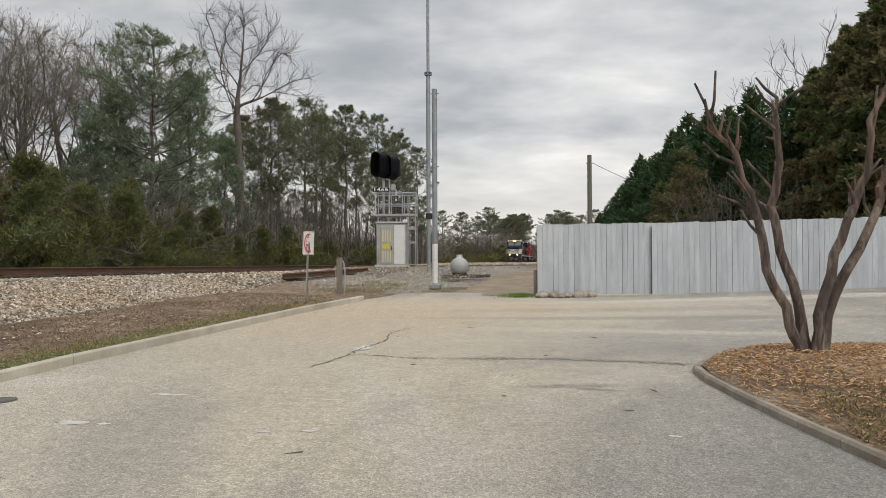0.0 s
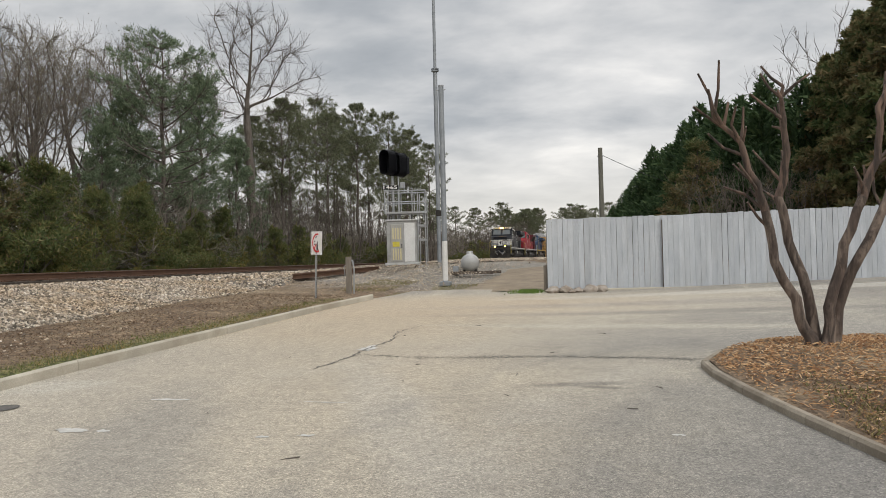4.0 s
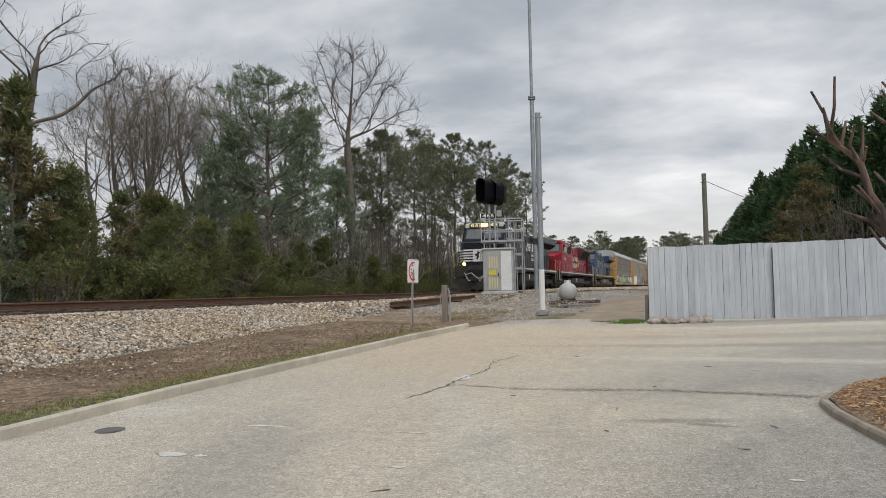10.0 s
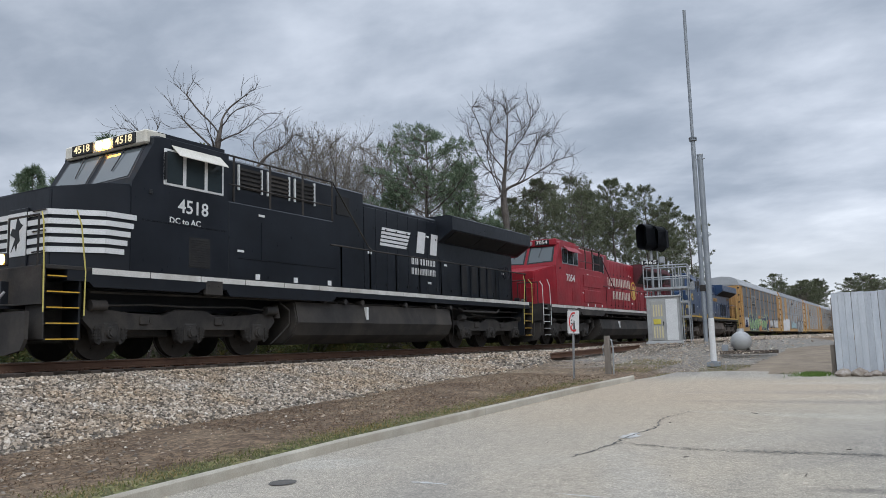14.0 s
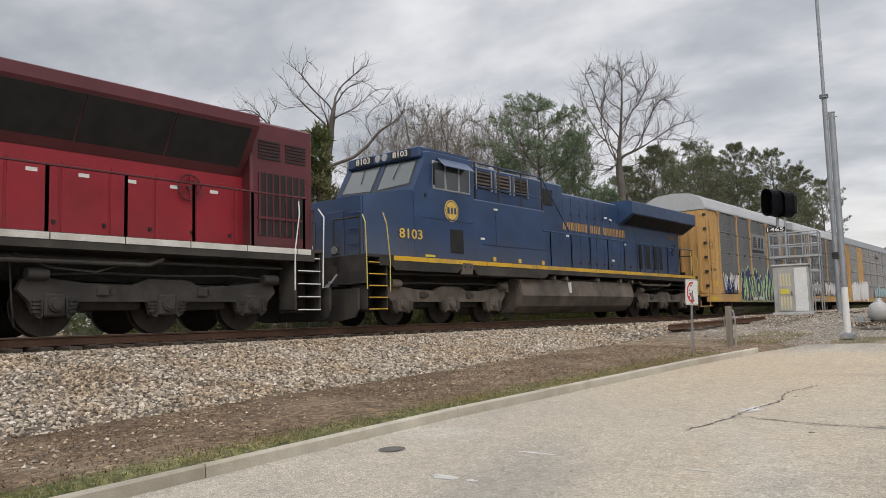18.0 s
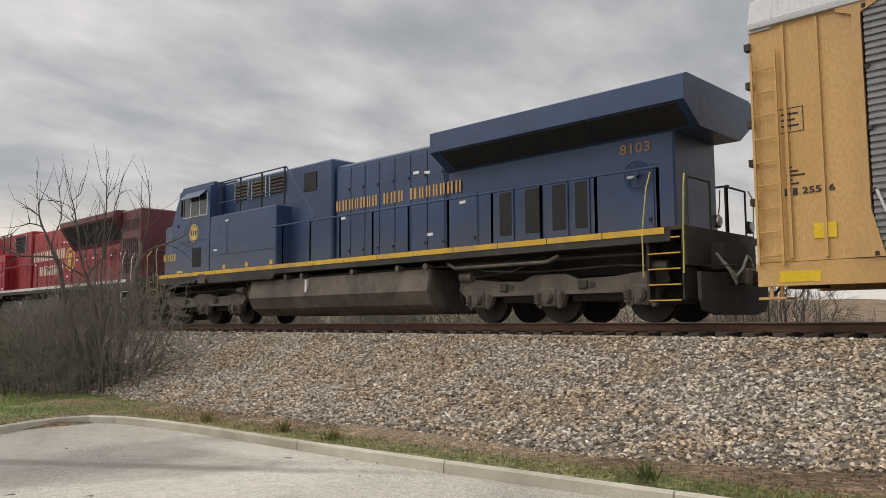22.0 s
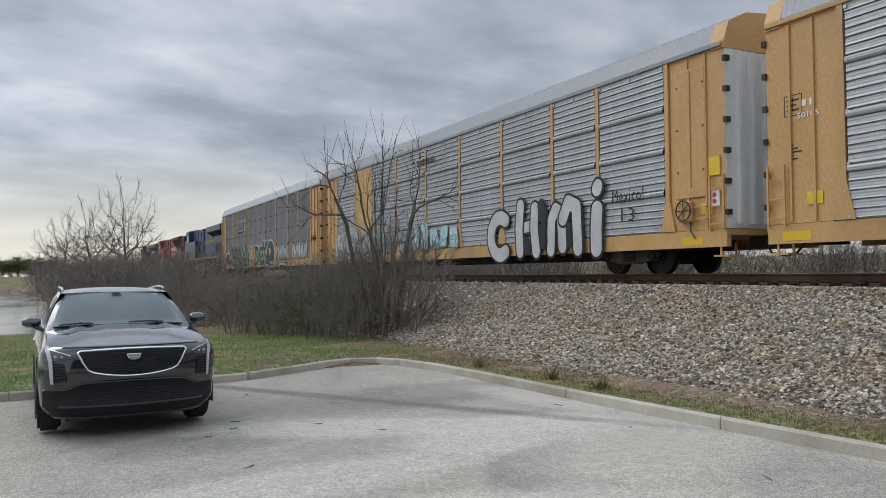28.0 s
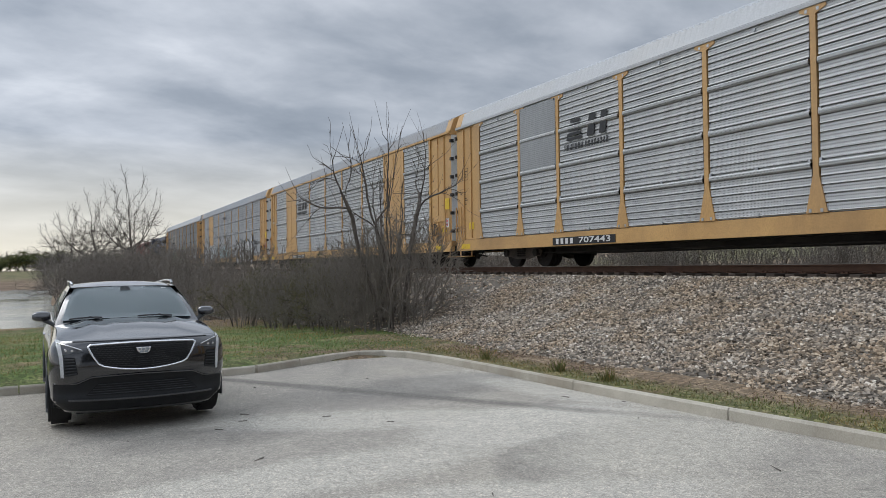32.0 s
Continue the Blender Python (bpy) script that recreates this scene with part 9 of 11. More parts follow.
# shrubs at the south end of the bank, and trees by the lake
for kind, x, y, h, w in (("sapling", -8.2, -19.6, 6.7, 0.9), ("sapling", -8.7, -21.5, 5.6, 0.9), ("brush_a", -8.3, -19, 3.1, 0.9), ("brush_a", -8, -20.6, 3, 1), ("brush_a", -8.8, -20.2, 3.2, 1), ("brush_a", -7.6, -22.2, 2.8, 1),
                         ("brush_a", -8.6, -23, 3, 1.1), ("brush_a", -7.6, -24.8, 2.7, 1.1), ("brush_a", -8.9, -25.6, 3, 1.1), ("brush_a", -7, -27.2, 2.6, 1.1), ("brush_a", -8.2, -28.6, 2.8, 1.2), ("brush_a", -6.8, -30.4, 2.7, 1.2), ("brush_a", -8.4, -32.2, 2.9, 1.2),
                         ("brush_a", -7, -34.4, 3.4, 1.14), ("brush_a", -8.2, -36.8, 3.64, 1.23), ("brush_a", -7.2, -39.5, 3.64, 1.23), ("brush_a", -7.8, -42.5, 3.77, 1.23), ("brush_a", -6.9, -46, 3.64, 1.33), ("brush_a", -7.4, -50, 3.89, 1.33), ("brush_a", -6.6, -54, 3.89, 1.33),
                         ("brush_a", -7.5, -59, 4, 1.42), ("brush_a", -6, -64, 3.64, 1.42), ("brush_a", -6.6, -70, 3.89, 1.52), ("brush_a", -5, -76, 3.64, 1.52), ("brush_a", -3.6, -82, 3.4, 1.52), ("shrub_c", -8.0, -24.5, 2.9, 1.0), ("shrub_c", -7.2, -28, 2.6, 1.1), ("shrub_c", -7.3, -22.6, 2.3, 0.9), ("shrub_c", -6.9, -31.5, 2.6, 1.1), ("shrub_c", -8.4, -27, 3.0, 1.0), ("brush_a", -7.0, -25.8, 2.6, 1.1), ("brush_a", -7.3, -20.4, 2.2, 0.9),
                         ("bare_d", -5.7, -72, 10.8, 0.9), ("bare_d", -3.4, -80, 9.4, 1.1), ("bare_d", -1.2, -88, 8.4, 1.1), ("brush_a", -1.5, -90, 3.64, 1.71), ("brush_a", -8.6, -80, 4.37, 1.71), ("brush_a", -9, -95, 4.86, 1.71)):
    grow_at(kind, x, y, h * (rng.uniform(0.8, 1.25) if kind == "brush_a" else 1.1), rng.uniform(0, 360), None, w * rng.uniform(0.9, 1.15))
# brush thick along the lake's bank
for k in range(18):
    grow_at("brush_a", -6.2 + (k % 4) * 1.75 + rng.uniform(-0.5, 0.5), -53 - k * 2.2, rng.uniform(3.9, 5.0), rng.uniform(0, 360), None, 1.35)
for k in range(18):
    grow_at("shrub_b" if k % 3 else "brush_a", -24 + k * 3.8 + rng.uniform(-1, 1), -238 - rng.uniform(0, 8), rng.uniform(4.5, 6.5), rng.uniform(0, 360), None, 2.6)
# a low wood on the far shore
for k in range(34):
    x = -40 + k * 5.5 + rng.uniform(-2, 2)
    grow_at(rng.choice(("bare_d", "thicket_a", "thicket_a", "thicket_a")), x, -265 - rng.uniform(0, 40), rng.uniform(5.5, 9.5), rng.uniform(0, 360))

# ---- grass, dead leaves and mulch ----
M["grass"] = islands("winter_grass", [(0.0, (0.095, 0.12, 0.036)), (0.35, (0.15, 0.175, 0.06)), (0.6, (0.235, 0.215, 0.10)), (1.0, (0.36, 0.30, 0.175))], 0.9, 0.2, 0.25, patch=(0.5, (1.15, 0.95, 0.8)))
M["lawn_grass"] = islands("lawn_grass", [(0.0, (0.08, 0.125, 0.032)), (0.4, (0.13, 0.18, 0.055)), (0.65, (0.22, 0.21, 0.095)), (1.0, (0.36, 0.30, 0.18))], 0.9, 0.2, 0.25, patch=(0.5, (1.5, 1.05, 0.9)))
M["thatch"] = islands("dry_thatch", [(0.0, (0.09, 0.058, 0.038)), (0.5, (0.155, 0.105, 0.068)), (1.0, (0.25, 0.18, 0.12))], 0.95, 0.1, 0.1)
M["chips"] = islands("wood_chips", [(0.0, (0.17, 0.085, 0.045)), (0.4, (0.33, 0.18, 0.09)), (0.75, (0.47, 0.29, 0.15)), (1.0, (0.60, 0.43, 0.26))], 0.9, 0.2)


def blades(name, pts, height, width, material, seed, label, lean=0.5):
    rng = np.random.default_rng(seed)
    n = len(pts)
    a = rng.uniform(0, 6.28, n)
    h = height * rng.uniform(0.5, 1.3, n)
    dx, dy = np.cos(a) * width, np.sin(a) * width
    lx, ly = rng.normal(0, lean, n) * h, rng.normal(0, lean, n) * h
    A = pts + np.stack([dx, dy, np.zeros(n)], -1)
    B = pts - np.stack([dx, dy, np.zeros(n)], -1)
    C = pts + np.stack([lx, ly, h], -1)
    ob = mesh_ob(name, np.stack([A, B, C], 1).reshape(-1, 3), np.arange(3 * n).reshape(-1, 3), material)
    tagged(ob, label, "grass", kind="stuff")
    return ob


gr = np.random.default_rng(5)
M["lush_grass"] = islands("lush_grass", [(0.0, (0.08, 0.15, 0.03)), (1.0, (0.17, 0.25, 0.06))], 0.8, 0.2, 0.3)


def scatter(n, x0, x1, y0, y1, keep=None):
    x, y = gr.uniform(x0, x1, n), gr.uniform(y0, y1, n)
    if keep is not None:
        k = keep(x, y)
        x, y = x[k], y[k]
    return np.stack([x, y, land_z(x, y)], -1)


blades("verge_grass", scatter(40000, -7.7, -5.9, -15, 19, lambda x, y: (x < kerb_x(y) - 0.17) & (gr.uniform(size=len(x)) < np.clip((x - kerb_x(y) + 0.95) / 0.6, 0, 1) ** 1.3)), 0.04, 0.007, M["grass"], 1, "thin green and straw grass beside the kerb")
blades("verge_thatch", scatter(30000, -10.8, -6.4, -15, 20, lambda x, y: (x > TRACK_X + toe_x(y) - 0.4) & (x < kerb_x(y) - 0.5)), 0.035, 0.008, M["thatch"], 2, "flattened dry brown stalks on the verge", 1.2)
blades("lawn", scatter(64000, -9.5, 14, -36, -13.0, lambda x, y: ~inside(x, y, outline) & (gr.uniform(size=len(x)) < 1.3 / (1 + 0.07 * (-13 - y)))), 0.05, 0.008, M["lawn_grass"], 3, "patchy green and tan lawn beside the lake")
blades("verge_grass", scatter(7000, -7.5, -2.4, 21.5, 25.5, lambda x, y: ~inside(x, y, outline)), 0.05, 0.006, M["grass"], 4, "dry grass strip at the end of the car park")
blades("grass_tuft", np.stack([gr.normal(-1.95, 0.22, 1500), gr.normal(21.8, 0.35, 1500), np.full(1500, 0.60)], -1), 0.085, 0.008, M["lush_grass"], 6, "green grass tuft beside the fence")
for x, y in ((-7.05, -8.9), (-7.1, -10.2), (-7.05, -12.4), (-7.1, -4.0)):
    blades("weed_tuft", np.stack([gr.normal(x, 0.05, 70), gr.normal(y, 0.05, 70), np.full(70, float(land_z(x, y)))], -1), 0.2, 0.008, M["evergreen"], int(y * 10) + 200, "dark green weed tuft by the kerb")

# ---- the fence: painted boards in two stretches ----
rng = random.Random(9)


def board_fence(a, b, z_base, z_top, label, step=0.0):
    a, b = Vector(a), Vector(b)
    d = (b - a).normalized()
    turn = math.degrees(math.atan2(d.y, d.x))
    e = tagged(empty("fence", pose(a.x, a.y, 0, 0, 0, turn)), label, "fence")
    L = (b - a).length
    x = 0.0
    while x < L:
        w = rng.uniform(0.135, 0.15)
        g = rng.choice((0.004, 0.004, 0.006, 0.012))
        f = x / L
        z0 = z_base[0] + (z_base[1] - z_base[0]) * f + rng.uniform(0, 0.03)
        z1 = z_top[0] + (z_top[1] - z_top[0]) * f + rng.uniform(-0.015, 0.015)
        c = w * rng.uniform(0.02, 0.07)
        bm = bmesh.new()
        prism(bm, [(x, z0), (x + w, z0), (x + w, z1 - c), (x + w - c, z1), (x + c, z1), (x, z1 - c)], "y", rng.uniform(-0.004, 0.004), 0.02)
        part("board", bm, M["fence_paint"], e)
        x += w + g
    for k in range(3):
        z0 = z_base[0] + 0.3 + k * 0.75
        z1 = z_base[1] + 0.3 + k * 0.75
        bm = bmesh.new()
        loft(bm, [[(0, 0.03, z0), (0, 0.075, z0), (0, 0.075, z0 + 0.09), (0, 0.03, z0 + 0.09)], [(L, 0.03, z1), (L, 0.075, z1), (L, 0.075, z1 + 0.09), (L, 0.03, z1 + 0.09)]])
        part("rail", bm, M["old_wood"], e)
    n = max(2, int(L / 2.4) + 1)
    for k in range(n):
        f = k / (n - 1)
        zb = z_base[0] + (z_base[1] - z_base[0]) * f
        part("post", bx(f * (L - 0.1), f * (L - 0.1) + 0.1, 0.078, 0.178, zb - 0.35, z_top[0] + (z_top[1] - z_top[0]) * f - 0.12), M["old_wood"], e)
    return e


board_fence((-1.40, 21.60, 0), (1.69, 22.15, 0), (0.56, 0.61), (2.61, 2.65), "pale blue-grey painted board fence with worn gaps")
board_fence((1.72, 22.03, 0), (18.5, 25.05, 0), (0.61, 0.86), (2.64, 3.0), "long pale blue-grey painted board fence behind the car park")
part("fence_kerb", bx(-1.3, 18.5, 21.55, 21.70, 0.40, 0.68, 0.02, Matrix.Translation((-1.4, 21.35, 0)) @ pose(0, 0, 0, 0, 0, 10.2) @ Matrix.Translation((1.4, -21.5, 0))), M["concrete"])
tagged(bpy.data.objects["fence_kerb"], "low concrete footing along the fence", "kerb", kind="structure")
for x, y, r in ((-1.25, 21.33, 0.19), (-0.90, 21.36, 0.20), (-0.58, 21.42, 0.15), (-0.26, 21.46, 0.22), (0.02, 21.52, 0.20), (-0.72, 21.2, 0.09)):
    bm = bmesh.new()
    bmesh.ops.create_icosphere(bm, subdivisions=2, radius=r)
    for v in bm.verts:
        v.co *= 1 + 0.35 * noise.noise(v.co * 6 + Vector((x * 9, y, 0)))
        v.co.z *= 0.6
    ob = part("rock", bm, M["stone"])
    ob.matrix_basis = pose(x, y, 0.60 + r * 0.3, 0, 0, x * 300)
    tagged(ob, "rough brown field stone at the foot of the fence", "rock", "rocks by the fence")

# ---- mulched island with a pruned crape myrtle ----
ISLAND = [(1.22, 8.75), (1.25, 8.2), (1.40, 7.35), (1.66, 6.3), (1.95, 5.25), (2.3, 4.2), (2.9, 2.5), (4.6, 2.0), (7.0, 2.6), (7.6, 6.0), (7.2, 9.6), (5.4, 10.9), (3.4, 10.8), (2.1, 10.2), (1.5, 9.5)]
ISLAND = [push(*p)[:2] for p in ISLAND]
ip = along(ISLAND + [ISLAND[0]], 0.75)
isl_kerb = tagged(empty("island_kerb"), "low stained concrete kerb round a planted island", "kerb", kind="structure")
for a, b in zip(ip, ip[1:]):
    kerb_piece(a, b, 0.003, 0.14, 0.075, isl_kerb, 1, mat="old_kerb")


def isle_z(x, y):
    c = np.hypot((np.asarray(x) - 2.75), (np.asarray(y) - 9.95))
    return lot_z(x, y) + 0.06 + 0.12 * np.exp(-(c / 1.2) ** 2)


poly = [tuple(p) for p in ip[:-1]]
cx, cy = sum(p[0] for p in poly) / len(poly), sum(p[1] for p in poly) / len(poly)
V, F = [], []
rings_n = 12
for k in range(rings_n + 1):
    for x, y in poly:
        f = 1 - k / rings_n
        px_, py_ = cx + (x - cx) * f * 1.012, cy + (y - cy) * f * 1.012
        V.append((px_, py_, float(isle_z(px_, py_))))
q = len(poly)
for k in range(rings_n):
    for j in range(q):
        F.append((k * q + j, k * q + (j + 1) % q, (k + 1) * q + (j + 1) % q, (k + 1) * q + j))
isl = mesh_ob("island_soil", V, F, M["ground"], smooth=True)
tagged(isl, "mulched soil mound of the planted island", "soil", kind="structure")
g2 = np.random.default_rng(8)
n = 46000
x, y = g2.uniform(1.2, 8.0, n), g2.uniform(2.1, 11.9, n)
k = inside(x, y, poly) & (g2.uniform(size=n) < np.where(np.hypot(x - 2.85, y - 9.95) < 1.85, 1, 0.4))
x, y = x[k], y[k]
n = len(x)
c = np.stack([x, y, isle_z(x, y) + 0.008 + g2.uniform(0, 0.02, n)], -1)
a, t = g2.uniform(0, 6.28, n), g2.normal(0, 0.28, n)
d = np.stack([np.cos(a) * np.cos(t), np.sin(a) * np.cos(t), np.sin(t)], -1) * (g2.uniform(0.010, 0.038, n))[:, None]
s = np.stack([-np.sin(a), np.cos(a), g2.normal(0, 0.35, n)], -1) * (g2.uniform(0.003, 0.0075, n))[:, None]
up_ = np.array([0, 0, 0.005])
P = np.stack([c - d - s, c + d - s * 0.6, c + d * 0.9 + s, c - d * 0.9 + s, c + up_ * 1.6], 1)
tri = np.array([(0, 1, 4), (1, 2, 4), (2, 3, 4), (3, 0, 4)])
mul_ = mesh_ob("mulch", P.reshape(-1, 3), (np.arange(n)[:, None, None] * 5 + tri[None]).reshape(-1, 3), M["chips"])
tagged(mul_, "orange-brown shredded wood mulch", "mulch", kind="stuff")
n2 = 26000
x, y = g2.uniform(1.95, 8.0, n2), g2.uniform(2.3, 8.85, n2)
k = inside(x, y, poly) & (g2.uniform(size=n2) < np.clip((8.85 - y) / 3, 0, 1))
blades("island_straw", np.stack([x[k], y[k], isle_z(x[k], y[k])], -1) + g2.normal(0, 0.03, (int(k.sum()), 3)) * np.array([1, 1, 0]), 0.07, 0.006, M["thatch"], 33, "flattened brown straw over the mulch", 1.6)
blades("island_grass", np.stack([x[k], y[k], isle_z(x[k], y[k])], -1), 0.06, 0.006, M["grass"], 31, "thin grass growing through the mulch", 0.8)
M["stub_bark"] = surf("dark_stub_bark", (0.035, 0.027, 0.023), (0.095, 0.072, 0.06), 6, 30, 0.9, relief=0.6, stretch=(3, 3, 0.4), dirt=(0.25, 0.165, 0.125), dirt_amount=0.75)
rng3 = np.random.default_rng(3)
bx0, by0 = 2.64, 10.1
bz0 = float(isle_z(bx0, by0))
myr = tagged(empty("crape_myrtle", pose(bx0, by0, 0)), "hard-pruned bare crape myrtle with peeling brown bark", "tree")
MYRTLE_LINES = [[(-0.10, 0.0, 0), (-0.20, -0.02, 0.36), (-0.47, -0.05, 1.0), (-0.56, -0.07, 1.55), (-0.64, -0.08, 1.87), (-0.80, -0.1, 2.35), (-1.08, -0.12, 2.64)],
         [(-0.04, 0.05, 0), (-0.10, 0.1, 0.62), (-0.27, 0.15, 1.22), (-0.35, 0.17, 1.75), (-0.27, 0.16, 2.25), (-0.28, 0.14, 2.62), (-0.32, 0.12, 3.0)],
         [(0.05, -0.04, 0), (0.08, -0.05, 0.46), (0.27, -0.05, 1.16), (0.46, -0.04, 1.7), (0.62, -0.02, 2.08), (0.68, 0.0, 2.67), (0.84, 0.02, 3.05)],
         [(0.12, 0.03, 0), (0.27, 0.05, 0.68), (0.54, 0.08, 1.22), (0.78, 0.12, 1.7), (0.84, 0.14, 2.03), (0.95, 0.17, 2.35), (1.2, 0.2, 2.8)]]
for k, line in enumerate(MYRTLE_LINES):
    segs = []
    pts = [np.array(p) * 1.07 + np.array([0, 0, bz0 - 0.08]) for p in line]
    fine_pts = [pts[0]]
    for a, b in zip(pts, pts[1:]):
        for j in (1, 2, 3):
            fine_pts.append(a + (b - a) * j / 3 + rng3.normal(0, 0.012, 3))
    m = len(fine_pts) - 1
    r = lambda j: 0.050 * (1 - j / m) ** 0.6 + 0.018
    rings = []
    for j, p in enumerate(fine_pts):
        d = unit(fine_pts[min(j + 1, m)] - fine_pts[max(j - 1, 0)])
        u = unit(np.cross(d, [0.3, 1, 0.1]))
        w = np.cross(d, u)
        rr = r(j) * (1.45 if j == 0 else 1.12 if j == 1 else 1)
        rings.append([tuple(p + (u * math.cos(t) + w * math.sin(t)) * rr * (1 + 0.16 * noise.noise((t * 2, j * 0.7, k * 5)))) for t in np.linspace(0, 2 * math.pi, 13)[:-1]])
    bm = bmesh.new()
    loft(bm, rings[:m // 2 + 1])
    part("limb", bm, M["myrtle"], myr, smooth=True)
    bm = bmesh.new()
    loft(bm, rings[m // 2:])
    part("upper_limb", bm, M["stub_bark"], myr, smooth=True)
    # pruned stubs
    for j in range(8, m + 1):
        for _ in range(2 if j > m - 5 else 1):
            if rng3.uniform() < 0.75:
                d = unit(np.array([rng3.normal(0, 0.6) + (0.25 if line[-1][0] > 0 else -0.35), rng3.normal(0, 0.5), 1.0]))
                ln = rng3.uniform(0.18, 0.6) * (1.25 if j == m else 1)
                segs.append((fine_pts[j], fine_pts[j] + d * ln * 0.5 + rng3.normal(0, 0.01, 3), 0.023, 0.018))
                segs.append((segs[-1][1], segs[-1][1] + unit(d + rng3.normal(0, 0.25, 3)) * ln * 0.5, 0.018, 0.013))
    for k2 in range(0, len(segs), 2):
        V, F = tubes(segs[k2:k2 + 2], 7)
        mesh_ob("stub", V, F, M["stub_bark"], myr, smooth=True)
    bm = bmesh.new()
    for s_ in segs[1::2]:
        dd = unit(s_[1] - s_[0])
        rod(bm, s_[1] - dd * 0.004, s_[1] + dd * 0.006, 0.0135, n=7)
    tagged(part("cut_wood", bm, M["twig_pale"], myr), kind="stuff")

# ---- signal, cabinet and masts ----
M["sig_black"] = surf("matt_black_signal", (0.004, 0.005, 0.008), (0.008, 0.009, 0.013), 3, 40, 0.6, relief=0.05)
M["lens_dark"] = glass_material("dark_lens", (0.02, 0.008, 0.008), 0.0)
M["alu_dull"] = surf("dull_aluminium", (0.36, 0.365, 0.36), (0.48, 0.485, 0.475), 2.5, 60, 0.5, relief=0.1, dirt=(0.12, 0.10, 0.08), dirt_amount=0.35)
M["alu_bright"] = surf("bright_aluminium_sheet", (0.74, 0.745, 0.74), (0.84, 0.845, 0.84), 2.0, 40, 0.4, 0.3, relief=0.05)
M["door_grey"] = surf("grey_cabinet_door", (0.36, 0.355, 0.33), (0.46, 0.452, 0.42), 2.5, 60, 0.55, relief=0.1)
M["slot_cream"] = surf("cream_vent", (0.60, 0.53, 0.30), (0.70, 0.62, 0.38), 3, 40, 0.6, relief=0.05)
gz = 1.20
sig = tagged(empty("signal_cabinet", pose(-7.85, 30.85, 0, 0, 0, 9)), "aluminium signal cabinet with railed platform and double black signal head", "railway signal")
for x in (-0.55, 0.0, 0.5):
    part("foot", bx(x - 0.06, x + 0.06, -0.4, 0.4, gz - 0.1, gz + 0.24), M["under_dark"], sig)
part("foundation", bx(-0.8, 0.75, -0.6, 0.6, gz - 0.5, gz - 0.03), M["concrete"], sig)
body = part("cabinet", bx(-0.66, 0.56, -0.5, 0.5, gz + 0.24, gz + 2.0, 0.02), M["alu_dull"], sig)
part("base_rail", bx(-0.74, 0.64, -0.53, 0.53, gz + 0.20, gz + 0.30, 0.01), M["alu"], sig)
part("cabinet_roof", bx(-0.70, 0.60, -0.55, 0.55, gz + 1.98, gz + 2.05, 0.015), M["alu"], sig)
door = part("door", bx(-0.50, -0.02, -0.53, -0.50, gz + 0.34, gz + 1.85, 0.01), M["door_grey"], sig)
for k in range(4):
    for za in (gz + 0.42, gz + 1.25):
        part("vent_slot", bx(-0.42 + k * 0.1, -0.37 + k * 0.1, -0.537, -0.528, za, za + 0.45), M["slot_cream"], door)
part("notice", bx(-0.42, -0.14, -0.542, -0.530, gz + 0.95, gz + 1.15), M["yellow"], door)
part("handle", bx(-0.06, -0.03, -0.57, -0.53, gz + 0.9, gz + 1.05), M["under_dark"], door)
part("panel", bx(0.06, 0.48, -0.515, -0.50, gz + 0.34, gz + 1.9), M["alu_bright"], sig)
for x, y in ((0.62, -0.5), (0.92, -0.5), (0.62, 0.5), (0.92, 0.5)):
    part("ladder_stile", rods([(x, y, gz - 0.1), (x, y, gz + 3.15)], 0.025, 6), M["galv"], sig)
for z in (0.12, 1.18, 1.75):
    for y in (-0.5, 0.5):
        part("rung", bx(0.60, 0.94, y - 0.02, y + 0.02, gz + z, gz + z + 0.07), M["galv"], sig)
part("platform", bx(-0.72, 0.95, -0.55, 0.55, gz + 2.28, gz + 2.36), M["galv"], sig)
for x in (-0.6, -0.2, 0.3, 0.85):
    for y in (-0.45, 0.45):
        part("stand_off", rods([(x, y, gz + 2.03), (x, y, gz + 2.3)], 0.03, 6), M["galv"], sig)
for y in (-0.54, 0.54):
    for z in (gz + 2.75, gz + 3.2):
        part("guard_rail", rods([(-0.7, y, z), (0.93, y, z)], 0.024, 6), M["galv"], sig)
    for x in (-0.7, -0.15, 0.4, 0.93):
        part("guard_post", rods([(x, y, gz + 2.34), (x, y, gz + 3.2)], 0.024, 6), M["galv"], sig)
for x in (-0.7, 0.93):
    for z in (gz + 2.75, gz + 3.2):
        part("guard_rail", rods([(x, -0.54, z), (x, 0.54, z)], 0.024, 6), M["galv"], sig)
for x in (-0.42, -0.18):
    part("mast", rods([(x, 0.0, gz + 2.0), (x, 0.0, gz + 3.9)], 0.055 if x < -0.3 else 0.035, 10), M["galv"], sig)
part("junction_box", bx(-0.12, 0.08, -0.1, 0.1, gz + 3.35, gz + 3.6, 0.02), M["galv"], sig)
plate = part("number_plate", bx(-0.78, -0.12, -0.60, -0.585, gz + 3.25, gz + 3.42), M["black"], sig)
lettering("numerals", "1465", 0.2, Matrix.Translation((-0.45, -0.605, gz + 3.335)) @ pose(0, 0, 0, 90, 0, 0), M["white"], plate, 0.56)


def oblong(r, half, n=10):
    """An upright oblong with round ends, as (x, z) points round its middle."""
    return [(r * math.cos(math.pi * k / n), half + r * math.sin(math.pi * k / n)) for k in range(n + 1)] + [(-r * math.cos(math.pi * k / n), -half - r * math.sin(math.pi * k / n)) for k in range(n + 1)]


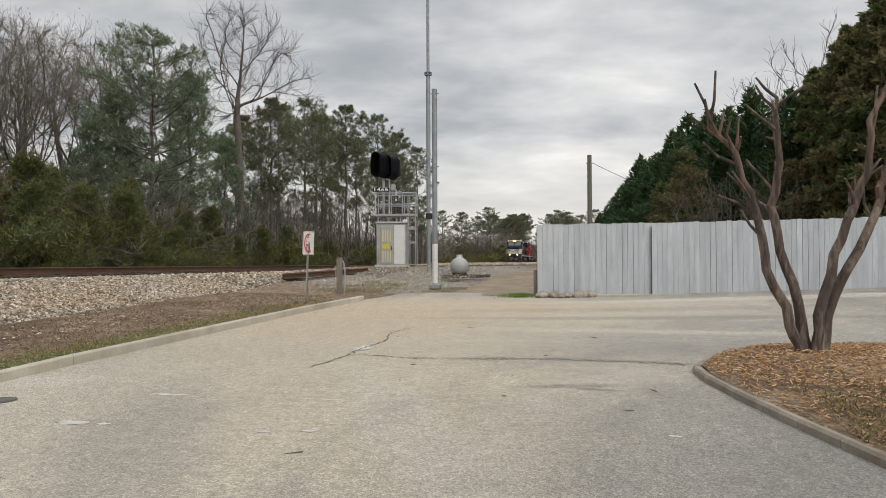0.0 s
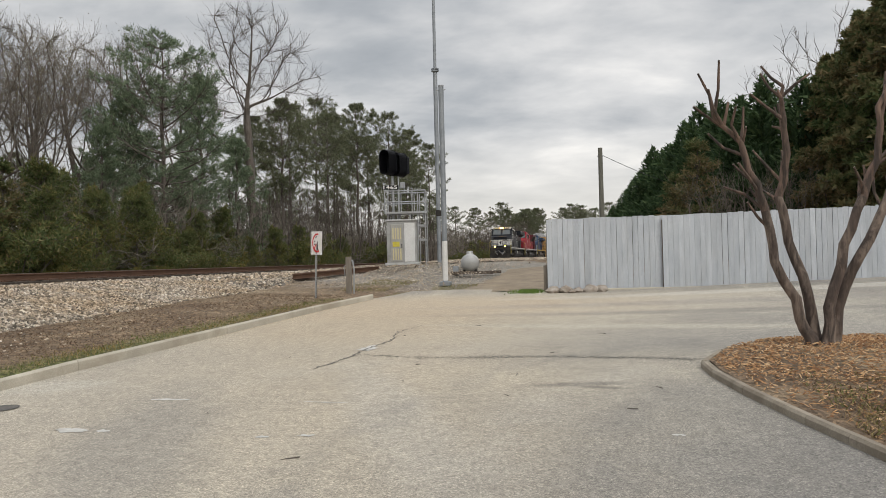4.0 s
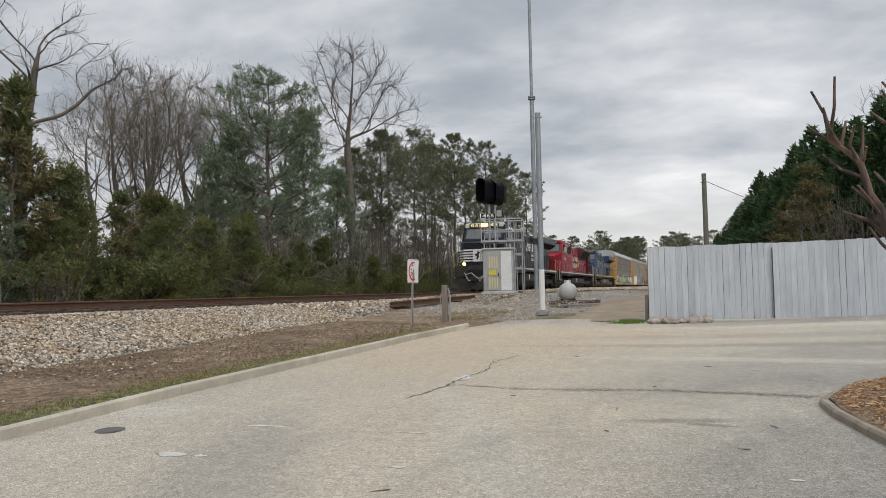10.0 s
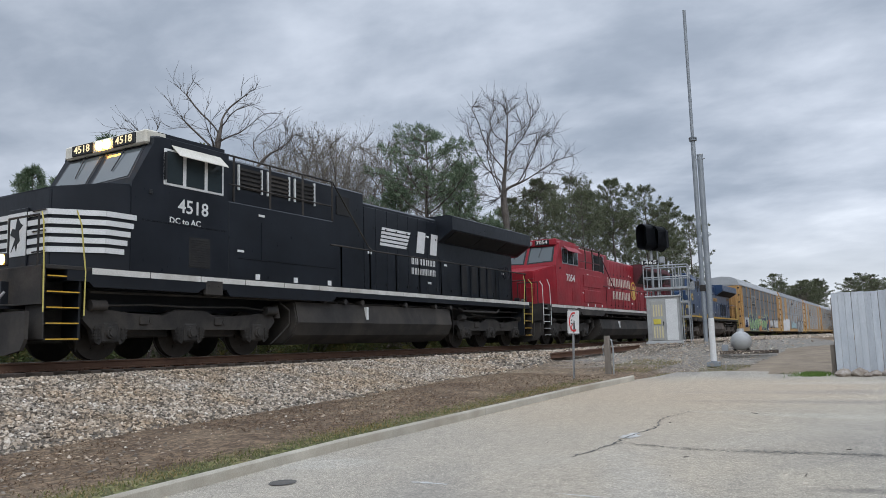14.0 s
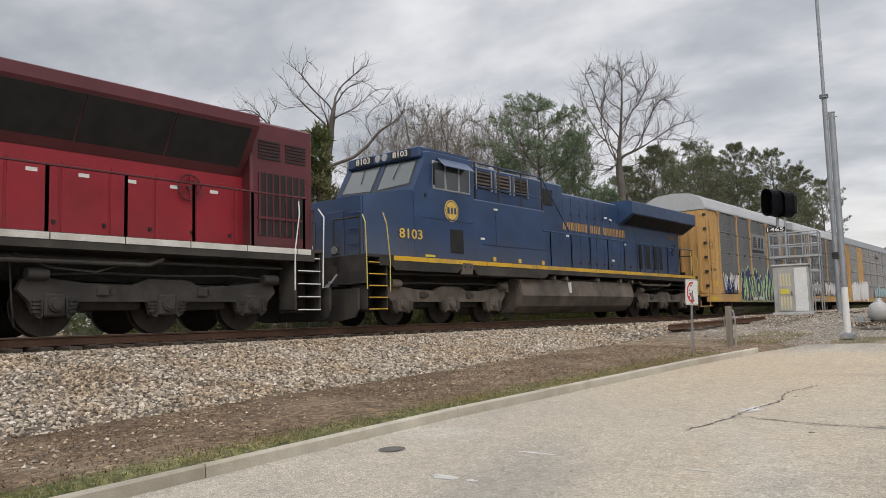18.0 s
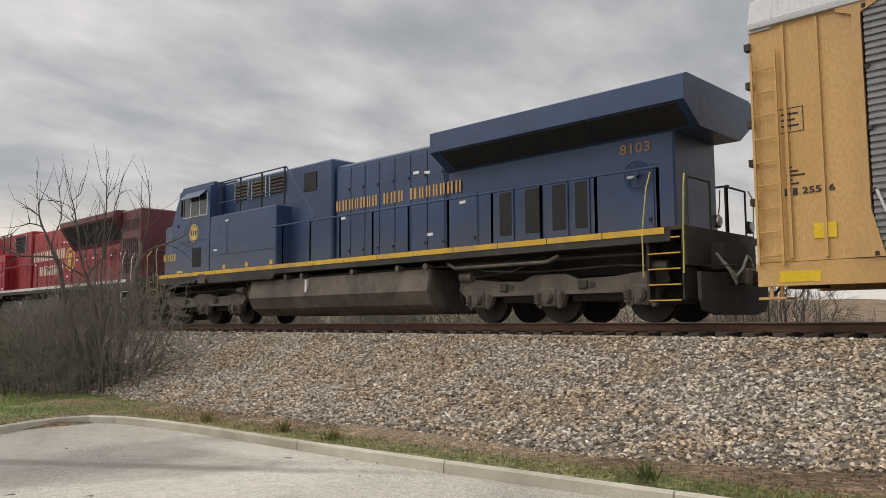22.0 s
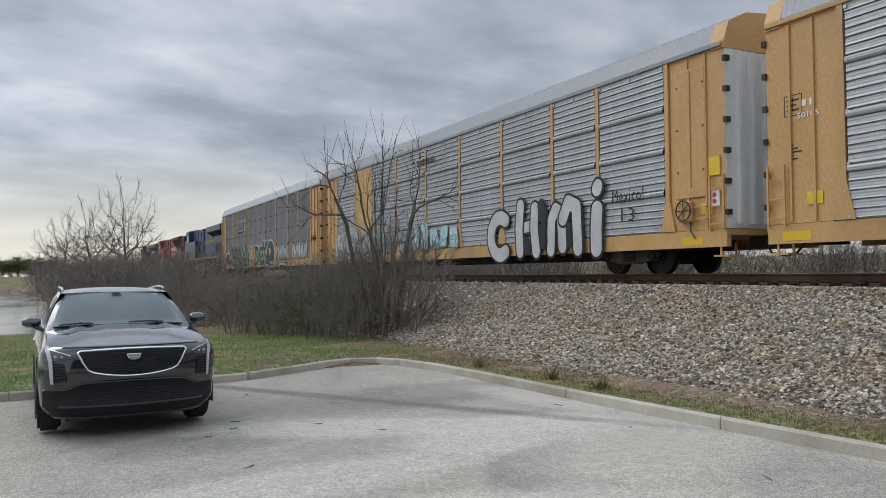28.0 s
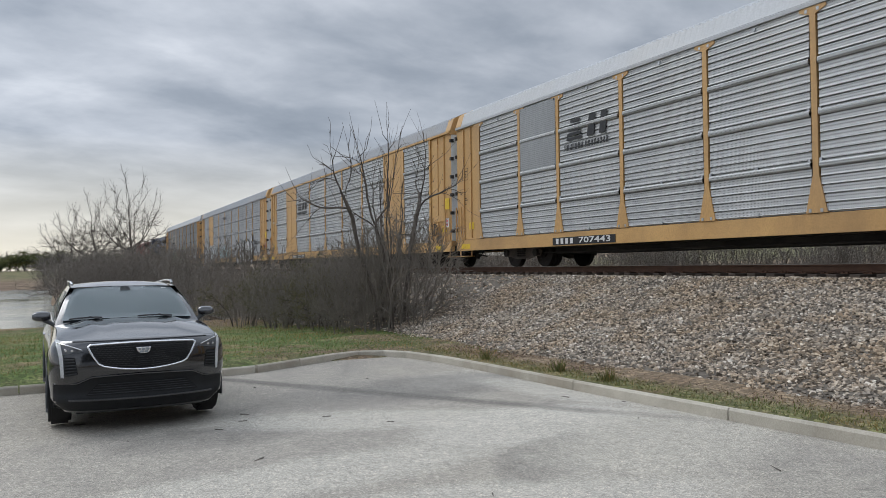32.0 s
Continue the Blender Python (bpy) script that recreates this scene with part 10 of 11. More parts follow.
def signal_head(x, y, z, half, lamps, turn):
    """A dark target with one deep visor all round its lamps."""
    at = pose(x, y, z, 0, 0, turn)
    bm = bmesh.new()
    prism(bm, oblong(0.27, half), "y", -0.03, 0.0)
    hd = part("signal_head", bm, M["sig_black"], sig)
    hd.matrix_basis = at
    bm = bmesh.new()
    ring = oblong(0.25, half)
    rows = [[bm.verts.new((u, yy, w)) for u, w in ring] for yy in (-0.52, -0.03)]
    for q in range(len(ring)):
        bm.faces.new((rows[0][q - 1], rows[0][q], rows[1][q], rows[1][q - 1]))
    bmesh.ops.solidify(bm, geom=bm.faces[:], thickness=0.014)
    part("visor", bm, M["sig_black"], hd)
    part("housing", bx(-0.17, 0.17, 0.002, 0.28, -half - 0.12, half + 0.12, 0.04), M["sig_black"], hd)
    for zz in lamps:
        bm = bmesh.new()
        rod(bm, (0, -0.05, zz), (0, -0.034, zz), 0.11, n=16)
        part("lens", bm, M["lens_dark"], hd)


signal_head(-0.42, -0.1, gz + 4.38, 0.26, (-0.27, 0.0, 0.27), -32)
signal_head(-0.02, 0.22, gz + 4.32, 0.24, (-0.27, 0.0, 0.27), -32)


def mast(label, x, y, z0, z1, r, collar=None, base=True):
    e = tagged(empty("mast", pose(x, y, 0)), label, "mast")
    if collar:
        part("lower_tube", rods([(0, 0, z0 - 0.1), (0, 0, collar)], r, 14), M["pole_steel"], e, smooth=True)
        part("upper_tube", rods([(0, 0, collar), (0, 0, z1)], r * 0.72, 14), M["pole_steel"], e, smooth=True)
        for z in (collar, collar - 0.03):
            bm = bmesh.new()
            rod(bm, (0, 0, z - 0.05), (0, 0, z + 0.05), r * 1.75, n=14)
            part("collar", bm, M["pole_steel"], e)
        part("bracket", rods([(-0.05, 0, collar - 3.9), (0.35, 0, collar - 3.9)], 0.03, 6), M["pole_steel"], e)
        part("clamp", bx(-0.1, 0.22, -0.1, 0.1, z0 + 2.2, z0 + 2.45, 0.02), M["under_dark"], e)
    else:
        part("tube", rods([(0, 0, z0 - 0.1), (0, 0, z1)], r, 16), M["pole_steel"], e, smooth=True)
        bm = bmesh.new()
        rod(bm, (0, 0, z0 + 0.05), (0, 0, z0 + 1.35), r * 1.03, n=16)
        part("pale_sleeve", bm, M["white"], e, "white-painted lower sleeve")
        part("cap", rods([(0, 0, z1), (0, 0, z1 + 0.03)], r * 1.1, 14), M["galv"], e)
        for z in (z1 - 0.12, z0 + 3.9):
            part("bolt", rods([(-r - 0.06, 0, z), (r + 0.06, 0, z)], 0.02, 6), M["galv"], e)
    if base:
        part("base_plate", bx(-0.17, 0.17, -0.17, 0.17, z0 - 0.12, z0 + 0.02, 0.01), M["pole_steel"], e)
    return e


mast("tall slender two-stage grey steel mast with a collar", -6.40, 30.9, 1.15, 14.6, 0.085, 9.33)
mast("shorter thick grey steel mast with a white foot", -4.97, 25.0, 0.84, 7.28, 0.088)

# gas tank on a skid
tk = tagged(empty("gas_tank", pose(-4.72, 28.4, 0, 0, 0, 8)), "silver horizontal gas tank on a dark timber skid", "tank")
prof_k = [(-0.62, 0.02), (-0.58, 0.16), (-0.48, 0.27), (-0.34, 0.335), (0.34, 0.335), (0.48, 0.27), (0.58, 0.16), (0.62, 0.02)]
bm = bmesh.new()
loft(bm, [[(math.cos(t) * r, y, 1.44 + math.sin(t) * r) for t in np.linspace(0, 2 * math.pi, 25)[:-1]] for y, r in prof_k])
part("shell", bm, M["alu_dull"], tk, smooth=True)
bm = bmesh.new()
rod(bm, (0, -0.1, 1.73), (0, -0.1, 1.87), 0.13, 0.11, n=16)
part("dome", bm, M["alu"], tk, smooth=True)
for y in (-0.32, 0.32):
    part("cradle", bx(-0.26, 0.26, y - 0.05, y + 0.05, 1.12, 1.2, 0.01), M["under_dark"], tk)
for y, x0, x1 in ((-0.42, -0.95, 0.85), (0.36, -0.75, 1.15)):
    part("skid", bx(x0, x1, y - 0.10, y + 0.10, 1.02, 1.13, 0.01), M["tie"], tk)
part("valve_box", bx(-0.62, -0.42, -0.4, -0.2, 1.05, 1.34, 0.01), M["pole_steel"], tk)

# utility pole with a sagging wire
up_ = tagged(empty("utility_pole", pose(0.1, 47.7, 0)), "weathered wooden utility pole behind the fence", "utility pole")
bm = bmesh.new()
rod(bm, (0, 0, 0.6), (0, 0, 8.1), 0.16, 0.13, n=12)
M["pole_wood"] = surf("green_grey_pole_wood", (0.115, 0.115, 0.095), (0.21, 0.205, 0.175), 3, 50, 0.95, relief=0.5, stretch=(4, 4, 0.4))
part("pole", bm, M["pole_wood"], up_, smooth=True)
part("bolt", rods([(-0.2, -0.05, 7.6), (0.24, -0.05, 7.6)], 0.03, 6), M["galv"], up_)
wire = [(0.2 + k * 0.75, k * 1.35, 7.6 - 1.4 * (k / 8) + 0.45 * ((k / 8) ** 2 - k / 8)) for k in range(9)]
part("wire", rods(wire, 0.016, 5), M["black"], up_)

# ---- notices on steel posts ----
def notice(x, y, z0, zc, turn, lean=0.0, dent=0.0):
    e = tagged(empty("warning_sign", pose(x, y, 0, 0, lean, turn)), "white square sign with a red no-crossing ring on a steel post", "sign", "warning signs")
    # local x faces the viewer
    part("post", bx(-0.03, 0.0, -0.03, 0.03, z0 - 0.2, zc + 0.28), M["galv"], e)
    bm = bmesh.new()
    for k in range(int((zc - z0) / 0.055)):
        box(bm, -0.002, 0.003, -0.008, 0.008, z0 + 0.05 + k * 0.055, z0 + 0.068 + k * 0.055)
    part("post_holes", bm, M["black"], e)
    h = 0.31
    bm = bmesh.new()
    box(bm, 0.0, 0.006, -h, h, zc - h, zc + h)
    bmesh.ops.bevel(bm, geom=[ed for ed in bm.edges if abs(ed.verts[0].co.x - ed.verts[1].co.x) > 1e-4], offset=0.03, segments=4, affect="EDGES")
    bmesh.ops.subdivide_edges(bm, edges=bm.edges[:], cuts=5, use_grid_fill=True)
    bd = part("board", bm, M["white"], e)
    for a, b, c, d in ((-h + .012, h - .012, h - .022, h - .014), (-h + .012, h - .012, -h + .014, -h + .022), (-h + .014, -h + .022, -h + .02, h - .02), (h - .022, h - .014, -h + .02, h - .02)):
        part("border", bx(0.006, 0.009, a, b, zc + c, zc + d), M["black"], bd)
    bm = bmesh.new()
    n = 40
    inner = [bm.verts.new((0.010, 0.205 * math.cos(t), zc + 0.205 * math.sin(t))) for t in np.linspace(0, 2 * math.pi, n + 1)[:-1]]
    outer = [bm.verts.new((0.010, 0.25 * math.cos(t), zc + 0.25 * math.sin(t))) for t in np.linspace(0, 2 * math.pi, n + 1)[:-1]]
    for k in range(n):
        bm.faces.new((inner[k], outer[k], outer[(k + 1) % n], inner[(k + 1) % n]))
    part("ring", bm, M["sign_red"], bd)
    bm = bmesh.new()
    box(bm, 0.0105, 0.0125, -0.225, 0.225, -0.02, 0.02, 0, pose(0, 0, 0, 45, 0, 0))
    bmesh.ops.translate(bm, verts=bm.verts, vec=(0, 0, zc))
    part("slash", bm, M["sign_red"], bd)
    # plain pictogram: a walking figure and broken track pieces
    bm = bmesh.new()
    prism(bm, [(-0.02 + 0.10, zc + 0.07), (0.05 + 0.10, zc + 0.03), (0.06 + 0.10, zc - 0.05), (0.03 + 0.10, zc - 0.06), (0.02 + 0.08, zc - 0.02), (-0.01 + 0.08, zc - 0.19), (-0.05 + 0.08, zc - 0.19), (-0.04 + 0.08, zc - 0.02), (-0.09 + 0.08, zc + 0.0), (-0.08 + 0.08, zc + 0.05)], "x", 0.0065, 0.0085)
    rod(bm, (0.0065, 0.06, zc + 0.105), (0.0085, 0.06, zc + 0.105), 0.028, n=14)
    part("figure", bm, M["black"], bd)
    for u, v, w in ((-0.05, 0.13, 0.10), (-0.12, 0.02, 0.07), (-0.11, -0.06, 0.08)):
        bm = bmesh.new()
        prism(bm, [(u - w / 2, zc + v), (u + w / 2, zc + v + 0.02), (u + w / 2 - 0.02, zc + v + 0.045), (u - w / 2 + 0.01, zc + v + 0.03)], "x", 0.0065, 0.0085)
        part("track_mark", bm, M["black"], bd)
    # a knock has pushed one edge of the board back
    for ob in [bd] + list(bd.children) if dent else []:
        for v in ob.data.vertices:
            f = max(0.0, v.co.y / h) * max(0.0, 1 - ((v.co.z - zc) / h) ** 2)
            v.co.x -= dent * f
    return e


notice(-7.24, 0.64, 0.0, 1.905, 0)
notice(-7.25, 19.2, 0.5, 2.09, -9, 2.0, 0.07)

# timber and pipe posts at the kerb's end
gp = tagged(empty("gate_post", pose(-6.92, 20.95, 0)), "dark old timber gate post with a bent steel strap", "post")
part("timber", bx(-0.07, 0.07, -0.07, 0.07, 0.4, 1.72, 0.012), M["old_wood"], gp)
part("strap", rods([(0.14, 0, 0.6), (0.16, 0, 1.35), (0.12, 0, 1.6), (0.09, 0, 1.62)], 0.022, 6), M["galv"], gp)
part("latch_bar", rods([(-0.12, 0.02, 1.2), (-0.14, 0.02, 1.45), (-0.05, 0.02, 1.5)], 0.016, 6), M["galv"], gp)
gp2 = tagged(empty("gate_post", pose(-1.47, 21.75, 0)), "short weathered timber post beside the fence", "post")
part("timber", bx(-0.05, 0.05, -0.05, 0.05, 0.4, 1.35, 0.012), M["old_wood"], gp2)
# a spare rail lying on the stone
sp = tagged(empty("spare_rail", pose(-9.95, 24.2, 1.0, 1.9, 0, -16.5)), "rusty spare rails lying on timbers beside the track", "rail")
for x, y0, y1 in ((0.0, 0.0, 5.2), (-0.32, 0.5, 4.4)):
    bm = bmesh.new()
    prism(bm, [(x + u, 0.22 + v) for u, v in rail_prof], "y", y0, y1)
    part("rail_length", bm, M["rail"], sp)
for y in (0.8, 3.9):
    part("timber", bx(-0.55, 0.25, y - 0.1, y + 0.1, -0.12, 0.048), M["tie"], sp)

# ---- marks on the asphalt ----
M["worn_white"] = surf("worn_white_road_paint", (0.50, 0.49, 0.46), (0.66, 0.65, 0.62), 6, 40, 0.9, relief=0.2, dirt=(0.33, 0.31, 0.28), dirt_amount=0.8)
M["tar"] = surf("dark_tar_crack", (0.075, 0.071, 0.065), (0.14, 0.13, 0.118), 4, 40, 0.95, relief=0.3)
M["stain"] = surf("oil_stain", (0.17, 0.163, 0.15), (0.25, 0.24, 0.22), 3, 40, 0.9, relief=0.2)


def flat_patch(name, pts, material, label, category, lift=0.004, rough_edge=0.0, seed=0):
    rng = random.Random(seed)
    bm = bmesh.new()
    vs = [bm.verts.new((*push(x + rng.uniform(-1, 1) * rough_edge, y + rng.uniform(-1, 1) * rough_edge)[:2], 0)) for x, y in pts]
    f = bm.faces.new(vs)
    bmesh.ops.triangulate(bm, faces=[f])
    for v in bm.verts:
        v.co.z = float(lot_z(v.co.x, v.co.y)) + lift
    bmesh.ops.recalc_face_normals(bm, faces=bm.faces)
    ob = part(name, bm, material)
    return tagged(ob, label, category, kind="structure")


def crack(line, w, seed, material="tar", label="jagged dark crack in the asphalt"):
    rng = random.Random(seed)
    pts = along([push(*p)[:2] for p in line], 0.09)
    left, right = [], []
    for k, p in enumerate(pts):
        q = pts[min(k + 1, len(pts) - 1)] - pts[max(k - 1, 0)]
        n = np.array([-q[1], q[0]]) / (np.linalg.norm(q) + 1e-9)
        c = p + n * rng.uniform(-0.035, 0.035)
        ww = w * rng.uniform(0.15, 1.5)
        left.append(c + n * ww)
        right.append(c - n * ww)
    V = [(p[0], p[1], float(lot_z(p[0], p[1])) + 0.005) for p in left + right]
    m = len(left)
    F = [(k, k + 1, m + k + 1, m + k) for k in range(m - 1)]
    ob = mesh_ob("crack", V, F, M[material])
    return tagged(ob, label, "crack", kind="structure")


crack([(-2.9, 12.8), (-3.1, 12.0), (-2.95, 11.0), (-3.05, 10.1), (-3.05, 9.5), (-3.18, 8.5)], 0.014, 1)
def crumbs(line, n, spread, material, label, seed, size=1.0, pushed=True):
    """A worn seam: many small broken flecks along a line."""
    rng = np.random.default_rng(seed)
    pts = along([push(*p)[:2] for p in line] if pushed else line, 0.02)
    V, F = [], []
    for k in range(n):
        p = pts[rng.integers(0, len(pts))] + np.array([rng.normal(0, 0.03), rng.normal(0, spread)])
        a, l, w = rng.normal(0, 0.5), rng.uniform(0.008, 0.045) * size, rng.uniform(0.003, 0.011) * size
        z = float(lot_z(p[0], p[1])) + 0.004 + 0.001 * rng.uniform()
        ca, sa = math.cos(a), math.sin(a)
        for u, v in ((-l, 0), (0, -w), (l, 0), (0, w)):
            V.append((p[0] + u * ca - v * sa, p[1] + u * sa + v * ca, z))
        F.append((4 * k, 4 * k + 1, 4 * k + 2, 4 * k + 3))
    return tagged(mesh_ob("worn_seam", V, F, M[material]), label, "crack", kind="structure")


crumbs([(-3.02, 9.6), (-2.0, 9.36), (-0.4, 9.5), (0.6, 9.36), (1.3, 9.22)], 420, 0.045, "tar", "crumbled dark seam across the asphalt", 2)
GUTTER = [(x + 0.05, y + (0.06 if y < -12 else 0.0)) for x, y in KERB_LINE]
crumbs(GUTTER, 5200, 0.03, "tar", "dark grit gathered along the foot of the kerb", 5, 1.9, False)
crumbs(GUTTER, 2600, 0.05, "chips", "leaf litter gathered along the foot of the kerb", 6, 1.5, False)
crumbs([(-1.6, 9.4), (-0.4, 9.52), (1.1, 9.3)], 420, 0.09, "stain", "crumbled dark seam across the asphalt", 3)
for k, (x, y, a, b) in enumerate(((-4.15, 5.65, 0.16, 0.055), (-3.86, 5.66, 0.05, 0.03), (-3.97, 6.81, 0.20, 0.03), (-2.42, 6.79, 0.24, 0.012), (-2.46, 5.6, 0.06, 0.03), (-2.14, 5.66, 0.06, 0.03), (-3.04, 10.2, 0.10, 0.25), (3.0, 20.8, 0.5, 0.05), (-0.3, 18.5, 0.12, 0.04), (4.6, 18.6, 0.5, 0.05), (6.4, 19.8, 0.6, 0.05), (0.6, 5.9, 0.05, 0.02))):
    flat_patch("paint_mark", [(x + math.cos(t) * a, y + math.sin(t) * b) for t in np.linspace(0, 2 * math.pi, 25)[:-1]], M["worn_white"], "worn white paint mark on the asphalt", "road mark", 0.004, min(a, b) * 0.55, k)
cv = flat_patch("utility_cover", [(-5.4 + math.cos(t) * 0.14, 6.35 + math.sin(t) * 0.14) for t in np.linspace(0, 2 * math.pi, 21)[:-1]], M["tar"], "small dark round utility cover", "cover", 0.008)
# loose twigs and dead leaves
lr = np.random.default_rng(17)
segs = []
for k in range(46):
    x, y = lr.uniform(-6.5, 3.5), lr.choice([lr.uniform(2.5, 14), lr.uniform(-12, -3)])
    a, ln = lr.uniform(0, 6.28), lr.uniform(0.03, 0.16)
    z = float(lot_z(x, y)) + 0.008
    segs.append((np.array([x, y, z]), np.array([x + math.cos(a) * ln, y + math.sin(a) * ln, z + 0.004]), 0.006, 0.003))
V, F = tubes(segs, 4)
tagged(mesh_ob("twig_litter", V, F, M["bark"]), "small fallen twigs on the asphalt", "litter", kind="stuff")

# dirt track beyond the car park: pale ruts
M["rut"] = surf("pale_sandy_track", (0.175, 0.135, 0.095), (0.34, 0.275, 0.20), 1.3, 30, 0.95, relief=0.5, dirt=(0.22, 0.17, 0.11), dirt_amount=0.5)
V, F = [], []
rows_ = 26
for k in range(rows_):
    f = k / (rows_ - 1)
    y = 21.9 + f * 12
    cxm = -2.7 + 0.1 * f
    for j in range(7):
        x = cxm + (j - 3) * 0.46 * (1 - 0.45 * f) * (1 + 0.3 * noise.noise((j, k * 0.7, 1)))
        V.append((x, y, float(max(land_z(x, y), lot_z(x, y) - 0.02)) + 0.012 + 0.028 * (j == 3) - 0.02 * (j in (0, 6)) + 0.02 * noise.noise((x, y * 0.5, 3))))
for k in range(rows_ - 1):
    for j in range(6):
        F.append((k * 7 + j, k * 7 + j + 1, k * 7 + j + 8, k * 7 + j + 7))
tagged(mesh_ob("dirt_track", V, F, M["rut"], smooth=True), "pale sandy vehicle track beside the railway", "track", kind="structure")

# ---- parked car ----
M["car_paint"] = surf("black_car_paint", (0.008, 0.009, 0.012), (0.014, 0.015, 0.019), 0.6, 60, 0.12, 0.0, relief=0.0, spec=0.6, grit=0.05)
M["car_paint"].node_tree.nodes["Principled BSDF"].inputs["Coat Weight"].default_value = 1.0
M["car_paint"].node_tree.nodes["Principled BSDF"].inputs["Coat Roughness"].default_value = 0.05
M["car_trim"] = surf("black_plastic_trim", (0.028, 0.030, 0.033), (0.045, 0.047, 0.051), 3, 60, 0.5, relief=0.1)
M["chrome"] = surf("satin_chrome", (0.66, 0.67, 0.69), (0.74, 0.75, 0.77), 3, 60, 0.22, 1.0, relief=0.0)
# opaque grey-blue base colour paints in the sky's reflection on the car's glass
M["car_glass"] = glass_material("reflection_toned_glass", (0.25, 0.295, 0.31), 0.0)
M["car_glass"].node_tree.nodes["Principled BSDF"].inputs["Specular IOR Level"].default_value = 0.5
M["lamp_grey"] = surf("smoked_lamp_unit", (0.16, 0.17, 0.185), (0.24, 0.25, 0.265), 3, 60, 0.15, relief=0.0, spec=0.6)
M["running"] = surf("white_light_guide", (0.86, 0.87, 0.88), (0.92, 0.93, 0.94), 3, 60, 0.2, relief=0.0)
M["car_glass"].node_tree.nodes["Principled BSDF"].inputs["Roughness"].default_value = 0.06
M["grille_bar"] = surf("satin_black_bar", (0.03, 0.031, 0.033), (0.05, 0.051, 0.053), 3, 60, 0.3, 0.2, relief=0.0)
M["alloy"] = surf("dark_alloy", (0.10, 0.10, 0.105), (0.16, 0.16, 0.165), 3, 60, 0.35, 0.8, relief=0.0)


def nose_y(x, z):
    """Depth of the rounded nose at a half width and a height."""
    w = np.interp(z, NOSE_Z, NOSE_W)
    y0 = np.interp(z, NOSE_Z, NOSE_Y)
    k = min(abs(x) / w, 0.999)
    return float(y0 - 0.50 * (1 - (1 - k ** 3.1) ** (1 / 3.1)))


NOSE_Z = (.22, .30, .345, .385, .45, .56, .62, .70, .84, .93, .975, 1.0)
NOSE_W = (.80, .87, .905, .915, .92, .93, .935, .938, .935, .915, .885, .855)
NOSE_Y = (-.07, -.01, .015, .015, -.01, .005, .03, .035, .02, .005, -.015, -.05)


def skin(name, point, nu, nv, mat, parent, thick=0.0, label=""):
    """A surface from point(u, v) over the unit square."""
    bm = bmesh.new()
    g = [[bm.verts.new(point(i / nu, j / nv)) for i in range(nu + 1)] for j in range(nv + 1)]
    for a, b in zip(g, g[1:]):
        for i in range(nu):
            bm.faces.new((a[i], a[i + 1], b[i + 1], b[i]))
    if thick:
        bmesh.ops.solidify(bm, geom=bm.faces[:], thickness=thick)
        bmesh.ops.recalc_face_normals(bm, faces=bm.faces[:])
    return part(name, bm, mat, parent, label, smooth=True)


def belt(y):
    """Shoulder line of the car body: half width and height."""
    return float(np.interp(-y, (0.5, 1.4, 2.2, 3.6, 4.6), (.855, .835, .85, .84, .76))), float(np.interp(-y, (0.5, 1.4, 2.2, 3.6, 4.6), (1.0, 1.085, 1.10, 1.13, 1.12)))


def screen_at(u, v, out=0.0):
    """A place on the windscreen: u from side to side, -1 to 1, v from the cowl to the roof."""
    x = u * (0.765 + (0.60 - 0.765) * v)
    return Vector((x, -1.27 - 0.17 * u * u - v * (0.74 - 0.08 * u * u) + out * 0.5, 1.165 - 0.025 * u * u + v * 0.375 + 0.035 * math.sin(math.pi * v) + out))


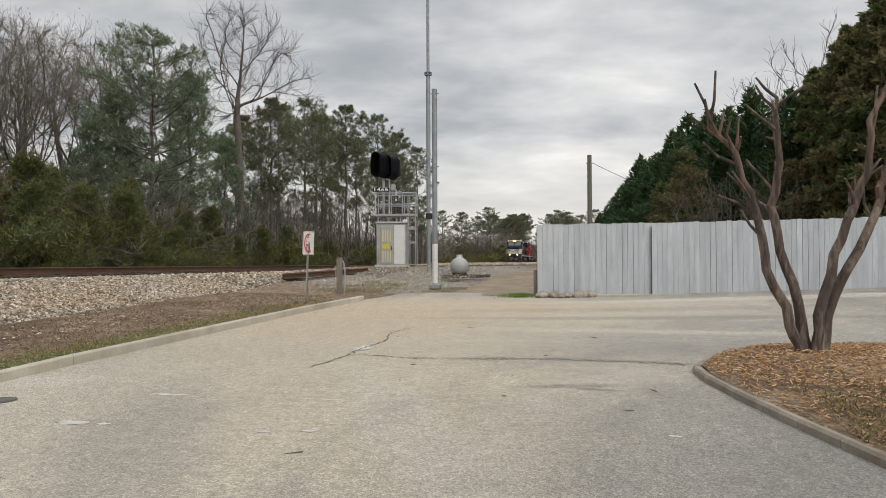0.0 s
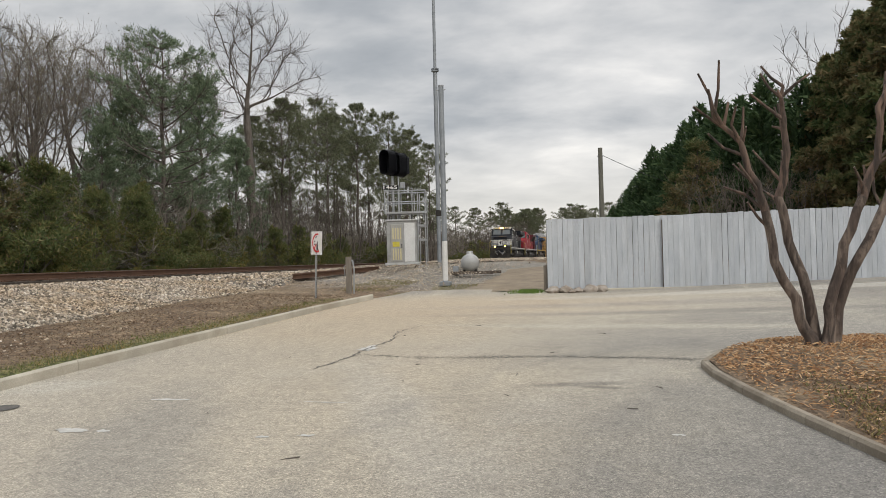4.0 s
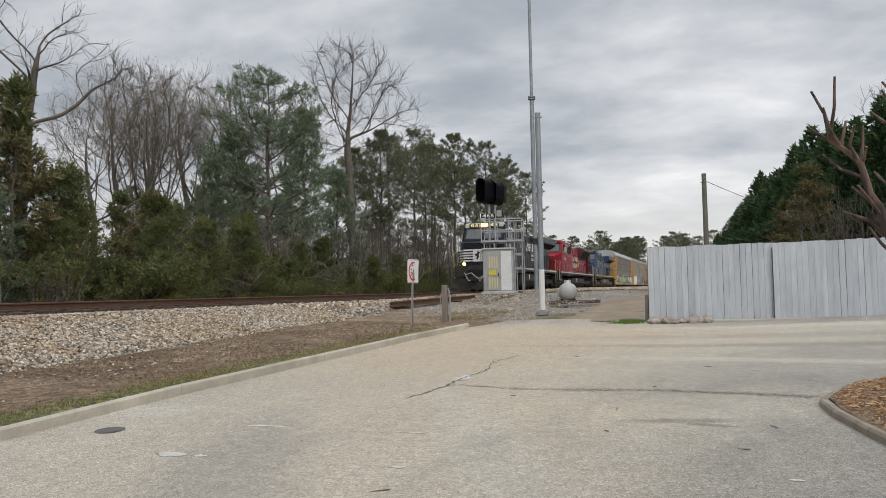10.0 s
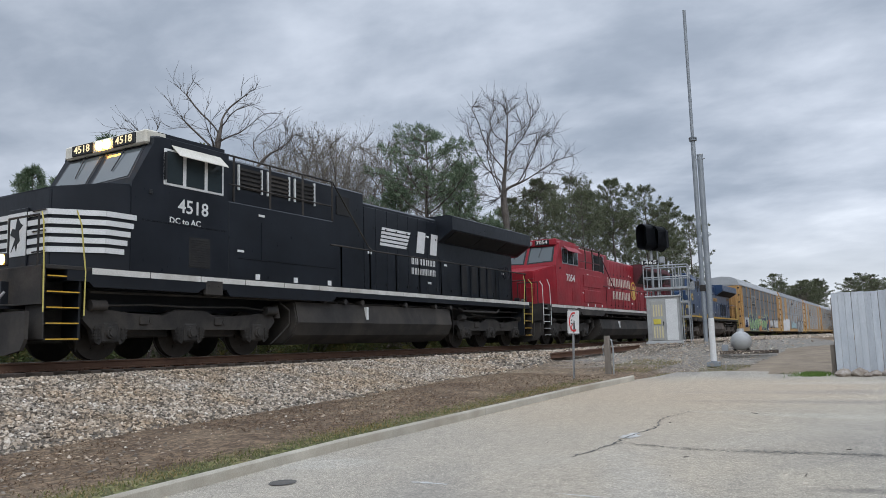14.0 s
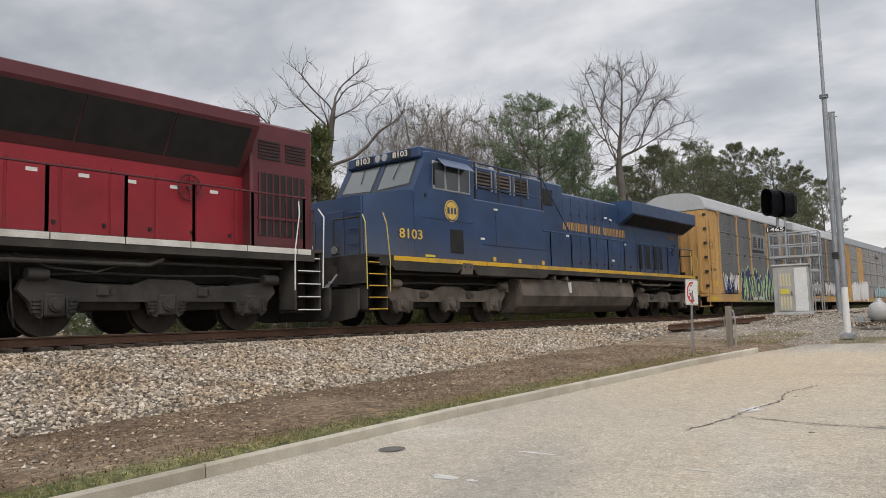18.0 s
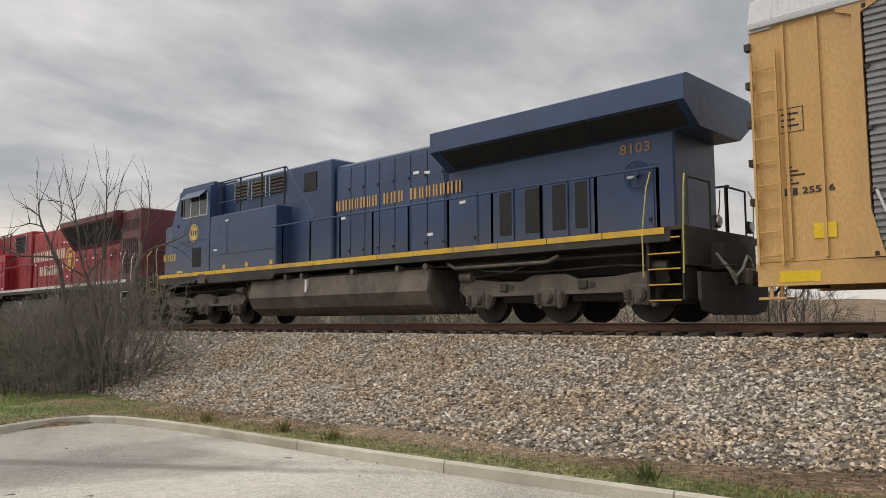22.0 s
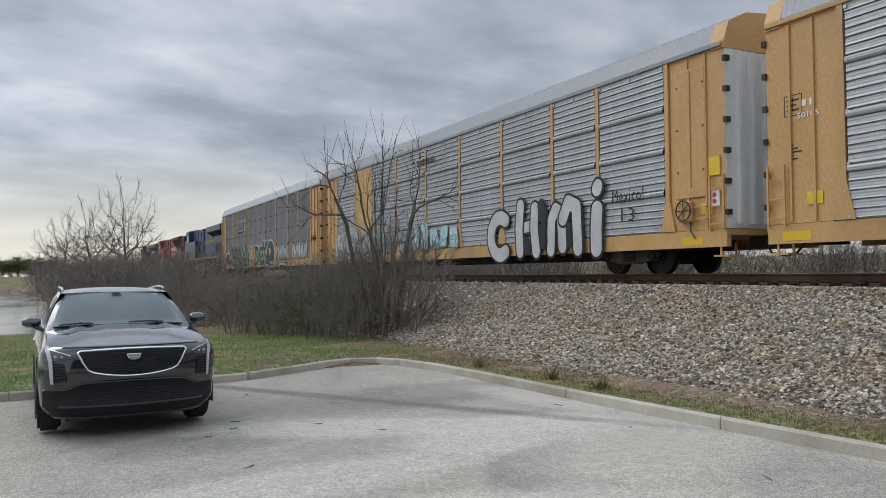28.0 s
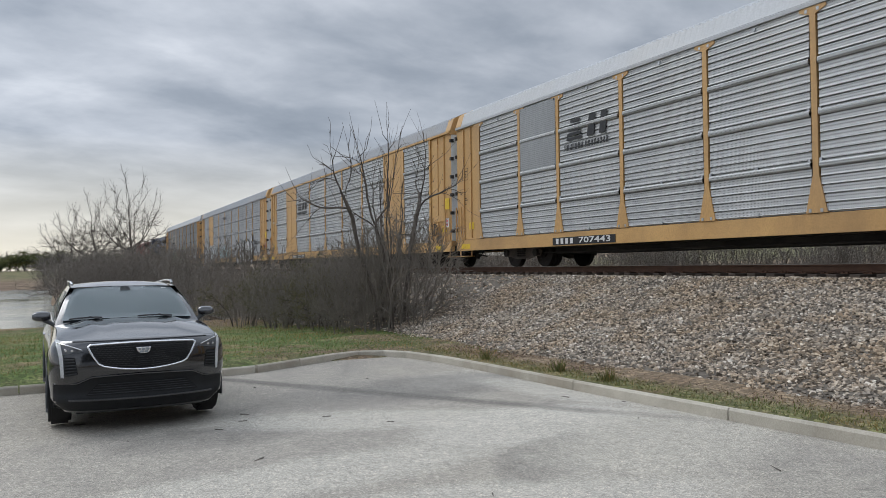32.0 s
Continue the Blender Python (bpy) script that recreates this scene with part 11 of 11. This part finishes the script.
def parked_car(m):
    e = tagged(empty("car", m), "black crossover with a chrome-edged mesh grille", "car")
    bm = bmesh.new()

    def sheet(rows):
        g = [[bm.verts.new(p) for p in r] for r in rows]
        for a, b in zip(g, g[1:]):
            for i in range(len(a) - 1):
                bm.faces.new((a[i], a[i + 1], b[i + 1], b[i]))
        return g

    # nose: level sections, rounded in plan, then the bonnet drawn back to the cowl
    turn = [t * math.pi / 2 for t in np.linspace(-1, 1, 41)]

    def arc_at(t, z):
        w, y0 = np.interp(z, NOSE_Z, NOSE_W), np.interp(z, NOSE_Z, NOSE_Y)
        s, c = abs(math.sin(t)) ** (2 / 3.1), abs(math.cos(t)) ** (2 / 3.1)
        return Vector((math.copysign(w * s, t), y0 - 0.50 * (1 - c), z))
    sheet([[arc_at(t, z) for t in turn] for z in NOSE_Z])
    top = [arc_at(t, 1.0) for t in turn]
    rows = []
    for r in np.linspace(0, 1, 19):
        row = []
        for p in top:
            u = p.x / 0.855
            q = Vector((u * 0.835, -1.22 - 0.18 * u * u, 1.168 - 0.075 * abs(u) ** 2.4))
            v = p.lerp(q, r)
            g = 1 - (1 - r) ** 1.9
            v.z = p.z + (q.z - p.z) * g
            fold = 0.62 - 0.2 * (1 - r)
            v.z += 0.016 * r * math.exp(-((abs(u) - fold) / 0.075) ** 2) - 0.008 * r * math.exp(-((abs(u) - fold + 0.14) / 0.10) ** 2)
            row.append(v)
        rows.append(row)
    sheet(rows)
    # flanks with round wheel openings
    ys = np.linspace(-0.5, -4.15, 62)
    zs = np.concatenate([np.linspace(.22, .93, 17), [.975, 1.0]])
    for s in (-1, 1):
        g = {}
        for i, y in enumerate(ys):
            bw, bz = belt(y)
            for j, z in enumerate(zs):
                w = float(np.interp(z, NOSE_Z, NOSE_W)) + 0.012 * math.exp(-((z - 0.78) / 0.09) ** 2)
                p = Vector((w, y, z))
                if z > 0.93:
                    f = (z - 0.93) / 0.07
                    p = Vector((0.915 + (bw - 0.915) * f ** 1.5, y, 0.93 + (bz - 0.93) * f))
                for cy in (-0.88, -3.66):
                    d = Vector((0, p.y - cy, p.z - 0.35))
                    if 0.34 < d.length < 0.40:
                        d = d.normalized() * 0.40
                        p.y, p.z = cy + d.y, 0.35 + d.z
                g[i, j] = p
        made = {}
        for i in range(len(ys) - 1):
            for j in range(len(zs) - 1):
                quad = [g[i, j], g[i + 1, j], g[i + 1, j + 1], g[i, j + 1]]
                mid = sum(quad, Vector()) / 4
                if any(math.hypot(mid.y - cy, mid.z - 0.35) < 0.385 for cy in (-0.88, -3.66)):
                    continue
                vs = []
                for a in ((i, j), (i + 1, j), (i + 1, j + 1), (i, j + 1)):
                    if a not in made:
                        made[a] = bm.verts.new(Vector((g[a].x * s, g[a].y, g[a].z)))
                    vs.append(made[a])
                bm.faces.new(vs)
    # tail
    tail = []
    for z in (.26, .40, .60, .80, 1.0, 1.12):
        w = float(np.interp(z, (.26, .6, 1.0, 1.12), (.86, .93, .90, .80)))
        tail.append([Vector((math.copysign(w * abs(math.sin(t)) ** (2 / 3.1), t), -4.15 - 0.44 * abs(math.cos(t)) ** (2 / 3.1), z)) for t in turn])
    sheet(tail)
    # pillars, roof and rear of the cabin
    sheet([[screen_at(u, v, -0.012) for u in np.linspace(-1.09, 1.09, 19)] for v in np.linspace(-0.10, 1.06, 9)])

    def eave(f, s):
        return Vector((s * float(np.interp(f, (0, .5, 1), (.652, .665, .60))), -2.09 - 1.95 * f, 1.515 + 0.045 * math.sin(math.pi * min(1, f * 1.3 + 0.12)) - 0.03 * f))

    def flank(f, v, s, out=0.0):
        y = -1.44 - 2.95 * f
        bw, bz = belt(y)
        p = Vector((s * bw, y, bz)).lerp(eave(f, s), v)
        p.x += s * (0.035 * math.sin(math.pi * v) + out)
        return p
    for s in (-1, 1):
        sheet([[flank(f, v, s) for f in np.linspace(0, 1, 15)] for v in np.linspace(0, 1, 7)])
    sheet([[eave(f, -1).lerp(eave(f, 1), k) + Vector((0, 0.07 * math.sin(math.pi * k) * (1 - f), 0.055 * math.sin(math.pi * k) ** 0.6 * (0.3 + 0.7 * min(1.0, f * 4)))) for k in np.linspace(0, 1, 15)] for f in np.linspace(0, 1, 11)])
    sheet([[flank(1, v, -1).lerp(flank(1, v, 1), k) - Vector((0, 0.12 * math.sin(math.pi * k), 0)) for k in np.linspace(0, 1, 9)] for v in np.linspace(0, 1, 5)])
    bmesh.ops.remove_doubles(bm, verts=bm.verts[:], dist=0.004)
    bmesh.ops.recalc_face_normals(bm, faces=bm.faces[:])
    bmesh.ops.solidify(bm, geom=bm.faces[:], thickness=0.004)
    body_ob = part("body", bm, M["car_paint"], e, smooth=True)
    body_ob.data.set_sharp_from_angle(angle=radians(50))
    part("underbody", bx(-0.66, 0.66, -4.4, -0.2, 0.20, 0.62), M["rubber"], e)

    # glass
    skin("windscreen", lambda a, b: screen_at(a * 2 - 1, b, 0.004), 16, 8, M["car_glass"], e, 0.005)
    skin("sensor_housing", lambda a, b: screen_at((a - 0.5) * (0.20 - 0.05 * b), 0.80 + 0.19 * b, 0.010), 4, 4, M["car_trim"], e, 0.004)
    skin("sticker", lambda a, b: screen_at(-0.86 + a * 0.11, 0.90 + 0.035 * b, 0.010), 2, 2, M["white"], e, 0.002)
    for s, span in ((1, (0.90, 0.42)), (-1, (-0.11, -0.66))):
        a, b = span
        blade = [screen_at(a + (b - a) * k, 0.005 + 0.016 * k * (1 - k) * 4, 0.016) for k in np.linspace(0, 1, 7)]
        wp = part("wiper", rods(blade, 0.009, 6), M["car_trim"], e)
        part("wiper_arm", rods([screen_at(a + (b - a) * 0.95, -0.03, 0.012), screen_at(a + (b - a) * 0.6, 0.02, 0.026)], 0.010, 6), M["car_trim"], wp)
    for s in (-1, 1):
        for f0, f1 in ((0.05, 0.40), (0.425, 0.74), (0.76, 0.92)):
            skin("side_window", lambda a, b: flank(f0 + (f1 - f0) * a, 0.10 + 0.78 * b, s, 0.010), 6, 4, M["car_glass"], e, 0.005)
        part("window_trim", rods([flank(f, 0.045, s, 0.012) for f in np.linspace(0.02, 0.95, 12)], 0.009, 6), M["chrome"], e, "bright strip under the side windows")
        part("roof_rail", rods([eave(0.03, s) + Vector((-s * .03, 0, .035)), eave(0.10, s) + Vector((-s * .02, 0, .058)), eave(0.4, s) + Vector((-s * .02, 0, .062)), eave(0.8, s) + Vector((-s * .02, 0, .062)), eave(0.93, s) + Vector((-s * .03, 0, .03))], 0.015, 8), M["chrome"], e, "satin roof rail")
        # mirror: a rounded wedge on a short arm
        bm = bmesh.new()
        loft(bm, [[(s * x, -1.66 + dy * k, 1.195 + dz * h) for dy, dz in ((.06, -.75), (.075, -.1), (.05, .75), (.0, 1), (-.06, .9), (-.06, -.9), (0, -1))] for x, k, h in ((.885, .55, .040), (.92, .9, .060), (.99, 1.0, .066), (1.055, .9, .056), (1.09, .55, .030))])
        bmesh.ops.bevel(bm, geom=bm.edges[:], offset=0.006, segments=1, affect="EDGES")
        mr = part("mirror", bm, M["car_paint"], e, smooth=True)
        part("mirror_arm", rods([(s * 0.84, -1.60, 1.085), (s * 0.90, -1.63, 1.12), (s * 0.96, -1.65, 1.15)], 0.026, 8), M["car_trim"], mr)
        # headlight set into the corner
        def lens(a, b):
            x = 0.605 + 0.245 * a
            z = (0.882 - 0.03 * a) * (1 - b) + (0.900 + 0.112 * a - 0.03 * a * a) * b
            return Vector((s * x, nose_y(x, z) + 0.008, z))
        hl = skin("headlight", lens, 10, 5, M["lamp_grey"], e, 0.012, "smoked swept-back headlight")
        for a in (0.42, 0.66):
            c = lens(a, 0.42)
            bm = bmesh.new()
            rod(bm, c + Vector((0, -0.004, 0)), c + Vector((0, 0.010, 0)), 0.017, 0.013, n=14)
            part("lamp_reflector", bm, M["chrome"], hl)
        part("headlight_edge", rods([lens(a, 0.97) + Vector((0, 0.010, 0)) for a in np.linspace(0.05, 1, 9)], 0.006, 6), M["chrome"], hl)
        # upright light strip
        def blade_at(a, b):
            z = 1.005 - 0.39 * b
            x = float(np.interp(z, (.61, .70, .84, .93, 1.0), (.800, .805, .815, .832, .845))) + (a - 0.5) * (0.042 - 0.012 * b)
            return Vector((s * x, nose_y(x, z) + 0.020, z))
        skin("running_light", blade_at, 2, 12, M["running"], e, 0.014, "white upright running-light strip")

        def recess(a, b):
            x = (0.655 + 0.03 * b) * (1 - a) + 0.79 * a
            z = 0.625 + 0.205 * b + 0.02 * (1 - a) * (1 - b)
            return Vector((s * x, nose_y(x, z) + 0.004, z))
        cv_ = skin("corner_vent", recess, 4, 4, M["black"], e, 0.006)
        for k in range(6):
            part("vent_slat", rods([recess(a, 0.08 + k * 0.16) + Vector((0, 0.010, 0)) for a in (0.04, 0.5, 0.98)], 0.007, 5), M["car_trim"], cv_)
        # dark lower corner of the bumper
        bmp = [(0.52, .610), (0.66, .546), (0.88, .538)]
        part("bumper_crease", rods([(s * x, nose_y(x, z) + 0.010, z) for x, z in [(0.0, .625), (0.3, .620)] + bmp], 0.010, 6), M["car_paint"], e)
    # black plastic lower bumper, wide intake, bright lip
    def lower(a, b):
        x = -0.885 + 1.77 * a
        t_ = float(np.interp(abs(x), (0, .3, .52, .66, .91), (.618, .613, .605, .541, .533)))
        z = 0.245 + (t_ - 0.245) * b
        return Vector((x, nose_y(x, z) + 0.006, z))
    skin("lower_bumper", lower, 48, 12, M["car_trim"], e, 0.006, "matt black plastic lower bumper")

    def mouth(a, b):
        half = 0.58 - 0.12 * b
        x, z = -half + 2 * half * a, 0.415 + 0.125 * b
        return Vector((x, nose_y(x, z) + 0.014, z))
    li = skin("lower_intake", mouth, 24, 4, M["black"], e, 0.006)
    for k in range(5):
        part("intake_bar", rods([mouth(a, 0.1 + 0.2 * k) + Vector((0, 0.006, 0)) for a in np.linspace(0.01, 0.99, 13)], 0.006, 5), M["car_trim"], li)
    part("bumper_lip", rods([(x, nose_y(x, .362) + 0.020, .362 + 0.012 * abs(x)) for x in np.linspace(-0.74, 0.74, 19)], 0.011, 6), M["alloy"], e, "grey metal strip low on the bumper")
    # grille: chrome-edged shield with a mesh of small bars
    def shield(a, b):
        z = (0.675 + 0.05 * (2 * a - 1) ** 2) * (1 - b) + (0.966 - 0.012 * (2 * a - 1) ** 2) * b
        half = float(np.interp(b, (0, .12, .55, .9, 1), (.40, .452, .515, .556, .53)))
        x = half * (2 * a - 1)
        return Vector((x, nose_y(x, z) + 0.010, z))
    gr_ = skin("grille", shield, 20, 10, M["black"], e, 0.008)
    ring_ = [shield(a, 0) for a in np.linspace(0, 1, 13)] + [shield(1, b) for b in (.12, .3, .55, .75, .9)] + [shield(a, 1) for a in np.linspace(1, 0, 13)] + [shield(0, b) for b in (.9, .75, .55, .3, .12, 0)]
    part("grille_surround", rods([p + Vector((0, 0.008, 0)) for p in ring_], 0.0115, 8), M["chrome"], gr_)
    for r in range(12):
        b = 0.06 + r * 0.08
        n = 22
        bm = bmesh.new()
        for k in range(n):
            a = (k + (0.75 if r % 2 else 0.25)) / n
            c = shield(a, b)
            if abs(c.x) < 0.09 and 0.82 < c.z < 0.93:
                continue
            rod(bm, c + Vector((-0.019, 0.008, 0)), c + Vector((0, 0.010, -0.005)), 0.0055, n=5)
            rod(bm, c + Vector((0, 0.010, -0.005)), c + Vector((0.019, 0.008, 0)), 0.0055, n=5)
        part("mesh_bar", bm, M["grille_bar"], gr_)
    bm = bmesh.new()
    prism(bm, [(-0.078, .912), (0.078, .912), (0.062, .862), (0.03, .842), (-0.03, .842), (-0.062, .862)], "y", 0.02, 0.050)
    bmesh.ops.bevel(bm, geom=bm.edges[:], offset=0.004, segments=1, affect="EDGES")
    bd = part("badge", bm, M["chrome"], gr_)
    for x0, x1, z0, z1 in ((-.055, -.022, .880, .902), (-.014, .02, .880, .902), (.028, .055, .880, .902), (-.045, -.008, .852, .874), (.0, .04, .852, .874)):
        part("badge_field", bx(x0, x1, 0.049, 0.053, z0, z1), M["pole_steel"], bd)
    part("bonnet_gap", rods([(x, nose_y(x, .985) - 0.004, .992) for x in np.linspace(-0.70, 0.70, 17)], 0.006, 5), M["car_trim"], e)
    # wheels under dark arches
    for s in (-1, 1):
        for y in (-0.88, -3.66):
            bm = bmesh.new()
            rod(bm, (s * 0.69, y, 0.35), (s * 0.925, y, 0.35), 0.345, n=36)
            bmesh.ops.bevel(bm, geom=[ed for ed in bm.edges if abs(ed.verts[0].co.x - ed.verts[1].co.x) < 1e-4], offset=0.03, segments=2, affect="EDGES")
            wh = part("wheel", bm, M["rubber"], e, smooth=True)
            bm = bmesh.new()
            rod(bm, (s * 0.918, y, 0.35), (s * 0.930, y, 0.35), 0.235, n=28)
            part("rim", bm, M["car_trim"], wh)
            for k in range(5):
                a = k * 2 * math.pi / 5
                part("spoke", rods([(s * 0.932, y, 0.35), (s * 0.932, y + 0.21 * math.cos(a), 0.35 + 0.21 * math.sin(a))], 0.022, 6), M["alloy"], wh)
            tt = np.linspace(-0.25, math.pi + 0.25, 21)
            bm = bmesh.new()
            for t0, t1 in zip(tt, tt[1:]):
                q = [bm.verts.new((s * x, y + 0.40 * math.cos(t), 0.35 + 0.40 * math.sin(t))) for x, t in ((.66, t0), (.925, t0), (.925, t1), (.66, t1))]
                bm.faces.new(q)
            bmesh.ops.remove_doubles(bm, verts=bm.verts[:], dist=0.001)
            bmesh.ops.solidify(bm, geom=bm.faces[:], thickness=0.01)
            part("arch_liner", bm, M["rubber"], e)
            part("arch", rods([(s * 0.937, y + 0.405 * math.cos(t), 0.35 + 0.405 * math.sin(t)) for t in tt], 0.016, 6), M["car_trim"], e)
        part("side_skirt", bx(*sorted((s * 0.86, s * 0.93)), -3.2, -1.32, 0.20, 0.31, 0.015), M["car_trim"], e)
        part("door_handle", bx(*sorted((s * 0.935, s * 0.965)), -2.55, -2.35, 0.915, 0.94, 0.008), M["chrome"], e)
    return e


parked_car(pose(-0.87, -9.16, -0.215, 0, 0, 1.4))

# ---- the train rolls by at an even pace ----
def front_y(t):
    return FRONT_AT_13 - SPEED * (t - 13.0)


FRONT_AT_13, SPEED = 18.98, 10.55


def motions():
    for ob, behind in TRAIN:
        walk(ob, [(t, pose(TRACK_X, front_y(t) + behind, RAIL_Z)) for t in (0.0, 8.0, 16.0, 24.0, 32.0)])
    # the wheels roll: a quarter turn takes about 0.07 s, so the rows lie closer than that
    for ob, r in WHEELS:
        x, y, z = ob.matrix_basis.translation
        n = int(32.0 * SPEED / r / radians(80)) + 1
        walk(ob, [(32.0 * k / n, pose(x, y, z, math.degrees(SPEED * 32.0 / r) * k / n)) for k in range(n + 1)])


motions()
